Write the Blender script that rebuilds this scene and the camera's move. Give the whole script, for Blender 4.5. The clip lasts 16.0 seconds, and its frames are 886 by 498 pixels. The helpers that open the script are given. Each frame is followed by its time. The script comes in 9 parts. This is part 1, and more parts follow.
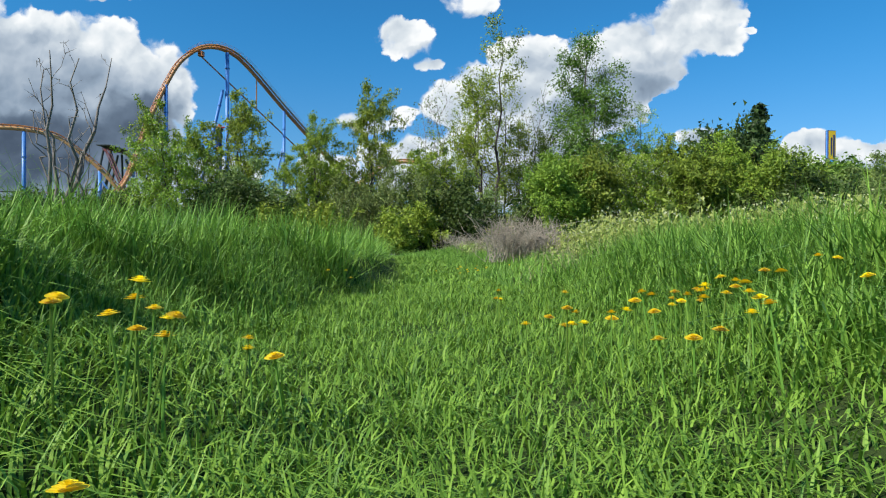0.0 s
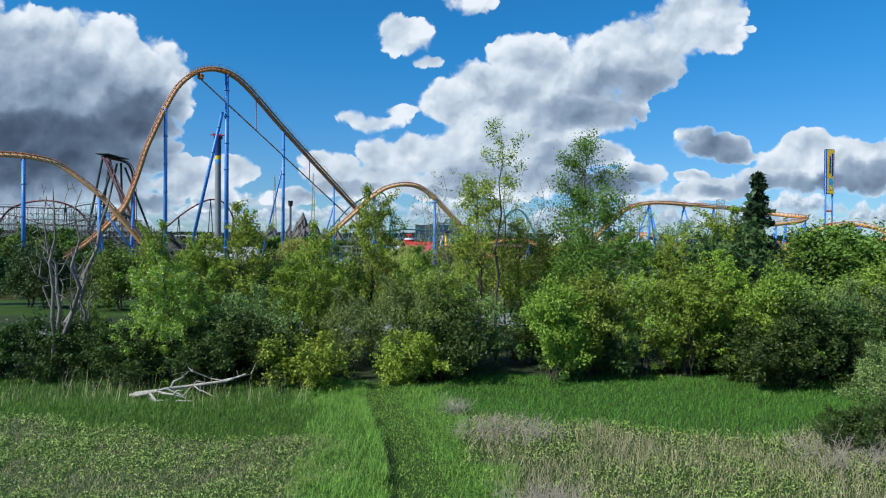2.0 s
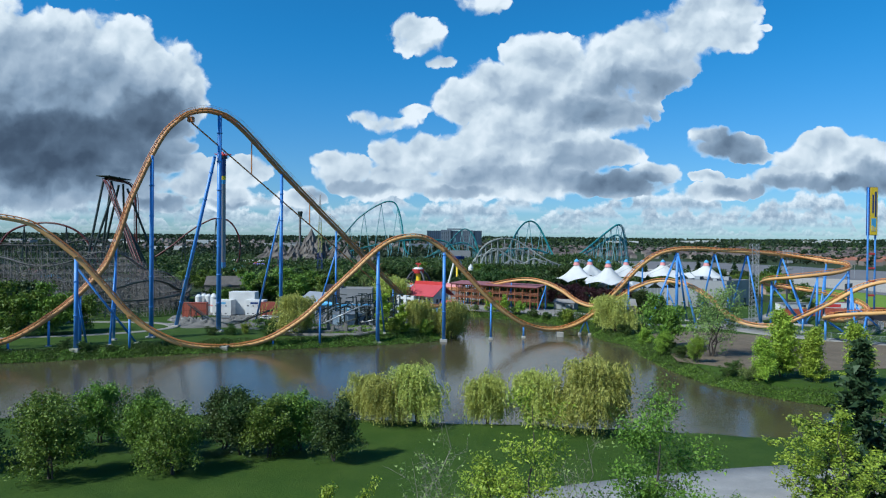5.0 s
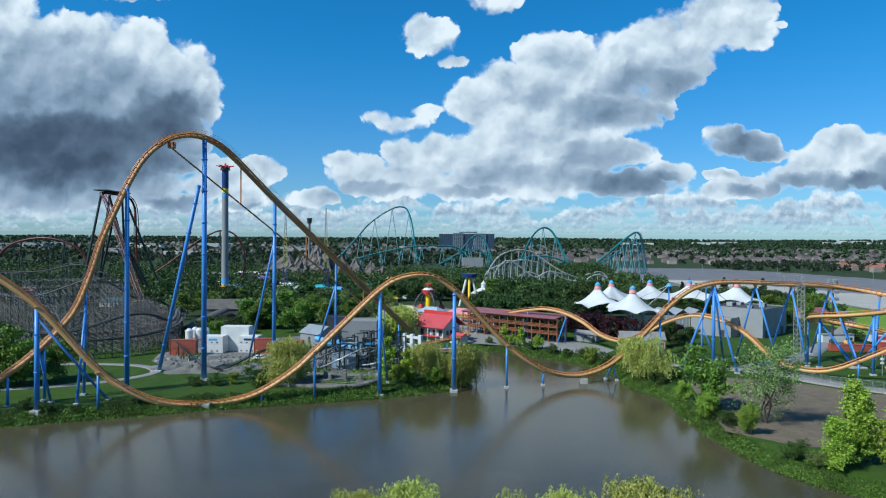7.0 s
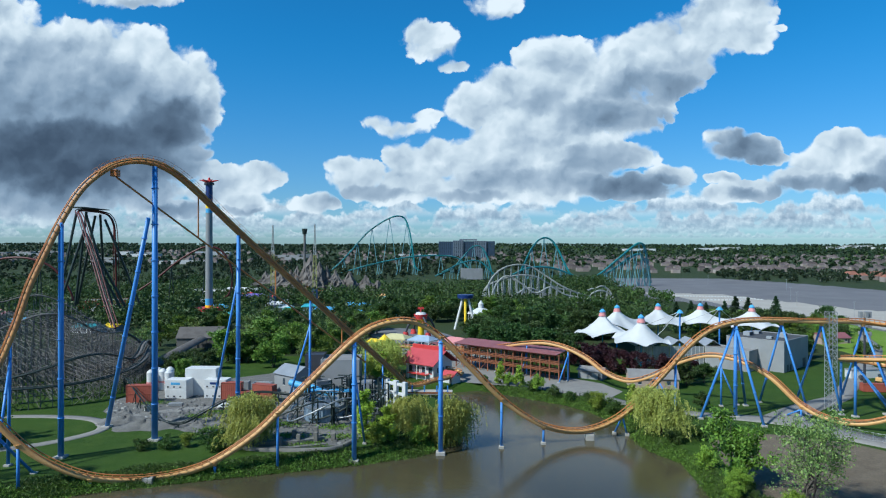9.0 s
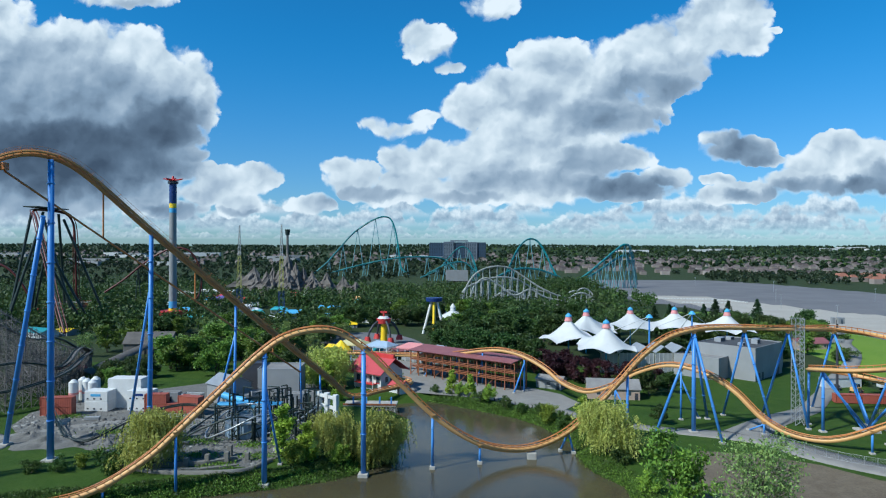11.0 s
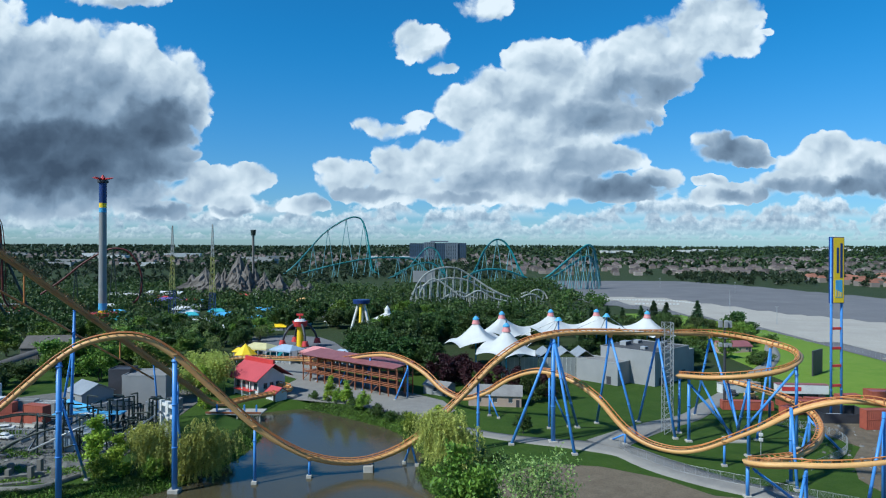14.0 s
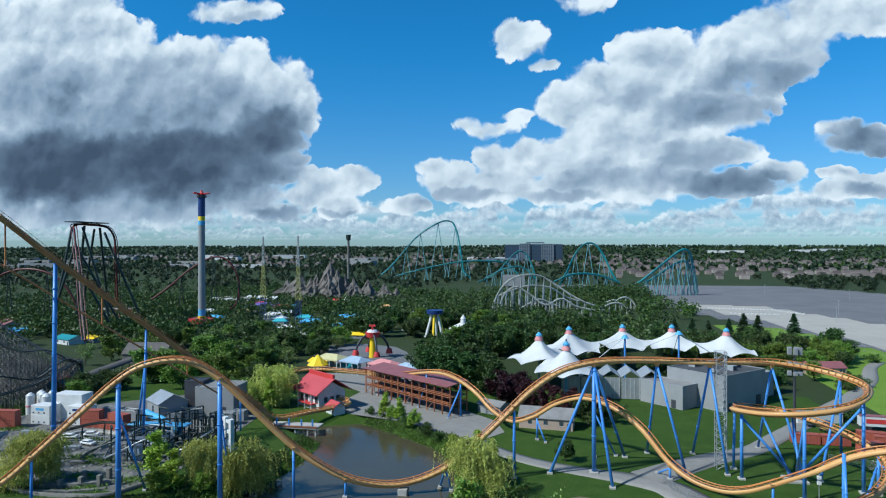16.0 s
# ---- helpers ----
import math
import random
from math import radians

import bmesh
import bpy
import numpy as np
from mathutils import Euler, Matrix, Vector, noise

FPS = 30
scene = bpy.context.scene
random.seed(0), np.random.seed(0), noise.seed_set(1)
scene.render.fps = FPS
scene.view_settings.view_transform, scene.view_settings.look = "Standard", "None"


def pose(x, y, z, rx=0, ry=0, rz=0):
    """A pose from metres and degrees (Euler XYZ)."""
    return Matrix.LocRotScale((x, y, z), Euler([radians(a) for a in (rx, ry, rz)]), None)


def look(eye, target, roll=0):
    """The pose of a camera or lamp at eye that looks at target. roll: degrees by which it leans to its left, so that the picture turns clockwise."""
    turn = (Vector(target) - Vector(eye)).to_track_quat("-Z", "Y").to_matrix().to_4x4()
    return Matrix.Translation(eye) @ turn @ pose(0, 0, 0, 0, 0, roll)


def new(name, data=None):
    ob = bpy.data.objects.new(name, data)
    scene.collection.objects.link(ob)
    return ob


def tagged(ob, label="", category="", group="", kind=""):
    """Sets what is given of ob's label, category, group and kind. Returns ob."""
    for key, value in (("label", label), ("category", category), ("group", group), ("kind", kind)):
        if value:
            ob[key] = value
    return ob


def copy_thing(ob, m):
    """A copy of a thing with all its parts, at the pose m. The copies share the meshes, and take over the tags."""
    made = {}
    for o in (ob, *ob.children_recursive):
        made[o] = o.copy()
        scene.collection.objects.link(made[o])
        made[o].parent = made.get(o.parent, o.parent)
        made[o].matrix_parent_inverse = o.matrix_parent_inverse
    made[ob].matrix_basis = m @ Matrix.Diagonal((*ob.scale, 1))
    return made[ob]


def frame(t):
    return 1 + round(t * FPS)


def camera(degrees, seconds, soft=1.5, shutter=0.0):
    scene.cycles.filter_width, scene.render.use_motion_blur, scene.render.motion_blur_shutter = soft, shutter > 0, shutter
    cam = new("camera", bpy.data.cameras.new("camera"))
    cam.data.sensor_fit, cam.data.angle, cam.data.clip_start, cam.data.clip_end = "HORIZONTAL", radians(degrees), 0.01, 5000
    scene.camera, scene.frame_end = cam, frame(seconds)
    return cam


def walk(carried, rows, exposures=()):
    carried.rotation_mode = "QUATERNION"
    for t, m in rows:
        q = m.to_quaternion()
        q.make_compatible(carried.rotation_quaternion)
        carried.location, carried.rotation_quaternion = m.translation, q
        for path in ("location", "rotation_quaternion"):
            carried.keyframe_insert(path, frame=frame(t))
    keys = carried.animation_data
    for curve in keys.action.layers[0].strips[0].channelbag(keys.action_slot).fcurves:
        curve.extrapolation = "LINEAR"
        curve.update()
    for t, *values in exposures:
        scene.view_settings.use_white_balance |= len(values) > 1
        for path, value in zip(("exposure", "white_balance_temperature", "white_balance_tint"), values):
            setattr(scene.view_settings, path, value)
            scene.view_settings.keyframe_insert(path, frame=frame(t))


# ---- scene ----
cam = camera(69.3, 16.0, soft=1.15)
# seconds, x, y, z, yaw (to the left), pitch, roll
PATH = [
    (0, 0.38, -6.65, 3.16, -0.14, -0.34, 0.23),
    (0.5, 0.24, -6.94, 3.93, -0.23, -0.44, 0.29),
    (1, 0.30, -7.05, 5.89, -0.23, -0.55, 0.33),
    (1.5, 0.35, -7.21, 8.58, -0.23, -0.46, 0.33),
    (2, 0.25, -6.90, 11.52, -0.24, -0.54, 0.38),
    (2.5, 0.24, -5.98, 14.40, -0.20, -0.56, 0.40),
    (3, 0.32, -4.07, 17.45, -0.16, -0.66, 0.28),
    (3.5, 0.33, -1.32, 20.17, -0.18, -0.45, 0.48),
    (4.2, 0.66, 3.88, 24.19, 0.13, -0.53, 0.53),
    (6.3, 0.93, 24.14, 35.77, 1.87, -0.55, 0.42),
    (7, 1.14, 32.23, 39.53, 1.96, -0.58, 0.38),
    (8, 1.52, 44.12, 45.49, 2.07, -0.47, 0.30),
    (9, 4.38, 55.10, 48.04, 2.07, -0.16, 0.11),
    (9.2, 5.19, 56.84, 48.11, 2.01, -0.04, 0.19),
    (11.3, 23.10, 70.91, 48.11, 1.69, -0.06, 0.11),
    (12.5, 37.04, 75.09, 48.10, 1.47, -0.06, -0.01),
    (13.5, 49.64, 77.38, 48.25, 1.30, 0.01, 0.13),
    (14.5, 62.13, 79.60, 48.42, 1.05, -0.02, 0.15),
    (14.8, 65.70, 79.85, 49.03, 1.09, 0.03, 0.18),
    (15, 67.15, 79.75, 49.60, 1.95, 0.03, 0.17),
    (15.2, 68.45, 79.70, 50.30, 3.08, 0.03, 0.09),
    (15.5, 69.68, 79.35, 51.90, 7.72, -0.00, 0.17),
    (15.7, 70.64, 79.20, 53.15, 10.15, -0.09, 0.04),
    (16, 71.42, 78.88, 54.95, 10.15, -0.09, -0.09),
]


def aimed(x, y, z, yaw, pitch, roll):
    a, b = radians(yaw), radians(pitch)
    return look((x, y, z), (x - math.sin(a) * math.cos(b), y + math.cos(a) * math.cos(b), z + math.sin(b)), roll)


walk(cam, [(row[0], aimed(*row[1:])) for row in PATH], [(0, 0.30, 6500, 9), (0.7, 0.34, 6400, 9), (1.3, 0.22, 6300, 9), (2.0, 0.13, 6000, 8), (3.0, 0.12, 5900, 6), (4.2, 0.12, 5850, 5), (7.0, 0.12, 5730, 2), (16.0, 0.12, 5730, 2)])

# ---- sky, sun and exposure ----
SUN_ELEVATION, SUN_AZIMUTH = 44.0, 237.0  # degrees; azimuth clockwise from +y
sun = new("sun", bpy.data.lights.new("sun", "SUN"))
sun.data.energy, sun.data.angle, sun.data.color = 5.0, radians(3.0), (1.0, 0.95, 0.86)
_e, _a = radians(SUN_ELEVATION), radians(SUN_AZIMUTH)
sun.matrix_world = look((0, 0, 200), (-math.sin(_a) * math.cos(_e), -math.cos(_a) * math.cos(_e), 200 - math.sin(_e)))

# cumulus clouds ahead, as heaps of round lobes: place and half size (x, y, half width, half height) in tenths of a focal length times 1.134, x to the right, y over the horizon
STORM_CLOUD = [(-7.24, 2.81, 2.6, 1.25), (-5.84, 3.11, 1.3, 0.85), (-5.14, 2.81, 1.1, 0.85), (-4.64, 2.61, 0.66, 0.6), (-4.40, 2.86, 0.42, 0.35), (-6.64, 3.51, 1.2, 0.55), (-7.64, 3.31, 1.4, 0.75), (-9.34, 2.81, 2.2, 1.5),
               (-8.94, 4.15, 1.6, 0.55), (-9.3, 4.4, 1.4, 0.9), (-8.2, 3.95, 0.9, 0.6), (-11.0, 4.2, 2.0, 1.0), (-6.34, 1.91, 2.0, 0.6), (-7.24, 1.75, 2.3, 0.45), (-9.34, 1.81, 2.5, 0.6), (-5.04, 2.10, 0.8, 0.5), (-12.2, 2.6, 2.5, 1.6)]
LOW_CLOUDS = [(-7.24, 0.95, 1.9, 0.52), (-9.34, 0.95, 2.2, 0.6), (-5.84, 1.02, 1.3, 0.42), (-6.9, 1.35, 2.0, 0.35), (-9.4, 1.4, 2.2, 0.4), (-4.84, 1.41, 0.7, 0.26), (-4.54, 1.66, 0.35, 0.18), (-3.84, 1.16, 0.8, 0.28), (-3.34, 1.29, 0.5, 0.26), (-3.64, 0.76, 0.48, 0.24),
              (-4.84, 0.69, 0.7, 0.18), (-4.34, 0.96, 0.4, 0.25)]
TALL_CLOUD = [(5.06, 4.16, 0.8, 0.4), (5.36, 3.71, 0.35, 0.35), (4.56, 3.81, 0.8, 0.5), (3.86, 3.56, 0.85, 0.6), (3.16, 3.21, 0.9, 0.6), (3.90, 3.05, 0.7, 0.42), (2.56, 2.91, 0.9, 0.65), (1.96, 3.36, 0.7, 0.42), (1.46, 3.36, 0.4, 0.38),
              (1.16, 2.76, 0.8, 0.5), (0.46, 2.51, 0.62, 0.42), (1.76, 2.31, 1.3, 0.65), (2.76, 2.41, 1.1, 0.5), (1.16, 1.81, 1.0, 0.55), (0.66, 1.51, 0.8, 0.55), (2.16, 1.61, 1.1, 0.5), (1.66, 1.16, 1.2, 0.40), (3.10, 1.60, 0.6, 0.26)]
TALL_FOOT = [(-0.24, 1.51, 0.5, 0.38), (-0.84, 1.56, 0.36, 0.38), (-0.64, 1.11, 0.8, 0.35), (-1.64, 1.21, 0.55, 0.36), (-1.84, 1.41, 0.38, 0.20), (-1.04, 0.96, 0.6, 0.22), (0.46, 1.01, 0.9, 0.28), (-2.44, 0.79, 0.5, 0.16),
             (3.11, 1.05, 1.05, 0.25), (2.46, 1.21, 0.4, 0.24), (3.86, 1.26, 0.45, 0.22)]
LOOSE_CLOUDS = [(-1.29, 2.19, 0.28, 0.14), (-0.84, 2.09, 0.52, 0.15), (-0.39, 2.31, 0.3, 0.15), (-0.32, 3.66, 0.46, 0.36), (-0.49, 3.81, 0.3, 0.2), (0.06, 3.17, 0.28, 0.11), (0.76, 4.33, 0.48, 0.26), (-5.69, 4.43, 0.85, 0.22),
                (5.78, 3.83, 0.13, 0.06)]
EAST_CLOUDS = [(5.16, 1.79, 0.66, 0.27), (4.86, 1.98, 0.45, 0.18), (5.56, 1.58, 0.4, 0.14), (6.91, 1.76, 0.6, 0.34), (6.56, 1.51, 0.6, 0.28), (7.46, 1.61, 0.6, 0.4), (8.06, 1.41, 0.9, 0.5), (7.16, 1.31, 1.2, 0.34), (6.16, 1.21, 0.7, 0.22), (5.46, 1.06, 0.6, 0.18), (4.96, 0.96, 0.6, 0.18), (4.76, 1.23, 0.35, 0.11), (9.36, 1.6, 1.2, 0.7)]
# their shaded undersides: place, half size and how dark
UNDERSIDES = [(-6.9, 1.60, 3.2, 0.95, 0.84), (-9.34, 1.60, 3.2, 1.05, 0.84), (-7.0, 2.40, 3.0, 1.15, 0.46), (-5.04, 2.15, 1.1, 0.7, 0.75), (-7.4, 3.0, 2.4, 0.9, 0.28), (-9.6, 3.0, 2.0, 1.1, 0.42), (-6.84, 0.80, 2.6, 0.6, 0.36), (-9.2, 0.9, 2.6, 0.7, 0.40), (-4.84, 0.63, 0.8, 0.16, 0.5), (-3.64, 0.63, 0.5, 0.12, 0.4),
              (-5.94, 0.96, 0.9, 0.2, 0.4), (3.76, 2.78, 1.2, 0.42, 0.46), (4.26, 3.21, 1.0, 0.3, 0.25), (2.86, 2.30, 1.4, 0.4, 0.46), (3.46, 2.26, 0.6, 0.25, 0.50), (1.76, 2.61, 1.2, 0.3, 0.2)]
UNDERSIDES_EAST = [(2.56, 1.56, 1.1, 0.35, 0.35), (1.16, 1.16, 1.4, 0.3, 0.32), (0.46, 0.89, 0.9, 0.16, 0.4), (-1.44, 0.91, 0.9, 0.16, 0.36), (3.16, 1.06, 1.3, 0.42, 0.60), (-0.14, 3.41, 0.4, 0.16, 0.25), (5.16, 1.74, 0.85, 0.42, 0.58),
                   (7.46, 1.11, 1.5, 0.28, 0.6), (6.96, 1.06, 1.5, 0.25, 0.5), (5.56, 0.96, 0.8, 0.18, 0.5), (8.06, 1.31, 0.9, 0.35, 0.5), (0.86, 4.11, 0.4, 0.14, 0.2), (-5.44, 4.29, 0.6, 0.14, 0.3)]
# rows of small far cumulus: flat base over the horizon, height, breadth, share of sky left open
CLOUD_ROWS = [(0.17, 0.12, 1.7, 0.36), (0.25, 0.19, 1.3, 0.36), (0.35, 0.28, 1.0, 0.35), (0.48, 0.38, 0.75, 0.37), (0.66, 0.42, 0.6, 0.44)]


def make_world():
    world = bpy.data.worlds.new("sky")
    scene.world = world
    world.use_nodes = True
    nt = world.node_tree
    nt.nodes.clear()
    N, L = nt.nodes.new, nt.links.new

    def put(sock, v):
        if isinstance(v, (int, float, tuple)):
            sock.default_value = v
        else:
            L(v, sock)

    def math_node(op, a, b=0.0, c=0.0):
        n = N("ShaderNodeMath")
        n.operation = op
        for s, v in zip(n.inputs, (a, b, c)):
            put(s, v)
        return n.outputs[0]

    def add(*terms):
        total = terms[0]
        for t in terms[1:]:
            total = math_node("ADD", total, t)
        return total

    def mul(a, b):
        return math_node("MULTIPLY", a, b)

    def sub(a, b):
        return math_node("SUBTRACT", a, b)

    def vec(op, a, b=(0, 0, 0)):
        n = N("ShaderNodeVectorMath")
        n.operation = op
        put(n.inputs[0], a)
        put(n.inputs[1], b)
        return n.outputs["Value" if op == "DOT_PRODUCT" else "Vector"]

    def smooth_step(v, lo, hi, a=0.0, b=1.0):
        n = N("ShaderNodeMapRange")
        n.interpolation_type = "SMOOTHSTEP"
        for s, x in zip(n.inputs, (v, lo, hi, a, b)):
            put(s, x)
        return n.outputs[0]

    def fbm(v, scale, detail, rough=0.55):
        n = N("ShaderNodeTexNoise")
        put(n.inputs["Vector"], v)
        n.inputs["Scale"].default_value, n.inputs["Detail"].default_value, n.inputs["Roughness"].default_value = scale, detail, rough
        return n

    def wander(v, scale, detail, amount):
        """The place v pushed about by a noise."""
        return vec("ADD", v, vec("MULTIPLY", vec("SUBTRACT", fbm(v, scale, detail).outputs["Color"], (0.5, 0.5, 0.5)), (amount, amount, 0.0)))

    def heaps(v, scale):
        """Round lumps."""
        n = N("ShaderNodeTexVoronoi")
        n.voronoi_dimensions, n.feature = "2D", "SMOOTH_F1"
        put(n.inputs["Vector"], v)
        n.inputs["Scale"].default_value, n.inputs["Smoothness"].default_value = scale, 0.7
        return sub(0.40, n.outputs["Distance"])

    def lobe(v, cx, cy, rx, ry):
        k = vec("MULTIPLY", vec("SUBTRACT", v, (cx, cy, 0.0)), (1 / rx, 1 / ry, 0.0))
        return sub(1.0, vec("DOT_PRODUCT", k, k))

    def union(items, blur):
        total = items[0]
        for t in items[1:]:
            total = math_node("SMOOTH_MAX", total, t, blur)
        return total

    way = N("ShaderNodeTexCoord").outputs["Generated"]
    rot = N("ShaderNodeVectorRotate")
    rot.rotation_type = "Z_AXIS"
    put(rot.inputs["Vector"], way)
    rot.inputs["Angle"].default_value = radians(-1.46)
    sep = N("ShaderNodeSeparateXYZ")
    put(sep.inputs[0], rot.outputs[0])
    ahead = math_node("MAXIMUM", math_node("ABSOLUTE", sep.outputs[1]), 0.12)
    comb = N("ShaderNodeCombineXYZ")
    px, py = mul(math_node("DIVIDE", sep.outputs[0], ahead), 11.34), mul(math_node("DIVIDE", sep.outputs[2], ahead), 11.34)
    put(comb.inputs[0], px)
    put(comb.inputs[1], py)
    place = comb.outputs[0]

    # the far rows, the farthest first
    cover, depth = 0.0, 0.0
    ragged = wander(place, 9.0, 4, 0.10)
    for k, (foot, tall, often, gaps) in enumerate(CLOUD_ROWS):
        along = vec("ADD", vec("MULTIPLY", ragged, (often, 0.0, 0.0)), (3.7 * k, 5.3 * k, 0.0))
        billow = sub(fbm(vec("ADD", ragged, (0.0, 2.9 * k, 0.0)), often * 4.5, 5, 0.6).outputs[0], 0.5)
        top = add(smooth_step(fbm(along, 1.0, 3, 0.6).outputs[0], gaps, gaps + 0.26), mul(billow, 1.5), -0.10)
        up = math_node("DIVIDE", sub(py, add(foot, mul(fbm(along, 4.0, 2).outputs[0], 0.04))), tall)
        here = mul(smooth_step(sub(top, up), 0.0, 0.30), smooth_step(up, -0.40, 0.10))
        shifted = sub(fbm(vec("ADD", ragged, (-0.03 / often, 2.9 * k + 0.06 / often, 0.0)), often * 4.5, 5, 0.6).outputs[0], 0.5)
        grey = add(smooth_step(up, -0.1, 0.75, 0.34, 0.03), mul(sub(shifted, billow), 1.3))
        depth = add(mul(depth, sub(1.0, here)), mul(grey, here))
        cover = sub(1.0, mul(sub(1.0, cover), sub(1.0, mul(here, 0.72 + 0.05 * k))))

    # the near clouds
    bent = wander(wander(place, 1.1, 3, 0.30), 4.2, 4, 0.13)
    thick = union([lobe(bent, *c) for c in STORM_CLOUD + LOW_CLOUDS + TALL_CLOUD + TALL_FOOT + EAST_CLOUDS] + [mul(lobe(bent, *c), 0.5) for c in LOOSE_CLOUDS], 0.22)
    frayed = wander(bent, 7.0, 4, 0.14)
    sizes = ((1.5, 0.50, 0.20), (3.4, 0.40, 0.10), (7.5, 0.24, 0.05))
    lumps = add(*[mul(heaps(frayed, s), a) for s, a, _ in sizes])
    body = add(thick, lumps, mul(sub(fbm(bent, 2.6, 8, 0.62).outputs[0], 0.5), 0.95), 0.12)
    soft = smooth_step(fbm(place, 1.4, 2).outputs[0], 0.38, 0.62, 0.15, 0.60)
    near = smooth_step(body, 0.0, soft)
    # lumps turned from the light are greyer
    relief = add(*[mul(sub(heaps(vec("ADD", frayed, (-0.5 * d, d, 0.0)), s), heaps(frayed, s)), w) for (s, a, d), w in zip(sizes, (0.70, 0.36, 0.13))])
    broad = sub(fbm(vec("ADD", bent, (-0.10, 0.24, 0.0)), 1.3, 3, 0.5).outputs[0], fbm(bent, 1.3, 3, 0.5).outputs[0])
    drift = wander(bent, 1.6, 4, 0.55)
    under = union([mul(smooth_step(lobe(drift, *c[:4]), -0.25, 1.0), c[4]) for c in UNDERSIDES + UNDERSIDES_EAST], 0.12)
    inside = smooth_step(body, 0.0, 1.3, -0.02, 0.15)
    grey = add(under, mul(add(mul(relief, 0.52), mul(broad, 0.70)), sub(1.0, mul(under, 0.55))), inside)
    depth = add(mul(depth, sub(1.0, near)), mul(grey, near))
    cover = sub(1.0, mul(sub(1.0, cover), sub(1.0, near)))

    tone = N("ShaderNodeValToRGB")
    put(tone.inputs[0], depth)
    tone.color_ramp.interpolation = "LINEAR"
    el = tone.color_ramp.elements
    el[0].position, el[0].color = 0.0, (0.80, 0.815, 0.83, 1)
    el[1].position, el[1].color = 1.0, (0.058, 0.083, 0.125, 1)
    for pos, col in ((0.16, (0.605, 0.655, 0.70, 1)), (0.34, (0.40, 0.465, 0.545, 1)), (0.56, (0.242, 0.31, 0.40, 1)), (0.80, (0.115, 0.158, 0.222, 1))):
        e = el.new(pos)
        e.color = col

    sky = N("ShaderNodeTexSky")
    sky.sky_type, sky.sun_disc = "NISHITA", False
    sky.sun_elevation, sky.sun_rotation = radians(SUN_ELEVATION), radians(SUN_AZIMUTH)
    sky.air_density, sky.dust_density, sky.ozone_density = 1.0, 0.3, 2.5

    def blend(fac, a, b):
        n = N("ShaderNodeMix")
        n.data_type = "RGBA"
        put(n.inputs[0], fac)
        put(n.inputs[6], a)
        put(n.inputs[7], b)
        return n.outputs[2]

    tint = vec("MULTIPLY", sky.outputs[0], blend(smooth_step(sep.outputs[2], 0.0, 0.33), (*SKY_LOW, 1.0), (*SKY, 1.0)))
    # far clouds fade into the bright air over the horizon
    veiled = blend(smooth_step(py, 0.02, 0.60, 0.55, 0.0), tone.outputs[0], tint)
    bg = N("ShaderNodeBackground")
    put(bg.inputs[0], blend(cover, tint, veiled))
    out = N("ShaderNodeOutputWorld")
    L(bg.outputs[0], out.inputs[0])


SKY, SKY_LOW = (0.0205, 0.081, 0.116), (0.050, 0.072, 0.098)
make_world()

# ---- materials ----
def shader(name):
    m = bpy.data.materials.new(name)
    m.use_nodes = True
    nt = m.node_tree
    nt.nodes.clear()
    out = nt.nodes.new("ShaderNodeOutputMaterial")
    return m, nt, out


def ramp_mix(nt, fac, a, b):
    n = nt.nodes.new("ShaderNodeMix")
    n.data_type = "RGBA"
    if isinstance(fac, (int, float)):
        n.inputs[0].default_value = fac
    else:
        nt.links.new(fac, n.inputs[0])
    for sock, v in ((n.inputs[6], a), (n.inputs[7], b)):
        if isinstance(v, (tuple, list)):
            sock.default_value = (*v[:3], 1)
        else:
            nt.links.new(v, sock)
    return n.outputs[2]


def noise_fac(nt, scale, detail=4, rough=0.6, lo=0.35, hi=0.65, coord="Object", stretch=None):
    tc = nt.nodes.new("ShaderNodeTexCoord")
    vec = tc.outputs[coord]
    if stretch:
        mp = nt.nodes.new("ShaderNodeMapping")
        mp.inputs["Scale"].default_value = stretch
        nt.links.new(vec, mp.inputs[0])
        vec = mp.outputs[0]
    n = nt.nodes.new("ShaderNodeTexNoise")
    n.inputs["Scale"].default_value = scale
    n.inputs["Detail"].default_value = detail
    n.inputs["Roughness"].default_value = rough
    nt.links.new(vec, n.inputs["Vector"])
    r = nt.nodes.new("ShaderNodeMapRange")
    r.inputs[1].default_value, r.inputs[2].default_value = lo, hi
    nt.links.new(n.outputs[0], r.inputs[0])
    return r.outputs[0]


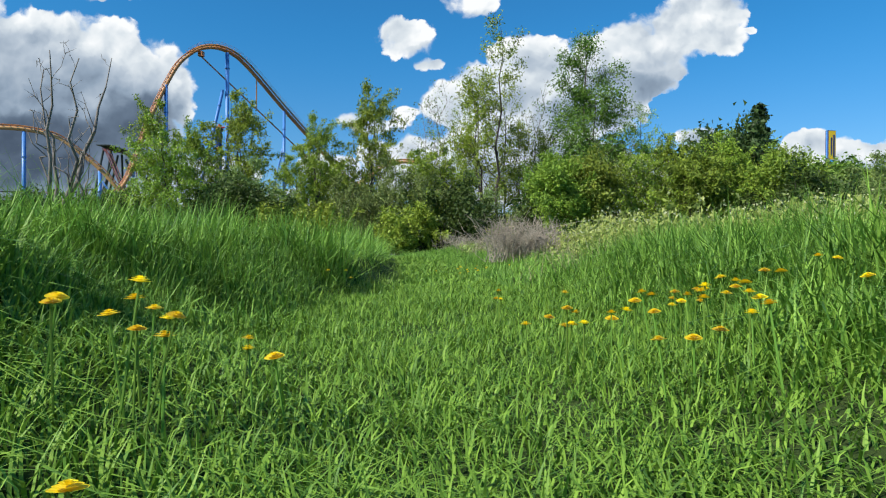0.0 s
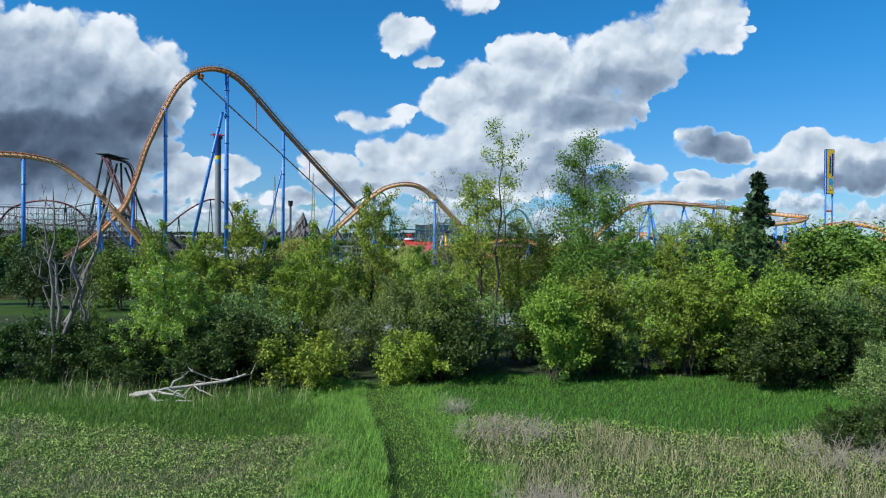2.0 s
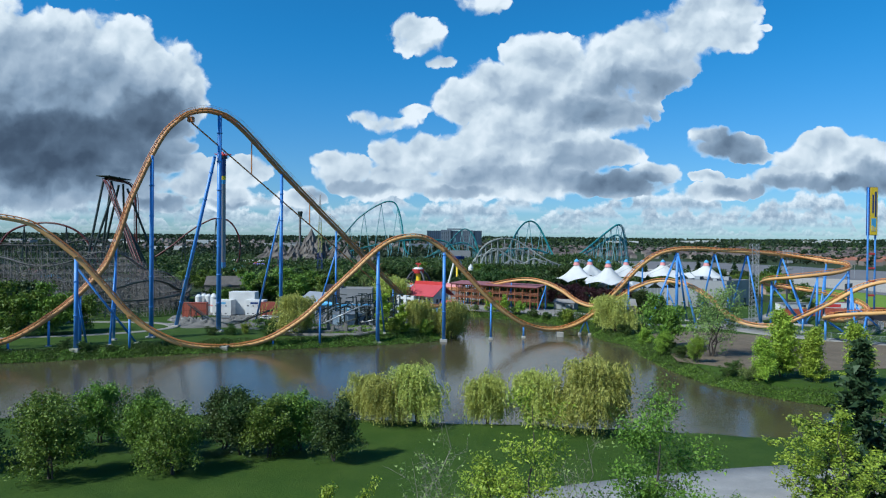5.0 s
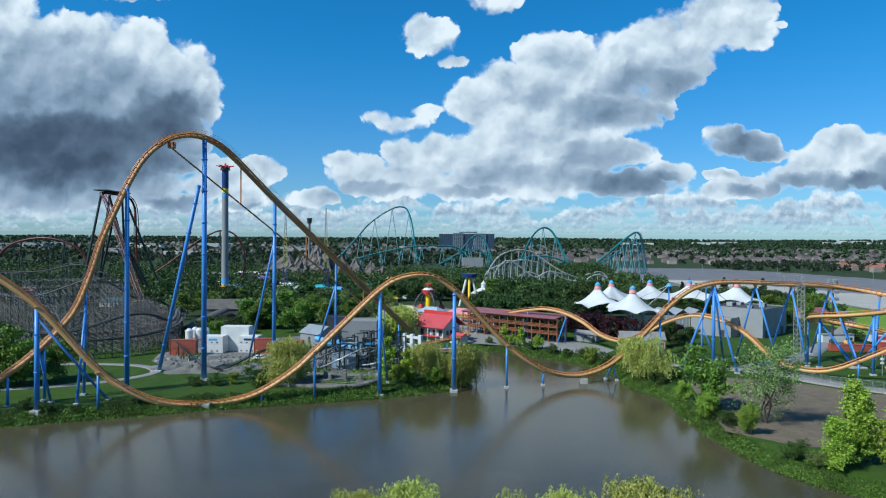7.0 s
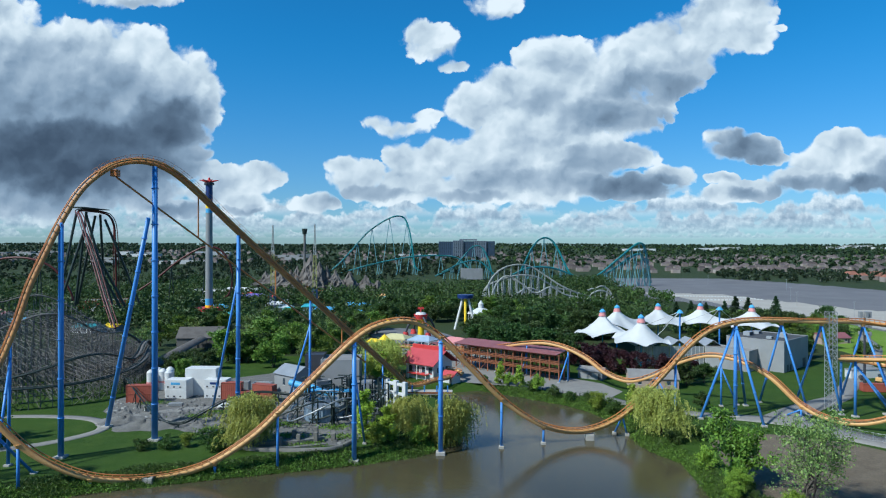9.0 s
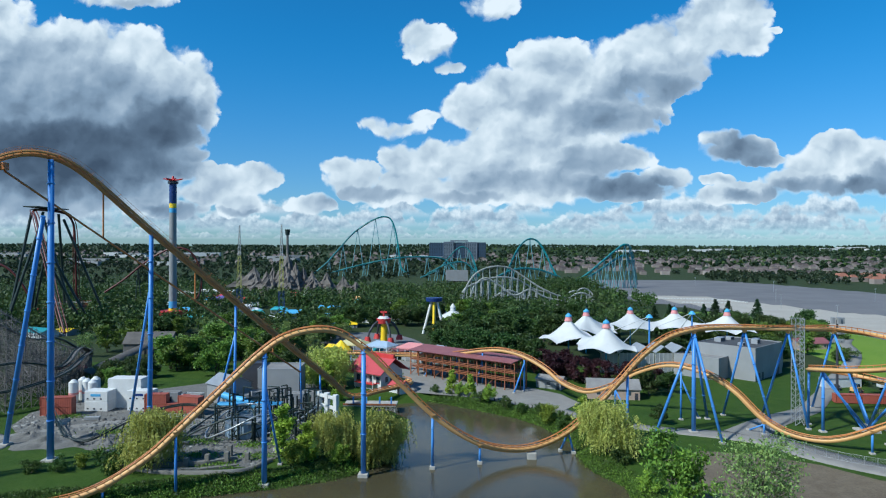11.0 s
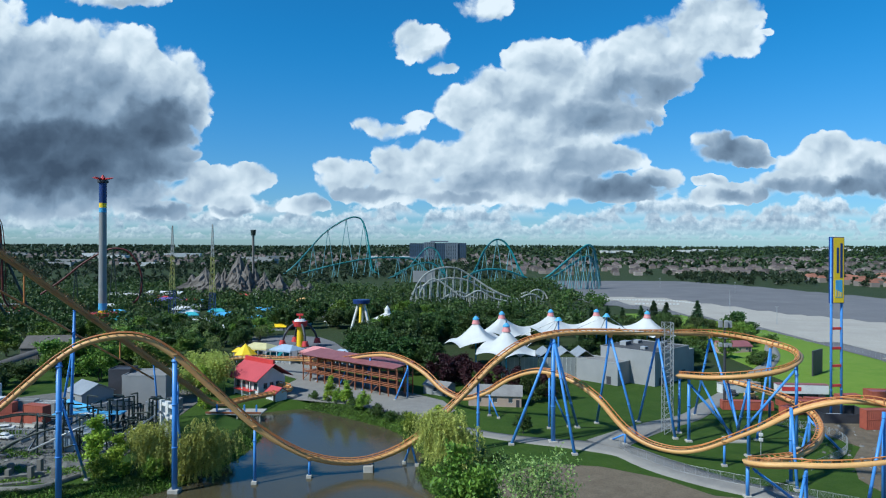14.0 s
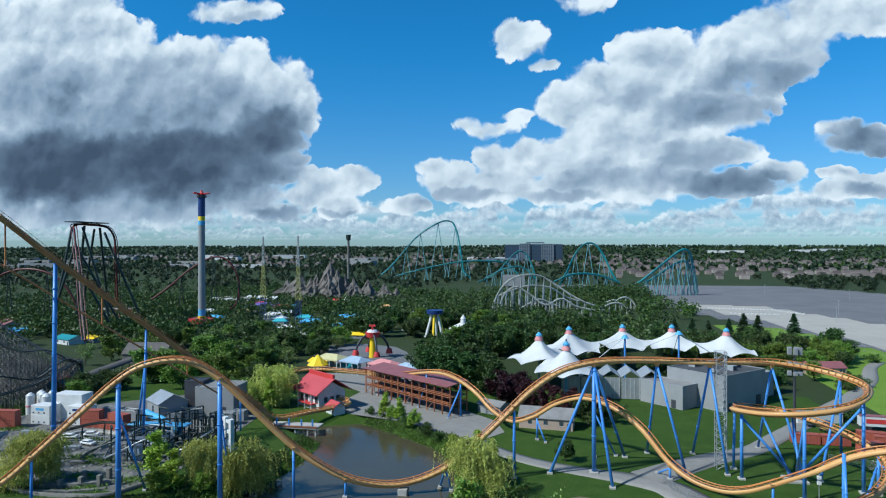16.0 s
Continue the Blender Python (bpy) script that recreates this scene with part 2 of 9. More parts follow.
def solid(name, a, b=None, rough=0.6, metal=0.0, big=0.15, small=3.0, dirt=None, dirt_amount=0.35, bump=0.15, island=0.0, coord="Object", spec=0.4):
    """A surface with a broad and a fine variation of colour, some dirt and a fine relief."""
    m, nt, out = shader(name)
    b = b or tuple(c * 0.75 for c in a)
    col = ramp_mix(nt, noise_fac(nt, big, coord=coord), a, b)
    dirt = dirt or tuple(c * 0.55 for c in a)
    fine = noise_fac(nt, small, 6, 0.7, 0.45, 0.75, coord=coord)
    mul = nt.nodes.new("ShaderNodeMath")
    mul.operation = "MULTIPLY"
    mul.inputs[1].default_value = dirt_amount
    nt.links.new(fine, mul.inputs[0])
    col = ramp_mix(nt, mul.outputs[0], col, dirt)
    if island:
        g = nt.nodes.new("ShaderNodeNewGeometry")
        hv = nt.nodes.new("ShaderNodeHueSaturation")
        mr = nt.nodes.new("ShaderNodeMapRange")
        mr.inputs[3].default_value, mr.inputs[4].default_value = 1 - island, 1 + island
        nt.links.new(g.outputs["Random Per Island"], mr.inputs[0])
        nt.links.new(mr.outputs[0], hv.inputs["Value"])
        nt.links.new(col, hv.inputs["Color"])
        col = hv.outputs[0]
    p = nt.nodes.new("ShaderNodeBsdfPrincipled")
    p.inputs["Roughness"].default_value = rough
    p.inputs["Metallic"].default_value = metal
    p.inputs["Specular IOR Level"].default_value = spec
    nt.links.new(col, p.inputs["Base Color"])
    if bump:
        bn = nt.nodes.new("ShaderNodeBump")
        bn.inputs["Strength"].default_value = bump
        bn.inputs["Distance"].default_value = 0.05
        nt.links.new(fine, bn.inputs["Height"])
        nt.links.new(bn.outputs[0], p.inputs["Normal"])
    nt.links.new(p.outputs[0], out.inputs[0])
    return m


def leaves(name, a, b, trans=0.2, island=0.45, obj=0.2):
    """Foliage: each leaf a little different, some light shining through."""
    m, nt, out = shader(name)
    g = nt.nodes.new("ShaderNodeNewGeometry")
    oi = nt.nodes.new("ShaderNodeObjectInfo")
    col = ramp_mix(nt, g.outputs["Random Per Island"], a, b)
    hv = nt.nodes.new("ShaderNodeHueSaturation")
    mr = nt.nodes.new("ShaderNodeMapRange")
    mr.inputs[3].default_value, mr.inputs[4].default_value = 1 - obj, 1 + obj
    nt.links.new(oi.outputs["Random"], mr.inputs[0])
    nt.links.new(mr.outputs[0], hv.inputs["Value"])
    mh = nt.nodes.new("ShaderNodeMapRange")
    mh.inputs[3].default_value, mh.inputs[4].default_value = 0.485, 0.515
    nt.links.new(oi.outputs["Random"], mh.inputs[0])
    nt.links.new(mh.outputs[0], hv.inputs["Hue"])
    nt.links.new(col, hv.inputs["Color"])
    d = nt.nodes.new("ShaderNodeBsdfPrincipled")
    d.inputs["Roughness"].default_value = 0.55
    d.inputs["Specular IOR Level"].default_value = 0.3
    t = nt.nodes.new("ShaderNodeBsdfTranslucent")
    nt.links.new(hv.outputs[0], d.inputs["Base Color"])
    nt.links.new(hv.outputs[0], t.inputs["Color"])
    mx = nt.nodes.new("ShaderNodeMixShader")
    mx.inputs[0].default_value = trans
    nt.links.new(d.outputs[0], mx.inputs[1])
    nt.links.new(t.outputs[0], mx.inputs[2])
    nt.links.new(mx.outputs[0], out.inputs[0])
    return m


def ground_mat(name, cols, scales=(0.02, 0.25, 2.5), rough=0.9, bump=0.4):
    """Ground with three scales of patches; cols: four colours."""
    m, nt, out = shader(name)
    c = ramp_mix(nt, noise_fac(nt, scales[0], 3), cols[0], cols[1])
    c = ramp_mix(nt, noise_fac(nt, scales[1], 5, 0.65, 0.4, 0.7), c, cols[2])
    f = noise_fac(nt, scales[2], 6, 0.75, 0.45, 0.75)
    c = ramp_mix(nt, f, c, cols[3])
    p = nt.nodes.new("ShaderNodeBsdfPrincipled")
    p.inputs["Roughness"].default_value = rough
    p.inputs["Specular IOR Level"].default_value = 0.2
    nt.links.new(c, p.inputs["Base Color"])
    bn = nt.nodes.new("ShaderNodeBump")
    bn.inputs["Strength"].default_value = bump
    bn.inputs["Distance"].default_value = 0.2
    nt.links.new(f, bn.inputs["Height"])
    nt.links.new(bn.outputs[0], p.inputs["Normal"])
    nt.links.new(p.outputs[0], out.inputs[0])
    return m


def water_mat():
    m, nt, out = shader("pond_water")
    p = nt.nodes.new("ShaderNodeBsdfPrincipled")
    c = ramp_mix(nt, noise_fac(nt, 0.03, 3), (0.072, 0.061, 0.034), (0.055, 0.048, 0.028))
    nt.links.new(c, p.inputs["Base Color"])
    p.inputs["Roughness"].default_value = 0.06
    p.inputs["IOR"].default_value = 1.4
    bn = nt.nodes.new("ShaderNodeBump")
    bn.inputs["Strength"].default_value = 1.0
    bn.inputs["Distance"].default_value = 0.02
    f = noise_fac(nt, 1.7, 5, 0.65, 0.2, 0.8, stretch=(1, 0.55, 1))
    nt.links.new(f, bn.inputs["Height"])
    nt.links.new(bn.outputs[0], p.inputs["Normal"])
    nt.links.new(p.outputs[0], out.inputs[0])
    return m


M_ORANGE = solid("orange_track_paint", (0.64, 0.38, 0.145), (0.56, 0.30, 0.11), 0.5, big=0.12, small=1.5, dirt=(0.42, 0.20, 0.07), dirt_amount=0.3, bump=0.05)
M_RAIL = solid("worn_orange_rail", (0.55, 0.22, 0.06), (0.42, 0.15, 0.05), 0.4, big=0.2, small=2, dirt=(0.2, 0.09, 0.05), bump=0.05)
M_LIFT = solid("weathered_lift_paint", (0.58, 0.30, 0.105), (0.45, 0.21, 0.08), 0.5, big=0.2, small=2, dirt=(0.18, 0.09, 0.05), bump=0.05)
M_BLUE = solid("blue_support_paint", (0.075, 0.25, 0.62), (0.06, 0.21, 0.55), 0.4, big=0.1, small=1.2, dirt=(0.10, 0.20, 0.42), dirt_amount=0.35, bump=0.04)
M_BASIN = solid("pale_blue_grey_steel", (0.30, 0.38, 0.46), (0.24, 0.31, 0.38), 0.5, big=0.3, small=2)
M_CONC = solid("grey_concrete", (0.42, 0.40, 0.36), (0.33, 0.31, 0.28), 0.85, big=0.4, small=4, dirt=(0.2, 0.19, 0.17))
M_TEAL = solid("teal_track_paint", (0.03, 0.25, 0.27), (0.03, 0.20, 0.23), 0.45, big=0.1, small=1, bump=0)
M_TEALS = solid("pale_teal_paint", (0.16, 0.33, 0.36), (0.12, 0.27, 0.3), 0.5, big=0.1, small=1, bump=0)
M_SILVER = solid("silver_grey_steel", (0.42, 0.43, 0.41), (0.33, 0.34, 0.33), 0.5, big=0.1, small=1, bump=0)
M_DARKRED = solid("dark_red_steel", (0.12, 0.025, 0.02), (0.09, 0.02, 0.02), 0.45, big=0.1, small=1, bump=0)
M_BLACKST = solid("black_green_steel", (0.02, 0.03, 0.025), (0.03, 0.045, 0.04), 0.5, big=0.1, small=1, bump=0)
M_OLDWOOD = solid("grey_weathered_timber", (0.20, 0.185, 0.172), (0.115, 0.104, 0.096), 0.85, big=0.08, small=1.2, island=0.3, bump=0)
M_BROWNWOOD = solid("stained_brown_timber", (0.27, 0.098, 0.043), (0.20, 0.072, 0.034), 0.7, big=0.3, small=3, island=0.2)
M_MAROON = solid("maroon_sheet_roof", (0.27, 0.10, 0.10), (0.22, 0.08, 0.085), 0.55, big=0.2, small=2)
M_REDROOF = solid("red_shingle_roof", (0.46, 0.065, 0.075), (0.40, 0.055, 0.065), 0.6, big=0.25, small=4, bump=0.3)
M_RED = solid("red_paint", (0.55, 0.05, 0.045), (0.45, 0.04, 0.04), 0.5, big=0.3, small=3)
M_WHITE = solid("white_paint", (0.62, 0.62, 0.61), (0.54, 0.54, 0.53), 0.55, big=0.3, small=2, dirt=(0.45, 0.44, 0.40), dirt_amount=0.3)
M_CANVAS = solid("white_tent_fabric", (0.56, 0.56, 0.55), (0.49, 0.49, 0.48), 0.6, big=0.15, small=1, dirt=(0.55, 0.54, 0.5), dirt_amount=0.35, bump=0.05)
M_GREYW = solid("pale_grey_wall_panel", (0.265, 0.269, 0.273), (0.226, 0.230, 0.234), 0.65, big=0.15, small=2, dirt=(0.234, 0.234, 0.234))
M_GREYROOF = solid("grey_flat_roof", (0.25, 0.24, 0.23), (0.18, 0.17, 0.165), 0.85, big=0.2, small=2)
M_DARK = solid("dark_grey_metal", (0.035, 0.037, 0.045), (0.05, 0.05, 0.06), 0.5, big=0.3, small=3)
M_GALV = solid("galvanised_steel", (0.42, 0.43, 0.44), (0.34, 0.35, 0.36), 0.4, metal=0.4, big=0.3, small=3)
M_CONT = solid("rust_red_container_steel", (0.34, 0.085, 0.05), (0.26, 0.065, 0.045), 0.6, big=0.3, small=2)
M_YELLOW = solid("yellow_sign_enamel", (0.85, 0.58, 0.02), (0.80, 0.53, 0.02), 0.4, big=0.2, small=2, dirt_amount=0.12, bump=0)
M_NAVY = solid("navy_blue_paint", (0.015, 0.04, 0.17), (0.012, 0.035, 0.14), 0.45, big=0.2, small=2, bump=0)
M_SKYBLUE = solid("light_blue_paint", (0.10, 0.38, 0.65), (0.09, 0.33, 0.58), 0.5, big=0.2, small=2)
M_PINK = solid("faded_red_band", (0.62, 0.26, 0.25), (0.55, 0.22, 0.22), 0.6, big=0.3, small=2)
M_BRICK = solid("tan_brick_wall", (0.42, 0.32, 0.26), (0.36, 0.27, 0.22), 0.85, big=0.3, small=5, bump=0.3)
M_ROCK = solid("grey_artificial_rock", (0.17, 0.15, 0.135), (0.105, 0.093, 0.083), 0.9, big=0.05, small=0.3, bump=0.5)
M_BARK = solid("brown_grey_bark", (0.085, 0.070, 0.058), (0.06, 0.048, 0.040), 0.9, big=0.8, small=6, bump=0.5)
M_PALEBARK = solid("pale_dead_wood", (0.27, 0.24, 0.21), (0.17, 0.15, 0.13), 0.85, big=0.8, small=6, bump=0.4)
M_BLEACHED = solid("bleached_bare_wood", (0.50, 0.46, 0.40), (0.36, 0.32, 0.27), 0.85, big=0.8, small=6, bump=0.4)
M_OLDROOF = solid("brown_grey_shingles", (0.125, 0.112, 0.102), (0.09, 0.08, 0.073), 0.85, big=0.3, small=3, bump=0.3)
M_OLDCONC = solid("dirty_old_concrete", (0.19, 0.18, 0.162), (0.13, 0.122, 0.11), 0.9, big=0.4, small=4, dirt=(0.07, 0.075, 0.05))
M_ROOFTAR = solid("dark_tarred_roof", (0.075, 0.075, 0.078), (0.055, 0.055, 0.058), 0.85, big=0.2, small=2)
M_GLASS = solid("dark_window_glass", (0.03, 0.045, 0.06), (0.05, 0.07, 0.09), 0.12, big=0.05, small=1, bump=0, spec=0.8)
M_HOTEL = solid("pale_tower_cladding", (0.15, 0.18, 0.22), (0.12, 0.145, 0.18), 0.6, big=0.02, small=0.2, bump=0)
M_HOTELB = solid("blue_grey_cladding", (0.035, 0.065, 0.115), (0.03, 0.055, 0.095), 0.5, big=0.02, small=0.2, bump=0)

M_LAND = ground_mat("mixed_ground", ((0.032, 0.050, 0.015), (0.025, 0.042, 0.012), (0.040, 0.050, 0.020), (0.023, 0.035, 0.010)))
# grass in two tones: cloud shade in the lawn's colour, sunlight in the bank's
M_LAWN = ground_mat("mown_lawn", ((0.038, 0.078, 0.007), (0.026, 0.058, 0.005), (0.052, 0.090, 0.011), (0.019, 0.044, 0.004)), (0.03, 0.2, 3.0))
M_BERM = ground_mat("sunlit_tone_grass_bank", ((0.144, 0.231, 0.025), (0.119, 0.206, 0.022), (0.169, 0.244, 0.035), (0.100, 0.175, 0.019)), (0.03, 0.2, 2.0))
M_FIELD = ground_mat("meadow_soil_and_thatch", ((0.036, 0.072, 0.010), (0.046, 0.068, 0.017), (0.030, 0.064, 0.009), (0.020, 0.042, 0.007)), (0.06, 0.5, 5.0))
M_ASPHALT = ground_mat("pale_worn_asphalt", ((0.285, 0.280, 0.275), (0.237, 0.233, 0.228), (0.323, 0.314, 0.304), (0.209, 0.209, 0.204)), (0.03, 0.4, 6.0), bump=0.1)
M_LOT = ground_mat("grey_parking_asphalt", ((0.150, 0.147, 0.154), (0.125, 0.122, 0.128), (0.181, 0.175, 0.178), (0.132, 0.128, 0.132)), (0.006, 0.03, 0.6), bump=0.02)
M_LOTPALE = ground_mat("pale_parking_asphalt", ((0.376, 0.343, 0.296), (0.329, 0.303, 0.268), (0.404, 0.371, 0.324), (0.310, 0.287, 0.254)), (0.01, 0.05, 0.6), bump=0.02)
M_MUD = ground_mat("bare_brown_earth", ((0.152, 0.120, 0.084), (0.120, 0.094, 0.066), (0.180, 0.146, 0.104), (0.092, 0.074, 0.053)), (0.04, 0.3, 2.0))
M_GRAVEL = ground_mat("grey_gravel", ((0.158, 0.152, 0.142), (0.125, 0.119, 0.112), (0.185, 0.178, 0.165), (0.092, 0.092, 0.086)), (0.05, 0.4, 3.0))
M_PLAZA = ground_mat("pale_paved_plaza", ((0.232, 0.219, 0.200), (0.200, 0.187, 0.175), (0.258, 0.245, 0.225), (0.181, 0.175, 0.162)), (0.05, 0.4, 4.0), bump=0.1)
M_WATER = water_mat()


# ---- mesh helpers ----
def mesh_arrays(name, verts, faces, material, smooth=False):
    me = bpy.data.meshes.new(name)
    verts = np.asarray(verts, np.float32)
    faces = np.asarray(faces, np.int32)
    k = faces.shape[1]
    me.vertices.add(len(verts))
    me.vertices.foreach_set("co", verts.ravel())
    me.loops.add(faces.size)
    me.loops.foreach_set("vertex_index", faces.ravel())
    me.polygons.add(len(faces))
    me.polygons.foreach_set("loop_start", np.arange(0, faces.size, k, dtype=np.int32))
    if smooth:
        me.polygons.foreach_set("use_smooth", np.ones(len(faces), bool))
    me.materials.append(material)
    me.update()
    me.validate()
    return me


def finish(bm, name, material, smooth=False):
    bmesh.ops.recalc_face_normals(bm, faces=bm.faces)
    me = bpy.data.meshes.new(name)
    bm.to_mesh(me)
    bm.free()
    me.materials.append(material)
    if smooth:
        me.polygons.foreach_set("use_smooth", np.ones(len(me.polygons), bool))
    return me


def part(name, bm, material, parent=None, label="", smooth=False):
    me = finish(bm, name, material, smooth) if isinstance(bm, bmesh.types.BMesh) else bm
    ob = new(name, me)
    if parent is not None:
        ob.parent = parent
    if label:
        ob["label"] = label
    return ob


def thing(name, label, category, group="", kind="", at=(0, 0, 0), turn=0.0):
    ob = new(name)
    ob.empty_display_size = 0.3
    ob.location = at
    ob.rotation_euler = (0, 0, radians(turn))
    return tagged(ob, label, category, group, kind)


def box(bm, x0, y0, z0, x1, y1, z1, bevel=0.0, m=None):
    r = bmesh.ops.create_cube(bm, size=1, matrix=(m or Matrix()) @ Matrix.Translation(((x0 + x1) / 2, (y0 + y1) / 2, (z0 + z1) / 2)) @ Matrix.Diagonal((abs(x1 - x0), abs(y1 - y0), abs(z1 - z0), 1)))
    if bevel:
        edges = list({e for v in r["verts"] for e in v.link_edges})
        bmesh.ops.bevel(bm, geom=edges, offset=bevel, segments=1, affect="EDGES")
    return bm


def bm_box(*a, **k):
    return box(bmesh.new(), *a, **k)


def tube(bm, a, b, r0, r1=None, seg=8):
    """A round bar from a to b."""
    a, b = Vector(a), Vector(b)
    r1 = r0 if r1 is None else r1
    d = b - a
    m = Matrix.Translation((a + b) / 2) @ d.to_track_quat("Z", "Y").to_matrix().to_4x4()
    bmesh.ops.create_cone(bm, cap_ends=True, segments=seg, radius1=r0, radius2=r1, depth=d.length, matrix=m)
    return bm


def bars(items, name, material, seg=4):
    """Many straight bars (a, b, radius) joined into one mesh."""
    V, F = [], []
    ang = np.arange(seg) * 2 * np.pi / seg + np.pi / 4
    for a, b, r in items:
        a, b = np.array(a, float), np.array(b, float)
        d = b - a
        n = np.linalg.norm(d)
        if n < 1e-6:
            continue
        d /= n
        u = np.cross(d, (0, 0, 1)) if abs(d[2]) < 0.95 else np.cross(d, (1, 0, 0))
        u /= np.linalg.norm(u)
        w = np.cross(d, u)
        ring = np.outer(np.cos(ang), u) * r + np.outer(np.sin(ang), w) * r
        k = len(V) * 2 * seg
        V.append(np.vstack([a + ring, b + ring]))
        F += [[k + i, k + (i + 1) % seg, k + seg + (i + 1) % seg, k + seg + i] for i in range(seg)]
    return mesh_arrays(name, np.vstack(V), F, material)


def spline(points, step):
    """Points evenly spaced along a smooth curve through the given ones."""
    p = np.array(points, float)
    p = np.vstack([2 * p[0] - p[1], p, 2 * p[-1] - p[-2]])
    dense = []
    for i in range(1, len(p) - 2):
        a, b, c, d = p[i - 1 : i + 3]
        t0, t1 = 0.0, max(np.linalg.norm(b[:3] - a[:3]), 1e-3) ** 0.5
        t2 = t1 + max(np.linalg.norm(c[:3] - b[:3]), 1e-3) ** 0.5
        t3 = t2 + max(np.linalg.norm(d[:3] - c[:3]), 1e-3) ** 0.5
        t = np.linspace(t1, t2, 24, endpoint=False)[:, None]
        a1 = (t1 - t) / (t1 - t0) * a + (t - t0) / (t1 - t0) * b
        a2 = (t2 - t) / (t2 - t1) * b + (t - t1) / (t2 - t1) * c
        a3 = (t3 - t) / (t3 - t2) * c + (t - t2) / (t3 - t2) * d
        b1 = (t2 - t) / (t2 - t0) * a1 + (t - t0) / (t2 - t0) * a2
        b2 = (t3 - t) / (t3 - t1) * a2 + (t - t1) / (t3 - t1) * a3
        dense.append((t2 - t) / (t2 - t1) * b1 + (t - t1) / (t2 - t1) * b2)
    dense = np.vstack(dense + [p[-2][None]])
    s = np.r_[0, np.cumsum(np.linalg.norm(np.diff(dense[:, :3], axis=0), axis=1))]
    q = np.linspace(0, s[-1], max(2, int(s[-1] / step)))
    return np.stack([np.interp(q, s, dense[:, k]) for k in range(dense.shape[1])], 1)


def sweep(path, profile, name, material, smooth=False, up=None, closed=True, side=0.0, lift=0.0):
    """A profile (across, up) swept along a path; up: the up way at each point."""
    path = np.asarray(path, float)
    t = np.gradient(path, axis=0)
    t /= np.linalg.norm(t, axis=1)[:, None]
    if up is None:
        up = np.tile((0.0, 0.0, 1.0), (len(path), 1))
    r = np.cross(t, up)
    r /= np.linalg.norm(r, axis=1)[:, None]
    u = np.cross(r, t)
    prof = np.array(profile, float)
    k = len(prof)
    V = path[:, None, :] + r[:, None, :] * (prof[None, :, 0, None] + side) + u[:, None, :] * (prof[None, :, 1, None] + lift)
    idx = np.arange(len(path) * k).reshape(len(path), k)
    a, b = idx[:-1], idx[1:]
    F = np.stack([a, np.roll(a, -1, 1), np.roll(b, -1, 1), b], -1)
    if not closed:
        F = F[:, :-1]
    F = F.reshape(-1, 4)
    return mesh_arrays(name, V.reshape(-1, 3), F, material, smooth)


def ring(r, seg=8):
    return [(r * math.cos(a), r * math.sin(a)) for a in (2 * math.pi * i / seg for i in range(seg))]


def sheet(name, pts, z, material, label="", category="", thick=0.06):
    """A flat paved or planted area with a little thickness, lying on the ground."""
    bm = bmesh.new()
    f = bm.faces.new([bm.verts.new((x, y, z)) for x, y in pts])
    r = bmesh.ops.extrude_face_region(bm, geom=[f])
    bmesh.ops.translate(bm, verts=[v for v in r["geom"] if isinstance(v, bmesh.types.BMVert)], vec=(0, 0, -thick))
    bmesh.ops.triangulate(bm, faces=bm.faces)
    ob = part(name, bm, material)
    return tagged(ob, label, category, kind="structure")

# ---- ground, water and paving ----
LAKE = [(-400, 150), (-180, 150), (-130, 160), (-104, 168), (-92, 173), (-79, 178), (-68, 183), (-54, 188.5), (-36, 195), (-17, 202), (-4, 210), (2, 224), (4, 240), (3, 255), (-8, 264),
        (-10, 270), (2, 275), (9, 278), (18, 272), (27, 265), (36, 258), (42, 250), (46, 240), (49, 232), (48, 222), (50, 212), (54, 205), (53.5, 183), (55, 163), (60, 146), (70, 136), (86, 126),
        (98, 116), (96, 108), (80, 106), (50, 109), (25, 113), (0, 115), (-30, 118), (-60, 116), (-90, 111), (-140, 107), (-400, 100)]


def signed(px, py, poly):
    """Distance to a polygon's outline, negative inside; arrays."""
    best = np.full(px.shape, 1e9)
    inside = np.zeros(px.shape, bool)
    for (x0, y0), (x1, y1) in zip(poly, poly[1:] + poly[:1]):
        dx, dy = x1 - x0, y1 - y0
        t = np.clip(((px - x0) * dx + (py - y0) * dy) / (dx * dx + dy * dy), 0, 1)
        best = np.minimum(best, np.hypot(px - x0 - t * dx, py - y0 - t * dy))
        cross = (y0 > py) != (y1 > py)
        inside ^= cross & (px < (x1 - x0) * (py - y0) / (dy if dy else 1e-9) + x0)
    return np.where(inside, -best, best)


def step01(v, lo, hi):
    t = np.clip((v - lo) / (hi - lo), 0, 1)
    return t * t * (3 - 2 * t)


def path_x(y):
    """Middle line of the mown way through the meadow."""
    return 0.35 - 0.7 * step01(y, 4, 17) - 2.8 * step01(y, 15, 33)


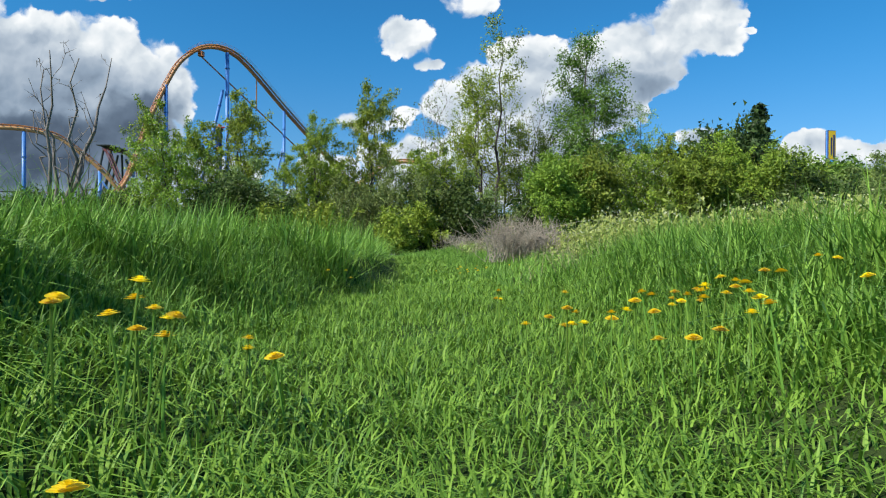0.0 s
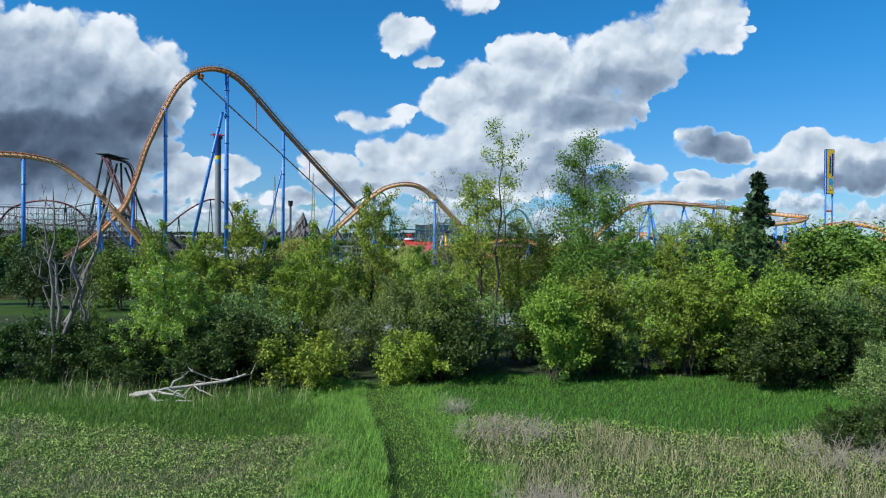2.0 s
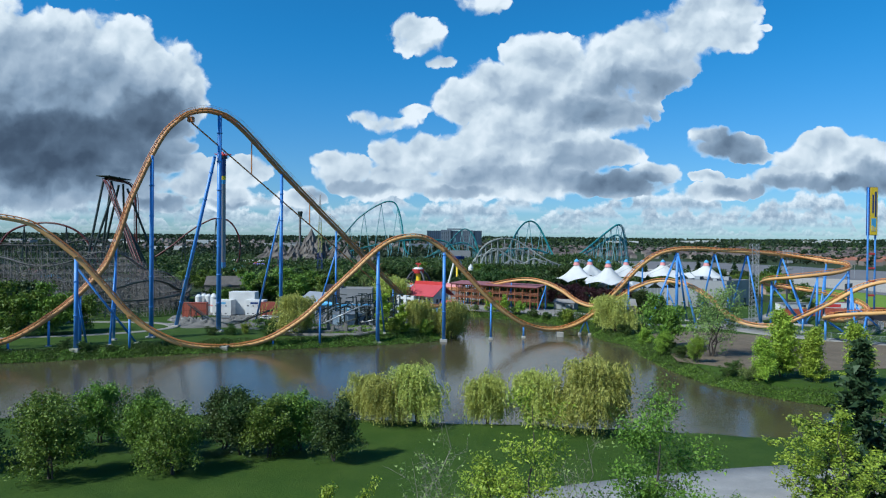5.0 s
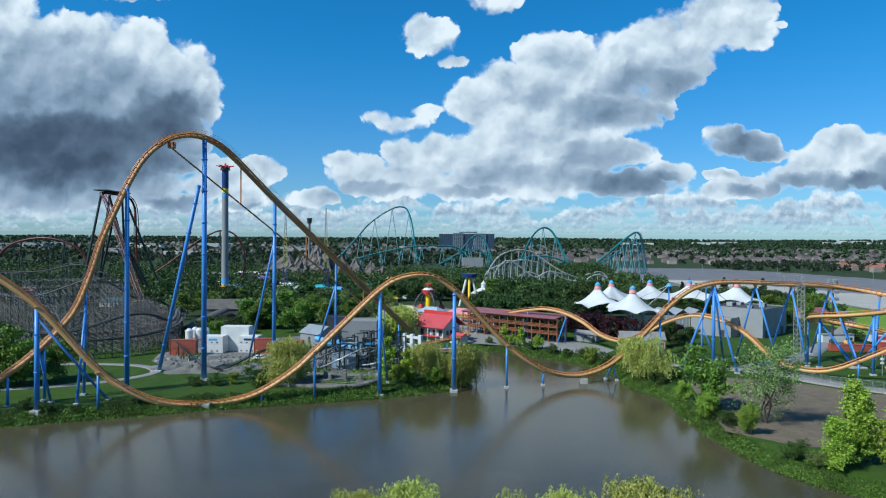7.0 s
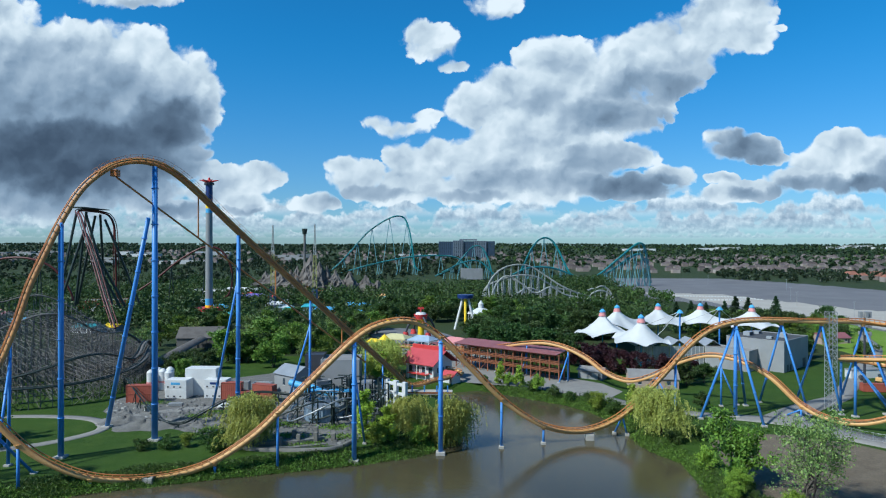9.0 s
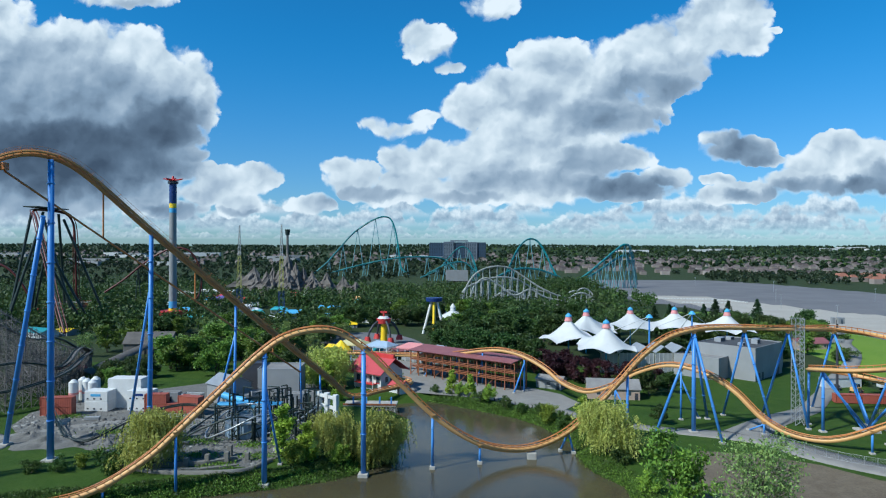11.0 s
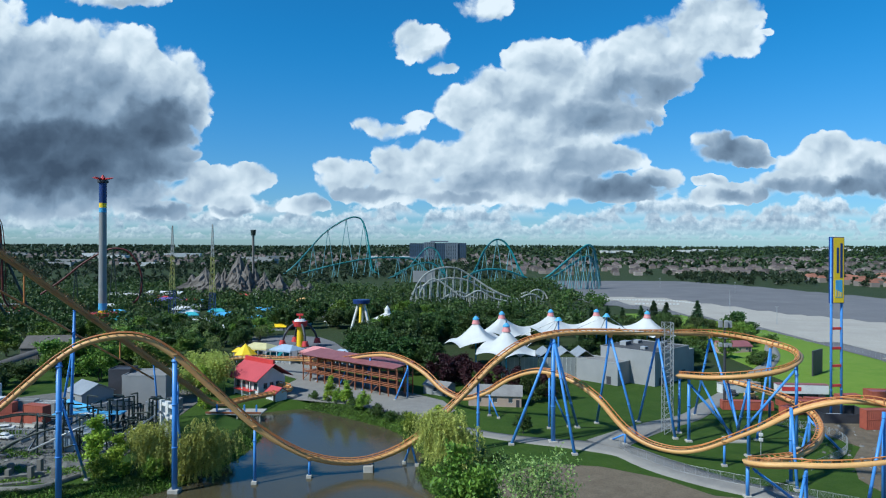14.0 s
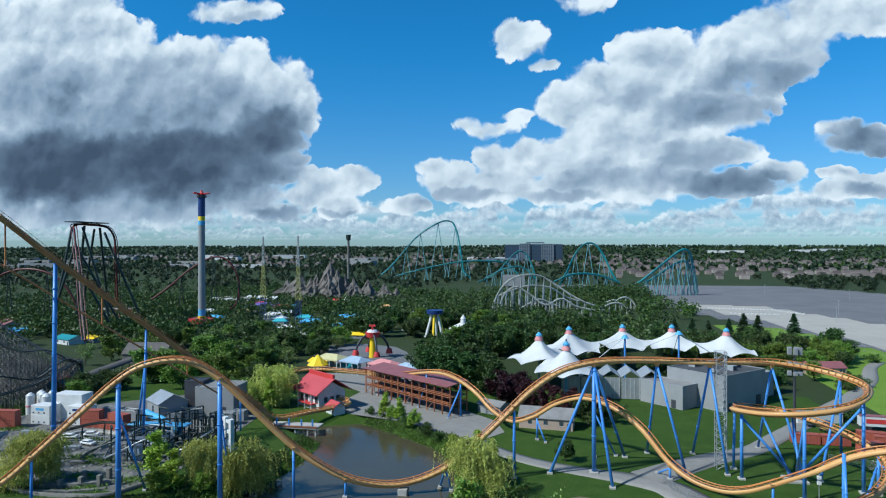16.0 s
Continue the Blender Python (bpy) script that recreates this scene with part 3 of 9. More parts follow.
def height(x, y):
    """The lie of the land."""
    x, y = np.asarray(x, float), np.asarray(y, float)
    z = 2.5 - 0.5 * step01(y, 34, 50) - 1.2 * step01(y, 78, 108)
    z = np.where(y > 140, 0.5, z)
    z = z + 2.3 * step01(x - (y - 300) * -0.2, 150, 230) * step01(y, 255, 330)
    z = z + 1.2 * step01(y, 420, 700) * (1 - step01(x, 100, 200))
    z = z + 57 * step01(y, 900, 4300) * 1.0 + 3.0 * np.sin(x / 410 + 1.0) * np.sin(y / 530) * step01(y, 1200, 2500)
    z = z + 0.10 * np.sin(x * 0.31 + 1) * np.cos(y * 0.27) * (y < 34)
    off, near = x - path_x(y), (1 - step01(y, 24, 31)) * step01(y, -30, -20)
    foot = 0.40 + 1.7 * (1 - step01(y, -3.5, 2.5))
    z = z + near * (0.42 * step01((-off - 0.95) / foot, 0, 1) + 0.32 * step01(off, 0.9, 3.2))
    start = 1 - step01(y, -4.3, -2.6)
    z = z + near * start * (0.26 * step01(-off, 0.1, 1.5) + 0.20 * step01(off, 0.35, 1.5))
    d = signed(x, y, LAKE)
    bed = -1.7 + np.clip(d, -8, 0) * 0.25 + np.clip(d, 0, 6) * 0.6
    return np.where(d < 5.5, np.minimum(z, bed), z)


def axis(fine, coarse):
    out = [fine[0]]
    while out[-1] < fine[1]:
        out.append(out[-1] + fine[2])
    s = fine[2]
    hi = [out[-1]]
    while hi[-1] < coarse[1]:
        s *= 1.16
        hi.append(hi[-1] + s)
    s = fine[2]
    lo = [out[0]]
    while lo[-1] > coarse[0]:
        s *= 1.16
        lo.append(lo[-1] - s)
    return np.array(lo[:0:-1] + out + hi[1:])


def make_ground():
    xs, ys = axis((-150, 215, 2.0), (-4700, 4700)), axis((-16, 340, 1.7), (-4200, 4600))
    xs = np.unique(np.concatenate([xs, np.arange(-5.4, 5, 0.4)]))
    ys = np.unique(np.concatenate([ys, np.arange(-9, 33, 1.2)]))
    gx, gy = np.meshgrid(xs, ys)
    gz = height(gx, gy)
    idx = np.arange(gx.size).reshape(gx.shape)
    F = np.stack([idx[:-1, :-1], idx[:-1, 1:], idx[1:, 1:], idx[1:, :-1]], -1).reshape(-1, 4)
    me = mesh_arrays("ground", np.stack([gx, gy, gz], -1).reshape(-1, 3), F, M_LAND, True)
    me.materials.append(M_FIELD)
    me.materials.append(M_LAWN)
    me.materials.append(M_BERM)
    c = gx[:-1, :-1], gy[:-1, :-1]
    mi = np.zeros(c[0].shape, np.int32)
    mi[(c[1] < 36 + 1.6 * np.sin(c[0] * 0.21) + 1.3 * np.sin(c[0] * 0.53 + 1)) & (c[1] > -300) & (abs(c[0]) < 300)] = 1
    # shade-toned lawn, then the sun-brightened grass tone east of x = 172
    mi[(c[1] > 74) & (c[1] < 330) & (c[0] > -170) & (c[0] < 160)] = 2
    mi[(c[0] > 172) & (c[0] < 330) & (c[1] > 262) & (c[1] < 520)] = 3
    me.polygons.foreach_set("material_index", mi.ravel())
    ob = new("ground", me)
    tagged(ob, "rolling green ground with meadow, lawns and far fields", "ground", kind="structure")


make_ground()


def make_water():
    bm = bmesh.new()
    bm.faces.new([bm.verts.new(v) for v in ((-420, 60, -1.7), (140, 60, -1.7), (140, 300, -1.7), (-420, 300, -1.7))])
    bmesh.ops.triangulate(bm, faces=bm.faces)
    tagged(part("water", bm, M_WATER), "brown-green pond water with small ripples", "pond", kind="structure")


make_water()


def ribbon(name, line, width, material, label, category, over=0.05, step=3.0):
    """A paved way that follows the ground."""
    p = spline([(x, y, 0) for x, y in line], step)
    t = np.gradient(p[:, :2], axis=0)
    t /= np.linalg.norm(t, axis=1)[:, None]
    r = np.stack([t[:, 1], -t[:, 0]], 1)
    w = np.interp(np.linspace(0, 1, len(p)), np.linspace(0, 1, len(width)), width) if isinstance(width, (list, tuple)) else np.full(len(p), width)
    V = []
    for off, dz in ((-0.5, -0.1), (-0.5, over), (-0.17, over + 0.03), (0.17, over + 0.03), (0.5, over), (0.5, -0.1)):
        q = p[:, :2] + r * w[:, None] * off
        V.append(np.c_[q, height(q[:, 0], q[:, 1]) + dz])
    V = np.stack(V, 1)
    idx = np.arange(len(p) * 6).reshape(len(p), 6)
    F = np.stack([idx[:-1, :-1], idx[:-1, 1:], idx[1:, 1:], idx[1:, :-1]], -1).reshape(-1, 4)
    ob = new(name, mesh_arrays(name, V.reshape(-1, 3), F, material))
    return tagged(ob, label, category, kind="structure")


ribbon("road", [(-140, 48), (-80, 50), (-42, 55.5), (-25, 60), (-10, 66.5), (5, 72), (25, 80), (50, 86), (80, 84), (140, 76), (260, 60)], 11.5, M_ASPHALT, "pale worn asphalt road behind the woods", "road", 0.06)
ribbon("pavement", [(-140, 185), (-118, 195), (-104, 201), (-95, 208), (-90, 218), (-97, 227), (-112, 230), (-135, 228)], 3.2, M_PLAZA, "narrow paved park path curving over the lawn", "path", 0.08)
ribbon("pavement", [(-95, 226), (-86, 234), (-75, 241), (-60, 243)], 4.0, M_PLAZA, "narrow paved service path", "path", 0.10)
ribbon("pavement", [(42, 268), (54, 252), (64, 244), (75, 239), (88, 235), (96, 231), (101, 222), (110, 211), (122, 202), (140, 190), (170, 176)], [7, 5, 5, 6, 9, 10, 8, 7, 6, 6, 6], M_PLAZA, "pale paved footpath between lawns", "path", 0.08)
ribbon("pavement", [(92, 236), (101, 245), (110, 253), (123, 263), (133, 276), (143, 289), (160, 312), (178, 335), (192, 357), (205, 385), (215, 400)], [10, 8, 6, 6, 6, 7, 6, 6, 6, 5, 5], M_PLAZA, "pale paved footpath towards the parking lot", "path", 0.11)
sheet("pavement", [(-6, 284), (10, 279), (25, 274), (40, 262), (50, 259), (56, 268), (52, 280), (42, 290), (30, 300), (12, 318), (0, 336), (-12, 345), (-30, 345), (-20, 330), (-2, 312)], 0.62, M_PLAZA, "pale paved plaza in front of the station", "plaza", 0.2)
sheet("pavement", [(-52, 424), (-62, 404), (-48, 384), (-26, 362), (-8, 350), (6, 352), (10, 362), (2, 384), (-6, 404), (-16, 420), (-34, 428)], 0.8, M_LOT, "grey paved park square", "plaza", 0.4)
sheet("pavement", [(-100, 236), (-92, 228), (-78, 222), (-62, 215), (-46, 208), (-24, 207), (-20, 220), (-22, 250), (-25, 290), (-60, 300), (-96, 270), (-104, 250)], 0.60, M_GRAVEL, "grey gravel work yard", "yard", 0.2)
sheet("pavement", [(56, 168), (66, 158), (84, 157), (120, 165), (160, 150), (200, 160), (190, 185), (140, 188), (118, 201), (106, 204), (99, 213), (88, 220), (76, 222), (64, 214), (60, 190)], 0.58, M_MUD, "bare brown earth patch beside the pond", "bare earth", 0.2)
sheet("pavement", [(140, 196), (175, 190), (190, 225), (186, 250), (160, 262), (150, 250), (154, 236), (146, 226), (140, 214)], 0.60, M_MUD, "bare brown construction ground", "bare earth", 0.2)


def lot_sheet(name, pts, material, label, over):
    """A large paved area that follows the ground."""
    xs = np.arange(min(p[0] for p in pts), max(p[0] for p in pts) + 1, 9.0)
    ys = np.arange(min(p[1] for p in pts), max(p[1] for p in pts) + 1, 9.0)
    gx, gy = np.meshgrid(xs, ys)
    keep = (signed(gx, gy, list(pts)) < 5)
    idx = np.arange(gx.size).reshape(gx.shape)
    F = np.stack([idx[:-1, :-1], idx[:-1, 1:], idx[1:, 1:], idx[1:, :-1]], -1)
    F = F[keep[:-1, :-1] & keep[1:, :-1] & keep[:-1, 1:] & keep[1:, 1:]]
    ob = new(name, mesh_arrays(name, np.stack([gx, gy, height(gx, gy) + over], -1).reshape(-1, 3), F.reshape(-1, 4), material))
    tagged(ob, label, "parking lot", kind="structure")


lot_sheet("pavement", [(150, 690), (222, 480), (232, 400), (236, 365), (224, 322), (215, 290), (240, 250), (420, 220), (520, 500), (470, 640), (420, 900), (380, 1000), (250, 1010), (130, 1000), (60, 960), (80, 900), (190, 800)], M_LOT, "vast empty grey parking lot", 0.15)
lot_sheet("pavement", [(180, 705), (230, 480), (238, 400), (241, 365), (230, 322), (222, 292), (250, 255), (430, 225), (480, 380), (330, 470), (290, 540), (250, 680)], M_LOTPALE, "pale part of the parking lot", 0.3)

# ---- the orange and blue roller coaster ----
def z_at(x, table):
    xs, zs = zip(*table)
    return float(np.interp(x, xs, zs))


LX, LY = (-0.7325, -0.6808)  # plan direction of the lift, upwards


def on_lift(s, z):
    """A place s metres up the lift's line from its column's foot, at height z."""
    return (-72.0 + LX * s, 209.8 + LY * s, z)


def on_hills(x, z):
    """A place on the straight line of the hills over the pond."""
    return (x, 201.69 + 0.3565 * (x + 21.34), z)


def on_return(x, z):
    return (x, 220.9 - 0.8302 * (x - 115.7), z)


LIFT = [(0.5, 279.5, 3.2), (-6, 272.5, 3.0), on_lift(-79, 3.3), on_lift(-72, 9.0), on_lift(-44, 32.7), on_lift(-21.3, 52.1), on_lift(-7.6, 64.4), on_lift(-3.5, 67.2), on_lift(0, 68.5), on_lift(4.3, 68.8), on_lift(9.3, 67.3),
        on_lift(13, 64.6), on_lift(16.4, 60.8), on_lift(20.1, 54.0), on_lift(23.1, 47.2), on_lift(26.2, 39.6), on_lift(29, 30.5), on_lift(32.4, 22.0), on_lift(36.1, 17.3), on_lift(40.2, 13.0), on_lift(46.2, 8.2), on_lift(55.3, 3.0), on_lift(66, 1.6)]
FAR = [on_lift(66, 1.6), (-128, 158, 3.5), (-146, 145, 12), (-166, 137, 24), (-180, 143, 32), (-180, 156, 34), (-168, 160, 33.5), (-150, 158.5, 32.8), (-132, 162, 34.0), on_hills(-118.4, 34.8)]
HILLS = [on_hills(-118.4, 34.8), on_hills(-113.3, 34.6), on_hills(-106.2, 33.0), on_hills(-103.2, 30.9), on_hills(-96.3, 24.7), on_hills(-91.5, 18.7), on_hills(-84, 8.8), on_hills(-79.2, 4.6), on_hills(-72.4, 1.0), on_hills(-64, -0.4), on_hills(-55.2, 0.2),
         on_hills(-50, 1.9), on_hills(-42.3, 6.8), on_hills(-37.2, 11.6), on_hills(-30.1, 18.6), on_hills(-21.4, 27.0), on_hills(-17.4, 29.6), on_hills(-11.5, 30.9), on_hills(-7, 30.2), on_hills(-1.9, 26.8), on_hills(5.5, 19.0), on_hills(13.2, 10.8),
         on_hills(18.6, 6.4), on_hills(24.6, 2.9), on_hills(31, 1.1), on_hills(36.5, 1.0), on_hills(43, 2.8), on_hills(48.4, 6.0), on_hills(57.7, 14.2), on_hills(65.3, 21.4), on_hills(72.1, 25.6), on_hills(80, 27.4), on_hills(88.7, 27.6), on_hills(95.4, 27.3)]
TURN = [on_hills(95.4, 27.3), (108.4, 246.5, 26.7), (117.5, 251, 26.2), (125.5, 254.3, 25.6), (133.5, 254.2, 24.6), (140, 250, 23.4), (142, 243, 22.6), (138.4, 235, 21.6), (131.5, 229.8, 20.3), (123.4, 228.2, 19.3), (116.6, 231.5, 18.2),
        (112.8, 238.5, 17.1), (114.3, 247, 15.6), (120, 253.5, 14.2), (128, 254, 13.2), (137, 243.5, 11.6), (140.5, 234, 9.8), (138.5, 225.5, 8.5), (132, 216, 7.4), (125, 210.6, 6.6), (117.5, 207.4, 6.6), (112.0, 203.2, 7.6), (112.4, 197.6, 9.0),
        (118.6, 194.6, 10.0), (127.4, 192.6, 11.0), (134, 192.4, 12.1), (140, 193.6, 13.7), (143.6, 197.5, 15.6), (142.6, 202.4, 17.4), (138.6, 205.4, 18.6), (132.8, 207.2, 18.6), (126.5, 210.4, 16.2), (121, 215.6, 11.2), (115.7, 220.9, 6.6)]
BACK = [(115.7, 220.9, 6.6), on_return(111.1, 3.4), on_return(107.1, 1.9), on_return(101.8, 2.2), on_return(97.3, 4.7), on_return(91.3, 11.3), on_return(85, 14.9), on_return(78.2, 15.6), on_return(70.9, 12.3), on_return(64.7, 7.3), on_return(58.1, 4.2), on_return(52, 5.6),
        on_return(46.5, 9.6), on_return(40.5, 12.4), on_return(33.6, 13.5), on_return(27.1, 12.6), on_return(18, 10.2), on_return(8.2, 8.0), (-3, 318, 6.8), (-14, 323.5, 6.2), (-25, 327, 5.8), (-33, 324.5, 5.4), (-36, 317, 5.0), (-31, 307, 4.6), (-21, 298, 4.4), (-10, 291, 4.2),
        (-2, 288, 3.8), (2.8, 284.0, 3.4), (0.5, 279.5, 3.2)]


def bank_ups(path, most=1.0):
    """The up way along a track: it leans into its turns."""
    t = np.gradient(path, axis=0)
    t /= np.linalg.norm(t, axis=1)[:, None]
    flat = t[:, :2] / np.maximum(np.linalg.norm(t[:, :2], axis=1), 0.05)[:, None]
    yaw = np.unwrap(np.arctan2(flat[:, 1], flat[:, 0]))
    turn = np.gradient(yaw) / np.linalg.norm(np.gradient(path, axis=0), axis=1)
    k = np.ones(15) / 15
    turn = np.convolve(np.pad(turn, 7, mode="edge"), k, "valid")
    lean = np.clip(turn * 14, -most, most)
    left = np.stack([-flat[:, 1], flat[:, 0], 0 * lean], 1)
    up = np.stack([0 * lean, 0 * lean, np.ones(len(path))], 1) * np.cos(lean)[:, None] + left * np.sin(lean)[:, None]
    return up


COASTER = thing("roller_coaster", "tall orange steel roller coaster on blue tubular supports beside a pond", "roller coaster")
SPINE = [(-0.50, -0.55), (-0.36, 0.40), (0.36, 0.40), (0.50, -0.55)]


def track(points, paint, most=1.0):
    path = spline(points, 0.8)
    up = bank_ups(path, most)
    t = np.gradient(path, axis=0)
    t /= np.linalg.norm(t, axis=1)[:, None]
    r = np.cross(t, up)
    r /= np.linalg.norm(r, axis=1)[:, None]
    u = np.cross(r, t)
    part("spine", sweep(path, SPINE, "spine", paint, up=up, lift=-0.25), None, COASTER, "hollow box spine of orange painted steel")
    for s in (-0.72, 0.72):
        part("rail", sweep(path, ring(0.13, 6), "rail", M_RAIL, True, up=up, side=s, lift=0.55), None, COASTER, "round running rail of worn orange steel")
    ties = []
    for i in range(0, len(path), 2):
        c = path[i]
        for s in (-1, 1):
            ties.append((c + u[i] * 0.1, c + u[i] * 0.52 + r[i] * 0.72 * s, 0.09))
        ties.append((c + u[i] * 0.42 - r[i] * 0.72, c + u[i] * 0.42 + r[i] * 0.72, 0.07))
    tagged(part("cross_ties", bars(ties, "cross_ties", M_RAIL), None, COASTER), kind="stuff")
    return path, r, u


lift_path, lift_r, lift_u = track(LIFT, M_LIFT, 0.5)
track(FAR, M_ORANGE)
track(HILLS, M_ORANGE, 0.3)
track(TURN, M_ORANGE, 1.15)
track(BACK, M_ORANGE, 0.9)

# walkways with handrails on both sides of the lift, over its top
top = [i for i, p in enumerate(lift_path) if p[2] > 5 and (p[0] + 72.0) / LX < 13 and p[0] < -10]
for s in (-1, 1):
    rails, boards = [], []
    for a, b in zip(top[:-1], top[1:]):
        pa, pb = lift_path[a] + lift_r[a] * 1.45 * s, lift_path[b] + lift_r[b] * 1.45 * s
        boards.append((pa + lift_u[a] * 0.2, pb + lift_u[b] * 0.2, 0.32))
        for h in (0.75, 1.3):
            rails.append((pa + lift_r[a] * 0.35 * s + lift_u[a] * h, pb + lift_r[b] * 0.35 * s + lift_u[b] * h, 0.035))
        if a % 3 == 0:
            rails.append((pa + lift_r[a] * 0.35 * s, pa + lift_r[a] * 0.35 * s + lift_u[a] * 1.3, 0.04))
        if a % 9 == 0:
            rails.append((pa, pa + lift_r[a] * 0.9 * s + lift_u[a] * 0.1, 0.12))
    part("walkway", bars(boards, "walkway", M_LIFT), None, COASTER, "steel grating walkway along the lift")
    part("handrail", bars(rails, "handrail", M_RAIL), None, COASTER, "thin steel handrail along the lift walkway")
# the slanting stay below the lift with its short struts
part("stay", bars([(on_lift(8.7, 64.5), on_lift(-62, 12.5), 0.24)], "stay", M_RAIL, 8), None, COASTER, "straight rust-orange stay below the lift")
for s in (-10.6, -32, -53.5):
    lo = 12.5 + (64.5 - 12.5) * (s + 62) / 70.7
    part("strut", bars([(on_lift(s, lo), on_lift(s, z_at(s, [(-72, 9.0), (-44, 32.7), (-21.3, 52.1), (-7.6, 64.4)])), 0.2)], "strut", M_RAIL, 8), None, COASTER)
part("anchor_bracket", bm_box(-0.9, -0.7, -1.0, 0.9, 0.7, 0.6, 0.1, m=Matrix.Translation(on_lift(8.9, 65.6))), M_RAIL, COASTER, "rust-coloured steel bracket below the summit")


def column(foot, head, r=0.5, r1=None, pad=True, seg=14, joints=True):
    """A tubular support with flanges where its lengths are bolted together, on a concrete footing."""
    r = r * (0.74 if r < 0.56 else 0.96)
    bm = bmesh.new()
    tube(bm, foot, head, r, r * 0.85, seg)
    f, h = Vector(foot), Vector(head)
    if joints and (h - f).length > 9:
        for k in range(1, int((h - f).length / 9) + 1):
            c = f + (h - f) * (k * 9 / (h - f).length) * 0.98
            d = (h - f).normalized() * 0.14
            tube(bm, c - d, c + d, r * 1.14, seg=seg)
    ob = part("support_column", bm, M_BLUE, COASTER, "blue painted tubular steel support", True)
    me = ob.data
    me.polygons.foreach_set("use_smooth", np.array([abs(p.normal.dot((h - f).normalized())) < 0.5 for p in me.polygons]))
    if pad:
        z = foot[2]
        part("footing", bm_box(foot[0] - r * 1.9, foot[1] - r * 1.9, z - 2.4, foot[0] + r * 1.9, foot[1] + r * 1.9, z + 0.35, 0.08), M_CONC, COASTER, "weathered concrete footing")
    return ob


def saddle(at, w=0.8):
    x, y, z = at
    bm = bmesh.new()
    tube(bm, (x, y, z - 1.0), (x, y, z - 0.2), 0.35, w, 8)
    part("saddle", bm, M_ORANGE, COASTER, "orange steel saddle under the track")


G = 0.6
# the lift and the first drop
column((-72, 209.8, G), on_lift(0, 67.7), 0.78)
column((-90.0, 220.4, G), on_lift(1.5, 55), 0.62)
column((-56.2, 223.2, G), on_lift(-21.3, 51.2), 0.62)
column((-69, 238, G), on_lift(-21.3, 40), 0.48)
column((-40.3, 236.8, G), on_lift(-42.8, 32.6), 0.52)
column((-49.5, 247, G), on_lift(-42.8, 25.5), 0.42)
column(on_lift(-68.5, -1), on_lift(-68.5, 12), 0.4)
column((-27.5, 257, G), on_lift(-62, 16.5), 0.35, pad=False)
column(on_lift(20.1, 0.6), on_lift(20.1, 53.4), 0.66)
column((-94.6, 190.2, G), on_lift(29.6, 28.6), 0.5)
column((-90.5, 180.5, G), on_lift(29.6, 24), 0.42)
column(on_lift(38.6, 0.6), on_lift(38.6, 14.2), 0.5)
column(on_lift(46, 0.4), on_lift(46, 7.8), 0.45)
column(on_lift(55, 0.4), on_lift(55, 2.6), 0.45)
# the hills
for x, z, r, f in ((-113.7, 34.0, 0.6, 0.4), (-96.3, 24.0, 0.6, 0.4), (-84.5, 8.4, 0.45, -0.6), (-72.4, 0.3, 0.4, -1.6), (-49.8, 1.2, 0.4, -1.6), (-37.4, 11.0, 0.42, -1.4), (-21.3, 26.4, 0.6, -1.2), (-1.65, 26.3, 0.6, -1.3),
                   (13.2, 10.3, 0.45, -1.4), (24, 2.5, 0.42, -1.4), (61.2, 17.3, 0.5, 0.5)):
    column(on_hills(x, f), on_hills(x, z), r)
    saddle(on_hills(x, z + 0.5))
column((-97.6, 182, G), on_hills(-96.3, 16), 0.42)
column((-86, 186, 0.4), on_hills(-96.5, 22), 0.42)
column((-20.0, 209, G), on_hills(-21.3, 20), 0.36)
column((-3, 216, -1.4), on_hills(-1.65, 20), 0.36)
column(on_hills(47, -1.4), on_hills(45.6, 3.6), 0.36)
column((44, 227.5, -1.4), on_hills(45.6, 3.6), 0.36)
for x in (-62, 36.4):
    part("footing", bm_box(-1.1, -1.1, -4, 1.1, 1.1, 0, 0.1, m=Matrix.Translation(on_hills(x, -0.2))), M_CONC, COASTER, "weathered concrete block carrying the track")
# the high turn: frames of two or more slanting legs
for head, feet, r in (((80, 237.8, 26.4), ((80, 237.8), (69.5, 235.5), (83.6, 228.3), (88.5, 251)), 0.5), ((95.4, 243.5, 26.2), ((94.6, 255.4), (101.7, 240.5)), 0.45), ((108.4, 246.5, 25.7), ((106.4, 257), (111.3, 241.5)), 0.45),
                      ((125, 254.3, 24.6), ((124.8, 265), (129.5, 246)), 0.45), ((139.5, 250.6, 22.6), ((131.5, 241.0), (142.3, 257)), 0.45)):
    for n, (x, y) in enumerate(feet):
        column((x, y, G), head, r * (1.15 if n == 0 and len(feet) > 2 else 1), r * 0.8)
    saddle((head[0], head[1], head[2] + 0.5))
for x, y, z in ((137.9, 234.6, 21.0), (123.6, 228.2, 18.6), (113.9, 239.4, 16.3)):
    column((x, y, G), (x, y, z), 0.55)
    column((126, 240.5, 0.9), (x, y, z - 1.2), 0.45, pad=False)
column((125.2, 241.2, 0.9), (122.2, 253.6, 13.0), 0.42, pad=False)
column((127.2, 240.8, 0.9), (129.5, 253.4, 12.4), 0.42, pad=False)
column((113.9, 246.6, G), (114.3, 247, 14.8), 0.5)
part("footing", bm_box(123.4, 238.4, -1, 128.4, 242.8, 1.0, 0.1), M_CONC, COASTER, "wide concrete footing")
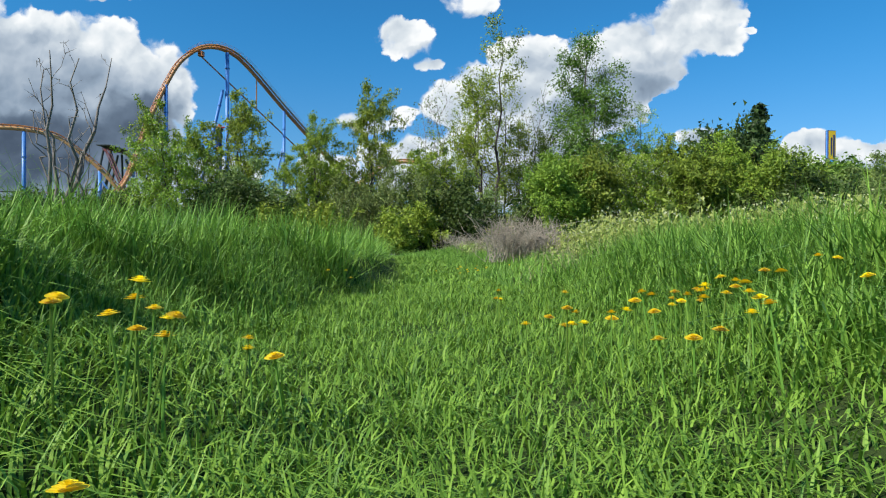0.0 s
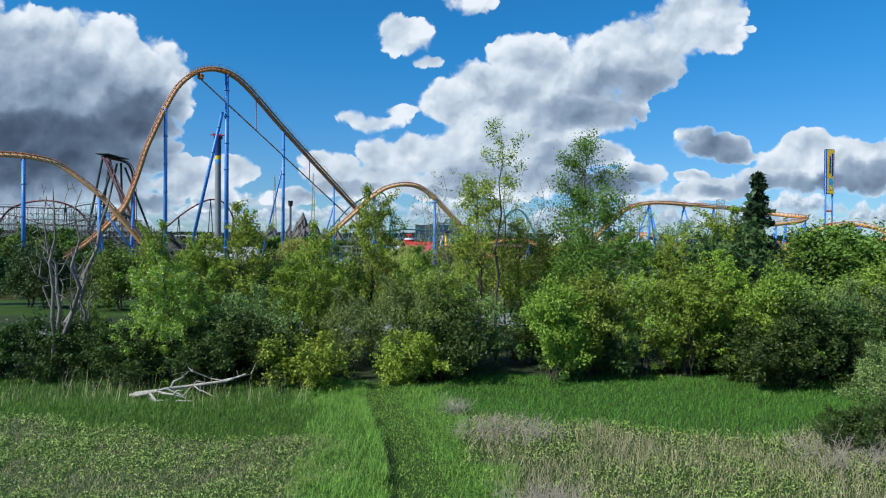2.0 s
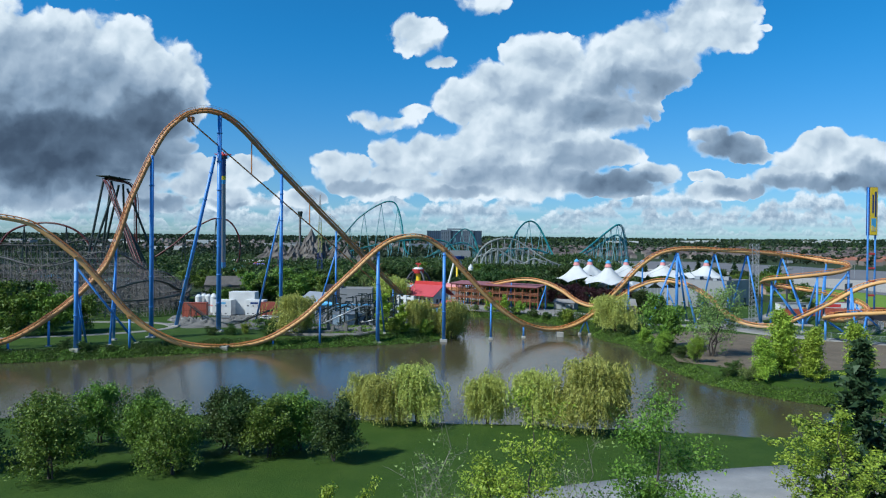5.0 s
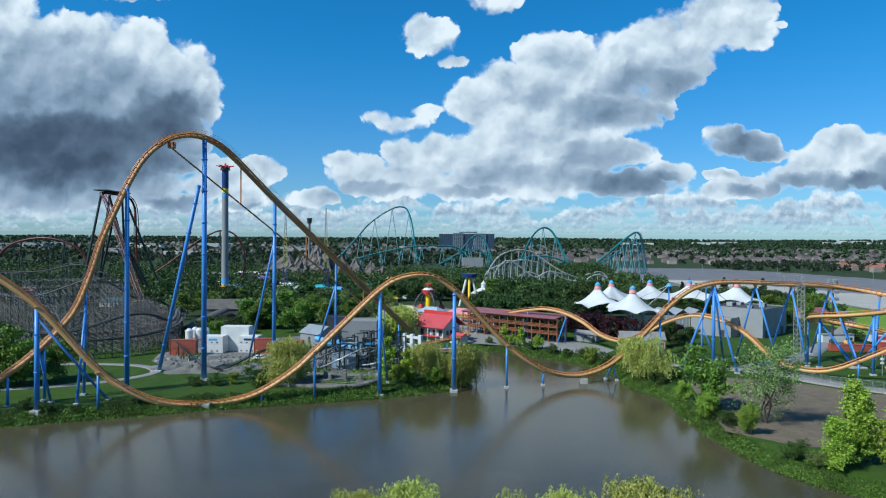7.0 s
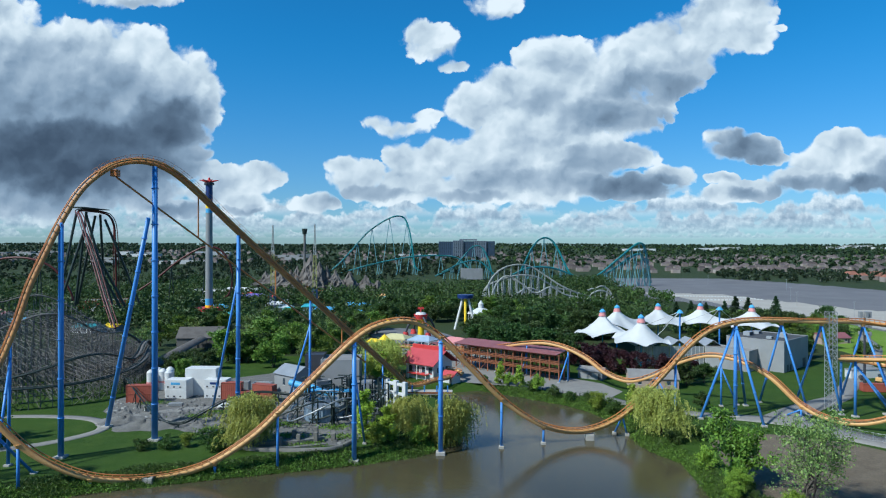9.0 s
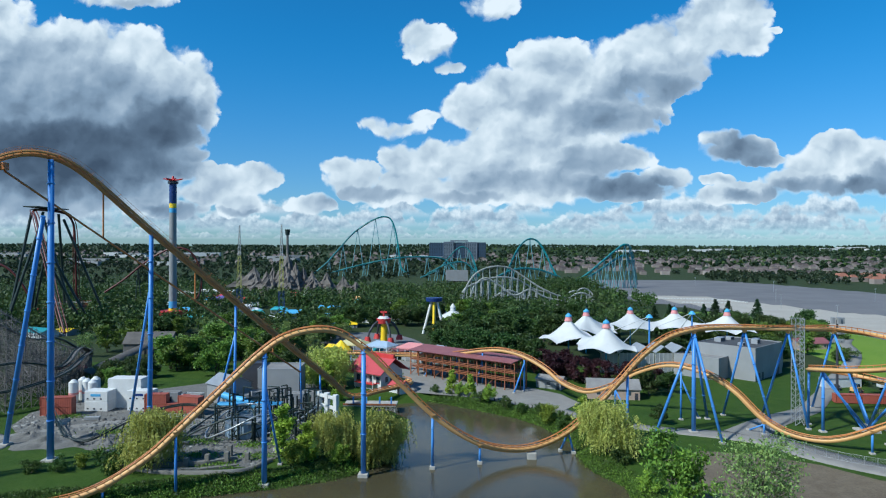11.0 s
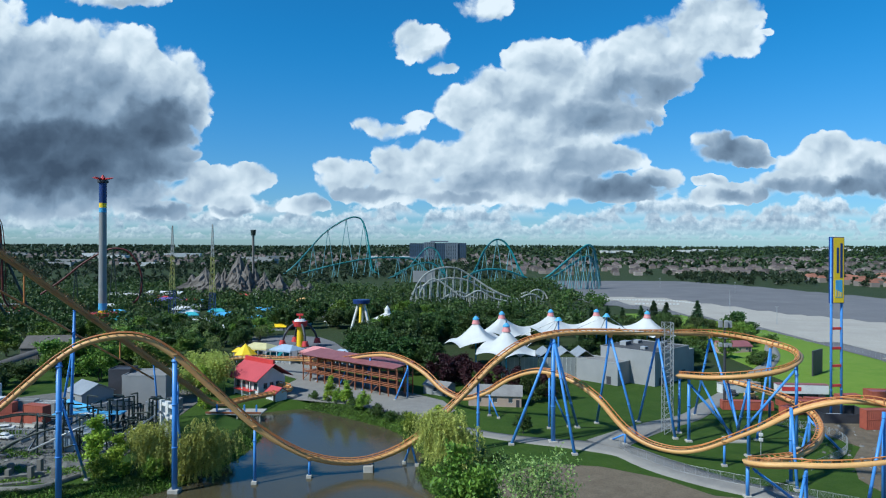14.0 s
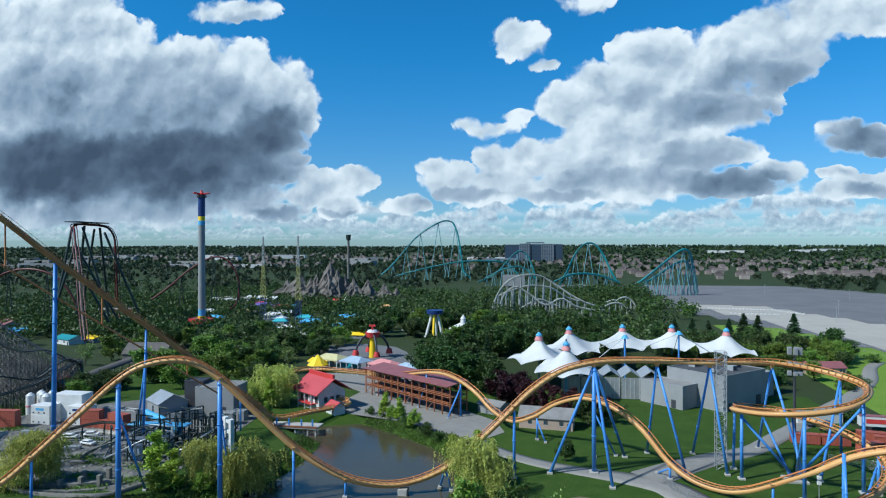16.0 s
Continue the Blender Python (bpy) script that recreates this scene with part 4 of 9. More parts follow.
# the low spiral and the return
for x, y, z in ((140.6, 234.0, 9.0), (112.2, 203.4, 6.9), (136.5, 201.0, 17.8), (124.6, 211.4, 16.0)):
    column((x, y, G), (x, y, z), 0.5)
column((147, 231, G), (140.2, 233.6, 8.0), 0.4)
column((134.5, 226.5, G), (139.6, 232.6, 7.0), 0.4)
column((120.5, 201, G), (113, 203, 6.2), 0.4)
column((118.6, 194.6, G), (118.6, 194.6, 9.2), 0.45)
column((114.5, 190.5, G), (118.4, 194.4, 8.6), 0.4)
column((134, 192.4, G), (134, 192.4, 11.2), 0.45)
column((129, 188, G), (133.8, 192.2, 10.6), 0.4)
column((150, 186, G), (135.5, 192.4, 10.6), 0.4)
column((130.5, 196.5, G), (136.3, 200.6, 17.2), 0.42)
column((123.6, 207, G), (124.6, 211.2, 15.4), 0.42)
for x, z in ((115.2, 5.8), (97.3, 3.8), (80.8, 14.6), (65.6, 7.2), (40.5, 11.6)):
    column(on_return(x, G), on_return(x, z), 0.4)
    saddle(on_return(x, z + 0.5))
column((95, 240, G), on_return(97.3, 3.2), 0.32)
column((86.3, 251.6, G), on_return(80.8, 12), 0.36)
column((68, 259.8, G), on_return(65.6, 6), 0.32)
column((36.8, 280.2, G), on_return(40.5, 10), 0.36)
for x, z in ((27, 11.6), (18, 9.2), (8.2, 7.0)):
    column(on_return(x, G), on_return(x, z), 0.38)
    column((on_return(x, 0)[0] - 2.4, on_return(x, 0)[1] - 2.6, G), on_return(x, z - 2), 0.3)
for x, y, z in ((-25, 327, 5.0), (-36, 317, 4.2), (-31, 307, 3.9)):
    column((x, y, G), (x, y, z), 0.35)

# ---- buildings and rides ----
def gable(bm, w, d, z0, z1, over=0.4, thick=0.18):
    """A pitched roof over a w x d plan centred on the origin, ridge along x."""
    x, y = w / 2 + over, d / 2 + over
    v = [bm.verts.new(c) for c in ((-x, -y, z0), (x, -y, z0), (x, y, z0), (-x, y, z0), (-x, 0, z1), (x, 0, z1))]
    t = [bm.verts.new((c.co.x, c.co.y, c.co.z + thick)) for c in v]
    for f in ((v[0], v[1], v[5], v[4]), (v[2], v[3], v[4], v[5]), (t[0], t[4], t[5], t[1]), (t[2], t[5], t[4], t[3]), (v[0], t[0], t[1], v[1]), (v[2], t[2], t[3], v[3]), (v[0], v[4], t[4], t[0]), (v[4], v[3], t[3], t[4]), (v[1], t[1], t[5], v[5]), (v[5], t[5], t[2], v[2])):
        bm.faces.new(f)
    return bm


def gable_wall(w, d, z0, z1, z2):
    """Walls under a pitched roof."""
    bm = bmesh.new()
    x, y = w / 2, d / 2
    lo = [bm.verts.new(c) for c in ((-x, -y, z0), (x, -y, z0), (x, y, z0), (-x, y, z0))]
    hi = [bm.verts.new(c) for c in ((-x, -y, z1), (x, -y, z1), (x, y, z1), (-x, y, z1))]
    a, b = bm.verts.new((-x, 0, z2)), bm.verts.new((x, 0, z2))
    bm.faces.new((lo[0], lo[1], hi[1], hi[0]))
    bm.faces.new((lo[2], lo[3], hi[3], hi[2]))
    bm.faces.new((lo[1], lo[2], hi[2], b, hi[1]))
    bm.faces.new((lo[3], lo[0], hi[0], a, hi[3]))
    return bm


def house(name, label, category, at, turn, w, d, wall, ridge, wall_mat, roof_mat, windows=2, door=True, group=""):
    h = thing(name, label, category, group, at=at, turn=turn)
    part("wall", gable_wall(w, d, -0.4, wall, ridge - 0.05), wall_mat, h)
    part("roof", gable(bmesh.new(), w, d, wall - 0.1, ridge), roof_mat, h)
    for k in range(windows):
        x = -w / 2 + (k + 0.7) * w / (windows + 0.4)
        win = part("window", bm_box(x - 0.6, -d / 2 - 0.06, wall * 0.4, x + 0.6, -d / 2 + 0.05, wall * 0.8, 0.02), M_GLASS, h)
        part("frame", bm_box(x - 0.72, -d / 2 - 0.09, wall * 0.4 - 0.12, x + 0.72, -d / 2 - 0.03, wall * 0.4, 0.01), M_WHITE, win)
    if door:
        part("door", bm_box(w / 2 - 1.6, -d / 2 - 0.07, 0, w / 2 - 0.6, -d / 2 + 0.05, 2.1, 0.02), M_DARK, h)
    return h


def block(name, label, category, at, turn, w, d, h, wall_mat, roof_mat, doors=(), group="", parapet=0.35):
    """A flat-roofed building; doors: (x, width, height) on its front."""
    b = thing(name, label, category, group, at=at, turn=turn)
    part("wall", bm_box(-w / 2, -d / 2, -0.5, w / 2, d / 2, h, 0.03), wall_mat, b)
    bm = bmesh.new()
    box(bm, -w / 2 + 0.3, -d / 2 + 0.3, h - 0.05, w / 2 - 0.3, d / 2 - 0.3, h + 0.06)
    part("roof", bm, roof_mat, b)
    for s, e in (((-w / 2 - 0.04, -d / 2 - 0.04), (w / 2 + 0.04, -d / 2 + 0.25)), ((-w / 2 - 0.04, d / 2 - 0.25), (w / 2 + 0.04, d / 2 + 0.04)), ((-w / 2 - 0.04, -d / 2 + 0.25), (-w / 2 + 0.25, d / 2 - 0.25)), ((w / 2 - 0.25, -d / 2 + 0.25), (w / 2 + 0.04, d / 2 - 0.25))):
        part("parapet", bm_box(*s, h - 0.1, *e, h + parapet, 0.02), wall_mat, b)
    for x, dw, dh in doors:
        part("door", bm_box(x - dw / 2, -d / 2 - 0.06, 0, x + dw / 2, -d / 2 + 0.05, dh, 0.02), M_DARK, b)
    return b


def container(at, turn, l=6.1, paint=None, label="rust-red steel shipping container", group="shipping containers"):
    c = thing("shipping_container", label, "container", group, at=at, turn=turn)
    bm = bmesh.new()
    n = int(l / 0.3)
    # corrugated sides
    for s in (-1.2, 1.2):
        prev = None
        for i in range(n + 1):
            x = -l / 2 + l * i / n
            y = s * (1 - 0.04 * (i % 2))
            a, b = bm.verts.new((x, y, 0.15)), bm.verts.new((x, y, 2.45))
            if prev:
                bm.faces.new((prev[0], a, b, prev[1]))
            prev = (a, b)
    part("side_panel", bm, paint or M_CONT, c)
    bm = bmesh.new()
    for x in (-l / 2, l / 2):
        for y in (-1.2, 1.2):
            box(bm, x - 0.09, y - 0.09, 0, x + 0.09, y + 0.09, 2.6)
    for z in (0.07, 2.53):
        for y in (-1.2, 1.2):
            box(bm, -l / 2, y - 0.07, z - 0.07, l / 2, y + 0.07, z + 0.07)
        for x in (-l / 2, l / 2):
            box(bm, x - 0.07, -1.2, z - 0.07, x + 0.07, 1.2, z + 0.07)
    part("frame", bm, paint or M_CONT, c)
    part("roof", bm_box(-l / 2, -1.2, 2.5, l / 2, 1.2, 2.56), paint or M_CONT, c)
    for x, s in ((-l / 2, -1), (l / 2, 1)):
        part("end_door", bm_box(min(x, x + s * 0.05), -1.15, 0.12, max(x, x + s * 0.05), 1.15, 2.48, 0.02), paint or M_CONT, c)
    return c


def car(at, turn, paint, label):
    c = thing("car", label, "car", "parked cars", at=at, turn=turn)
    bm = bmesh.new()
    box(bm, -2.2, -0.9, 0.35, 2.2, 0.9, 0.95, 0.15)
    part("body", bm, paint, c, smooth=False)
    bm = bmesh.new()
    box(bm, -1.5, -0.8, 0.9, 1.0, 0.8, 1.5, 0.2)
    cab = part("cabin", bm, paint, c)
    part("window", bm_box(-1.3, -0.83, 1.02, 0.8, 0.83, 1.36, 0.05), M_GLASS, cab)
    for x in (-1.35, 1.35):
        for y in (-0.82, 0.82):
            bm = bmesh.new()
            tube(bm, (x, y - 0.1, 0.33), (x, y + 0.1, 0.33), 0.33, seg=14)
            part("wheel", bm, M_DARK, c)


# sign pylon
sg = thing("pylon_sign", "tall yellow sign on two blue posts with red cross bars", "sign", at=(164.0, 263.0, 0.6), turn=14)
for x in (-1.75, 1.75):
    bm = bmesh.new()
    tube(bm, (x, 0, -0.5), (x, 0, 51.2), 0.34, seg=12)
    for k in range(1, 6):
        tube(bm, (x, 0, k * 8 - 0.15), (x, 0, k * 8 + 0.15), 0.41, seg=12)
    part("post", bm, M_BLUE, sg, smooth=True)
for z in (9.2, 14.8, 19.8, 25.4):
    part("cross_bar", bm_box(-1.5, -0.28, z - 0.35, 1.5, 0.28, z + 0.35, 0.04), M_RED, sg, "faded red steel cross bar")
part("panel", bm_box(-1.95, -0.75, 32.6, 1.95, 0.75, 51.4, 0.05), M_NAVY, sg, "navy blue sign case")
for s in (-1, 1):
    face = part("face", bm_box(-1.75, min(s * 0.75, s * 0.80), 32.8, 1.75, max(s * 0.75, s * 0.80), 51.2, 0.01), M_YELLOW, sg, "yellow enamel sign face")
    if s < 0:
        part("lettering", bm_box(-0.75, -0.86, 41.2, 0.0, -0.80, 48.4, 0.02), M_NAVY, face, "dark blue bar in place of lettering")
        part("lettering", bm_box(0.45, -0.86, 39.8, 1.25, -0.80, 49.6, 0.02), M_NAVY, face, "dark blue bar in place of lettering")
        part("emblem", bm_box(-1.1, -0.86, 34.2, 1.2, -0.80, 39.2, 0.02), M_SKYBLUE, face, "plain blue square emblem")
        bm = bmesh.new()
        for k in range(3):
            box(bm, -1.0 + 0.75 * k, -0.90, 34.4, -0.55 + 0.75 * k, -0.86, 36.4 - 0.3 * k, 0)
        part("emblem_mark", bm, M_YELLOW, face, "yellow blocks on the emblem")

# white peaked pavilion tents
tent = thing("tensile_tent", "white peaked fabric pavilion with blue caps and red bands", "tent", at=(0, 0, 0))
PEAKS = [(64.0, 337.5, 21.2, 13), (76.2, 362.9, 20.7, 14), (74.4, 314.2, 21.2, 12.5), (100.2, 378.8, 20.2, 14), (122.0, 381.5, 20.2, 14), (142.3, 369.8, 20.5, 13)]
JOINED = {0: (1, 2), 1: (0, 3), 2: (0,), 3: (1, 4), 4: (3, 5), 5: (4,)}
for n, (x, y, z, r) in enumerate(PEAKS):
    bm = bmesh.new()
    rows = []
    seg = 60
    ways = [(math.atan2(PEAKS[q][1] - y, PEAKS[q][0] - x), math.hypot(PEAKS[q][1] - y, PEAKS[q][0] - x) / 2) for q in JOINED[n]]
    for k in range(15):
        f = 0.075 + 0.925 * k / 14
        ringv = []
        for j in range(seg):
            a = 2 * math.pi * j / seg
            # towards a neighbour the cloth runs on to the shared saddle; elsewhere its edge hangs in scallops
            near, half = max((math.exp(-((math.remainder(a - w, 2 * math.pi)) / 0.42) ** 2), h) for w, h in ways)
            dip = abs(math.sin(3 * a + n)) ** 0.8 * (1 - near)
            reach = (r * (1 - 0.16 * f * f * dip)) * (1 - near) + half * 1.01 * near
            edge = 10.0 + 3.1 * near
            zz = edge + (z - 1.6 - edge) * (1 - f) ** (1.75 + 0.35 * near) + 1.5 * f * f * dip
            ringv.append(bm.verts.new((x + math.cos(a) * reach * f, y + math.sin(a) * reach * f, zz)))
        rows.append(ringv)
    for p, q in zip(rows[:-1], rows[1:]):
        for j in range(seg):
            bm.faces.new((p[j], p[(j + 1) % seg], q[(j + 1) % seg], q[j]))
    part("canopy", bm, M_CANVAS, tent, "taut white fabric canopy", True)
    bm = bmesh.new()
    tube(bm, (x, y, z - 3.1), (x, y, z - 1.4), 1.75, 1.15, 20)
    part("band", bm, M_PINK, tent, "faded red fabric band")
    bm = bmesh.new()
    tube(bm, (x, y, z - 1.4), (x, y, z - 0.9), 1.3, 1.3, 20)
    tube(bm, (x, y, z - 0.9), (x, y, z + 0.1), 1.25, 0.35, 20)
    cap = part("cap", bm, M_SKYBLUE, tent, "light blue metal cap")
    bm = bmesh.new()
    tube(bm, (x, y, z), (x, y, z + 0.9), 0.3, 0.25, 10)
    part("finial", bm, M_DARK, cap)
    bm = bmesh.new()
    tube(bm, (x, y, 0.2), (x, y, z - 1), 0.3, seg=10)
    part("mast", bm, M_SKYBLUE, tent)
for x, y, z in ((97.1, 336.7, 21.7), (119.6, 351.0, 21.8)):
    bm = bmesh.new()
    tube(bm, (x, y, 0.2), (x, y, z - 1), 0.35, seg=12)
    mast = part("outer_mast", bm, M_BLUE, tent, "blue steel mast")
    bm = bmesh.new()
    tube(bm, (x, y, z - 2.0), (x, y, z - 0.6), 1.6, 0.5, 16)
    part("cap", bm, M_SKYBLUE, mast)
    for px, py, pz, pr in PEAKS[3:] if x > 110 else PEAKS[1:4]:
        part("cable", bars([((x, y, z - 1.5), (px + (x - px) * 0.25, py + (y - py) * 0.25, 9.5), 0.14)], "cable", M_WHITE, 6), None, tent, "white guy cable")

# theatre, its annex and the glasshouse
block("theatre", "large windowless pale grey theatre building", "building", (126.5, 319.5, 0.6), 44, 25, 22, 11.6, M_GREYW, M_ROOFTAR, ((-9, 1.6, 2.6), (-6, 1.6, 2.6), (8, 3, 3.4)))
block("theatre_annex", "lower pale grey annex of the theatre", "building", (109.5, 313.0, 0.6), -44, 17, 9, 7.6, M_GREYW, M_GREYROOF, ((5, 1.8, 2.8),))
block("theatre_annex", "small grey annex behind the theatre", "building", (142, 334, 0.6), 44, 10, 12, 8.5, M_GREYW, M_GREYROOF)
gh = thing("glasshouse", "long pale steel and glass hall with a row of gables", "building", at=(90, 323, 0.6), turn=2)
for k in range(5):
    x = -14 + 7 * k
    bay = part("bay_roof", gable(bmesh.new(), 12, 6.4, 7.6, 10.0, 0.2), M_GALV, gh, "pitched glazed bay roof")
    bay.location, bay.rotation_euler = (x, 0, 0), (0, 0, radians(90))
    part("glazing", bm_box(x - 3.2, -6, 0, x + 3.2, -5.9, 7.6), M_GALV, gh, "dusty glass panel wall")
    for q in range(5):
        part("mullion", bm_box(x - 3.4 + 1.6 * q - 0.06, -6.12, 0, x - 3.4 + 1.6 * q + 0.06, -5.98, 7.7), M_WHITE, gh)
house("park_house", "low tan brick house with a brown hipped roof", "house", (68.2, 277.5, 0.6), -6, 16, 8.5, 3.2, 5.6, M_BRICK, M_GREYROOF, 3)
house("service_shed", "small pale grey service shed", "shed", (50.5, 290.5, 0.6), -30, 9, 5.5, 2.8, 4.0, M_GREYW, M_GREYROOF, 1)
house("picnic_shelter", "low brick shelter with a brown roof on the lawn", "shelter", (181.5, 374.0, 2.1), 8, 15, 9, 2.6, 4.6, M_BRICK, M_MAROON, 4)

# the station: three open timber floors under a long roof
st = thing("coaster_station", "long open brown timber queue building with a maroon roof", "station", at=(0.5, 310.5, 0.6), turn=math.degrees(math.atan2(282.7 - 310.5, 37.4 - 0.5)))
SL, SD = 46.0, 7.5
for k in range(13):
    x = SL * k / 12
    for y in (0, SD / 2, SD):
        part("post", bm_box(x - 0.16, y - 0.16, -0.6, x + 0.16, y + 0.16, 9.2), M_BROWNWOOD, st)
    if k < 12 and k % 3 == 0:
        part("brace", bars([((x, 0, 0.3), (x + 3.2, 0, 3.2), 0.12)], "brace", M_BROWNWOOD), None, st)
for z in (3.3, 6.0):
    for j in range(6):
        part("deck", bm_box(SL * j / 6 + 0.01, -0.3, z - 0.18, SL * (j + 1) / 6 - 0.01, SD + 0.3, z, 0.02), M_BROWNWOOD, st, "timber plank deck")
    for y in (-0.25, SD + 0.25):
        for hz in (0.55, 1.05):
            part("railing", bm_box(0, y - 0.06, z + hz - 0.09, SL, y + 0.06, z + hz + 0.09), M_BROWNWOOD, st)
part("eave_beam", bm_box(-0.3, -0.4, 8.9, SL + 0.3, -0.1, 9.3), M_BROWNWOOD, st)
part("eave_beam", bm_box(-0.3, SD + 0.1, 8.9, SL + 0.3, SD + 0.4, 9.3), M_BROWNWOOD, st)
for j in range(8):
    bm = bmesh.new()
    x0, x1 = SL * j / 8 - 0.4, SL * (j + 1) / 8 - 0.44
    v = [bm.verts.new(c) for c in ((x0, -1.2, 9.35), (x1, -1.2, 9.35), (x1, SD + 1.2, 10.3), (x0, SD + 1.2, 10.3))]
    w = [bm.verts.new(c.co + Vector((0, 0, 0.16))) for c in v]
    bm.faces.new(v[::-1])
    bm.faces.new(w)
    for a in range(4):
        bm.faces.new((v[a], v[(a + 1) % 4], w[(a + 1) % 4], w[a]))
    part("roof_sheet", bm, M_MAROON, st, "faded maroon roof sheet")

# red-roofed loading house by the water
lh = thing("loading_house", "white house with a large red pitched roof beside the pond", "house", at=(-9.2, 290.2, 0.8), turn=-37)
part("wall", gable_wall(13, 10.5, -0.5, 5.4, 8.8), M_WHITE, lh)
for s, nm in ((0, "roof"),):
    part(nm, gable(bmesh.new(), 15.5, 13.5, 5.2, 9.8, 0.5, 0.25), M_REDROOF, lh, "red shingled pitched roof")
part("ridge_crest", bm_box(-7.6, -0.4, 9.7, 7.6, 0.4, 11.2, 0.05), M_RED, lh, "raised red ridge crest")
for k in range(4):
    w = part("window", bm_box(-5 + 3.1 * k, -5.36, 2.2, -3.4 + 3.1 * k, -5.22, 4.2, 0.02), M_GLASS, lh)
    part("frame", bm_box(-5.15 + 3.1 * k, -5.4, 2.0, -3.25 + 3.1 * k, -5.34, 2.2, 0.01), M_RED, w)
for k in range(3):
    part("window", bm_box(6.42, -3.2 + 2.4 * k, 2.2, 6.56, -1.8 + 2.4 * k, 4.0, 0.02), M_GLASS, lh)
part("balcony", bm_box(-4.5, -7.0, 1.6, 4.5, -4.8, 1.9, 0.03), M_RED, lh, "red timber balcony")
for x in (-4.2, 0, 4.2):
    part("balcony_post", bm_box(x - 0.12, -6.9, -0.5, x + 0.12, -6.66, 5.4), M_WHITE, lh)
house("pump_house", "small white hut with a red roof on the bank", "hut", (-1.0, 281.0, 0.5), -40, 5.5, 4, 2.4, 3.9, M_WHITE, M_REDROOF, 1)
dk = thing("jetty", "timber loading deck on posts over the water", "jetty", at=(-7, 264.5, 0))
part("deck", bm_box(-9, -3, 0.4, 7, 3, 0.8, 0.04), M_CONC, dk)
for x in (-8, -4, 0, 4, 6.5):
    part("post", bm_box(x - 0.2, -2.6, -3.5, x + 0.2, -2.2, 0.4), M_CONC, dk)
part("kerb", bm_box(-9, -3.1, 0.8, 7, -2.8, 1.3, 0.02), M_BROWNWOOD, dk)
for dx in (-6, -2, 2, 5.5):
    part("stanchion", bm_box(dx - 0.22, -2.5, 0.8, dx + 0.22, -2.06, 3.2, 0.04), M_BLUE, dk)

# swinging claw ride
cl = thing("pendulum_ride", "red and yellow thrill ride with black claw arms", "amusement ride", at=(-19.0, 385.5, 0.8))
bm = bmesh.new()
tube(bm, (0, 0, 0), (0, 0, 11.0), 1.9, 1.5, 18)
part("column", bm, M_YELLOW, cl)
bm = bmesh.new()
tube(bm, (0, 0, 10.2), (0, 0, 12.6), 3.2, 3.6, 18)
part("head", bm, M_RED, cl)
bm = bmesh.new()
tube(bm, (0, 0, 12.6), (0, 0, 13.6), 3.0, 2.2, 12)
part("cap", bm, M_WHITE, cl, "faceted white cap")
bm = bmesh.new()
tube(bm, (0, 0, 13.5), (0, 0, 15.6), 0.5, 0.4, 10)
box(bm, -1.6, -0.3, 15.2, 1.6, 0.3, 16.2, 0.05)
part("crown_sign", bm, M_RED, cl, "small red sign on a post over the cap")
for k in range(4):
    a = radians(30 + 90 * k)
    c, s = math.cos(a), math.sin(a)
    arm = part("arm", bars([((c * 2.5, s * 2.5, 11.6), (c * 5.4, s * 5.4, 9.6), 0.6), ((c * 5.2, s * 5.2, 9.8), (c * 7.4, s * 7.4, 6.6), 0.6), ((c * 7.3, s * 7.3, 6.9), (c * 8.5, s * 8.5, 3.4), 0.55)], "arm", M_DARK, 8), None, cl, "black steel claw arm")
    bm = bmesh.new()
    tube(bm, (c * 8.5, s * 8.5, 1.6), (c * 8.5, s * 8.5, 4), 1.8, 1.2, 12)
    part("gondola", bm, M_RED, arm)
# frame ride with striped legs
fr = thing("frame_ride", "ride frame on white and yellow legs with a blue crown", "amusement ride", at=(4.0, 430, 0.8))
for k, mat in enumerate((M_WHITE, M_YELLOW, M_WHITE, M_YELLOW, M_WHITE)):
    a = radians(-150 + 30 * k * 2)
    part("leg", bars([((7 * math.cos(a), 7 * math.sin(a), -0.5), (1.6 * math.cos(a), 1.6 * math.sin(a), 18), 0.75)], "leg", mat, 8), None, fr)
bm = bmesh.new()
tube(bm, (0, 0, 17.5), (0, 0, 19.5), 4.5, 4.8, 20)
part("crown", bm, M_NAVY, fr)
# white domed carousel
ca = thing("carousel", "round white carousel roof with a small cupola", "carousel", at=(14, 470, 0.8))
bm = bmesh.new()
tube(bm, (0, 0, 4.5), (0, 0, 8), 9, 2.2, 20)
part("roof", bm, M_WHITE, ca)
bm = bmesh.new()
tube(bm, (0, 0, 8), (0, 0, 10.5), 1.8, 1.6, 12)
tube(bm, (0, 0, 10.5), (0, 0, 13), 1.9, 0.1, 12)
part("cupola", bm, M_WHITE, ca)
for k in range(10):
    a = 2 * math.pi * k / 10
    part("post", bars([((8 * math.cos(a), 8 * math.sin(a), -0.4), (8 * math.cos(a), 8 * math.sin(a), 4.7), 0.15)], "post", M_WHITE, 6), None, ca)

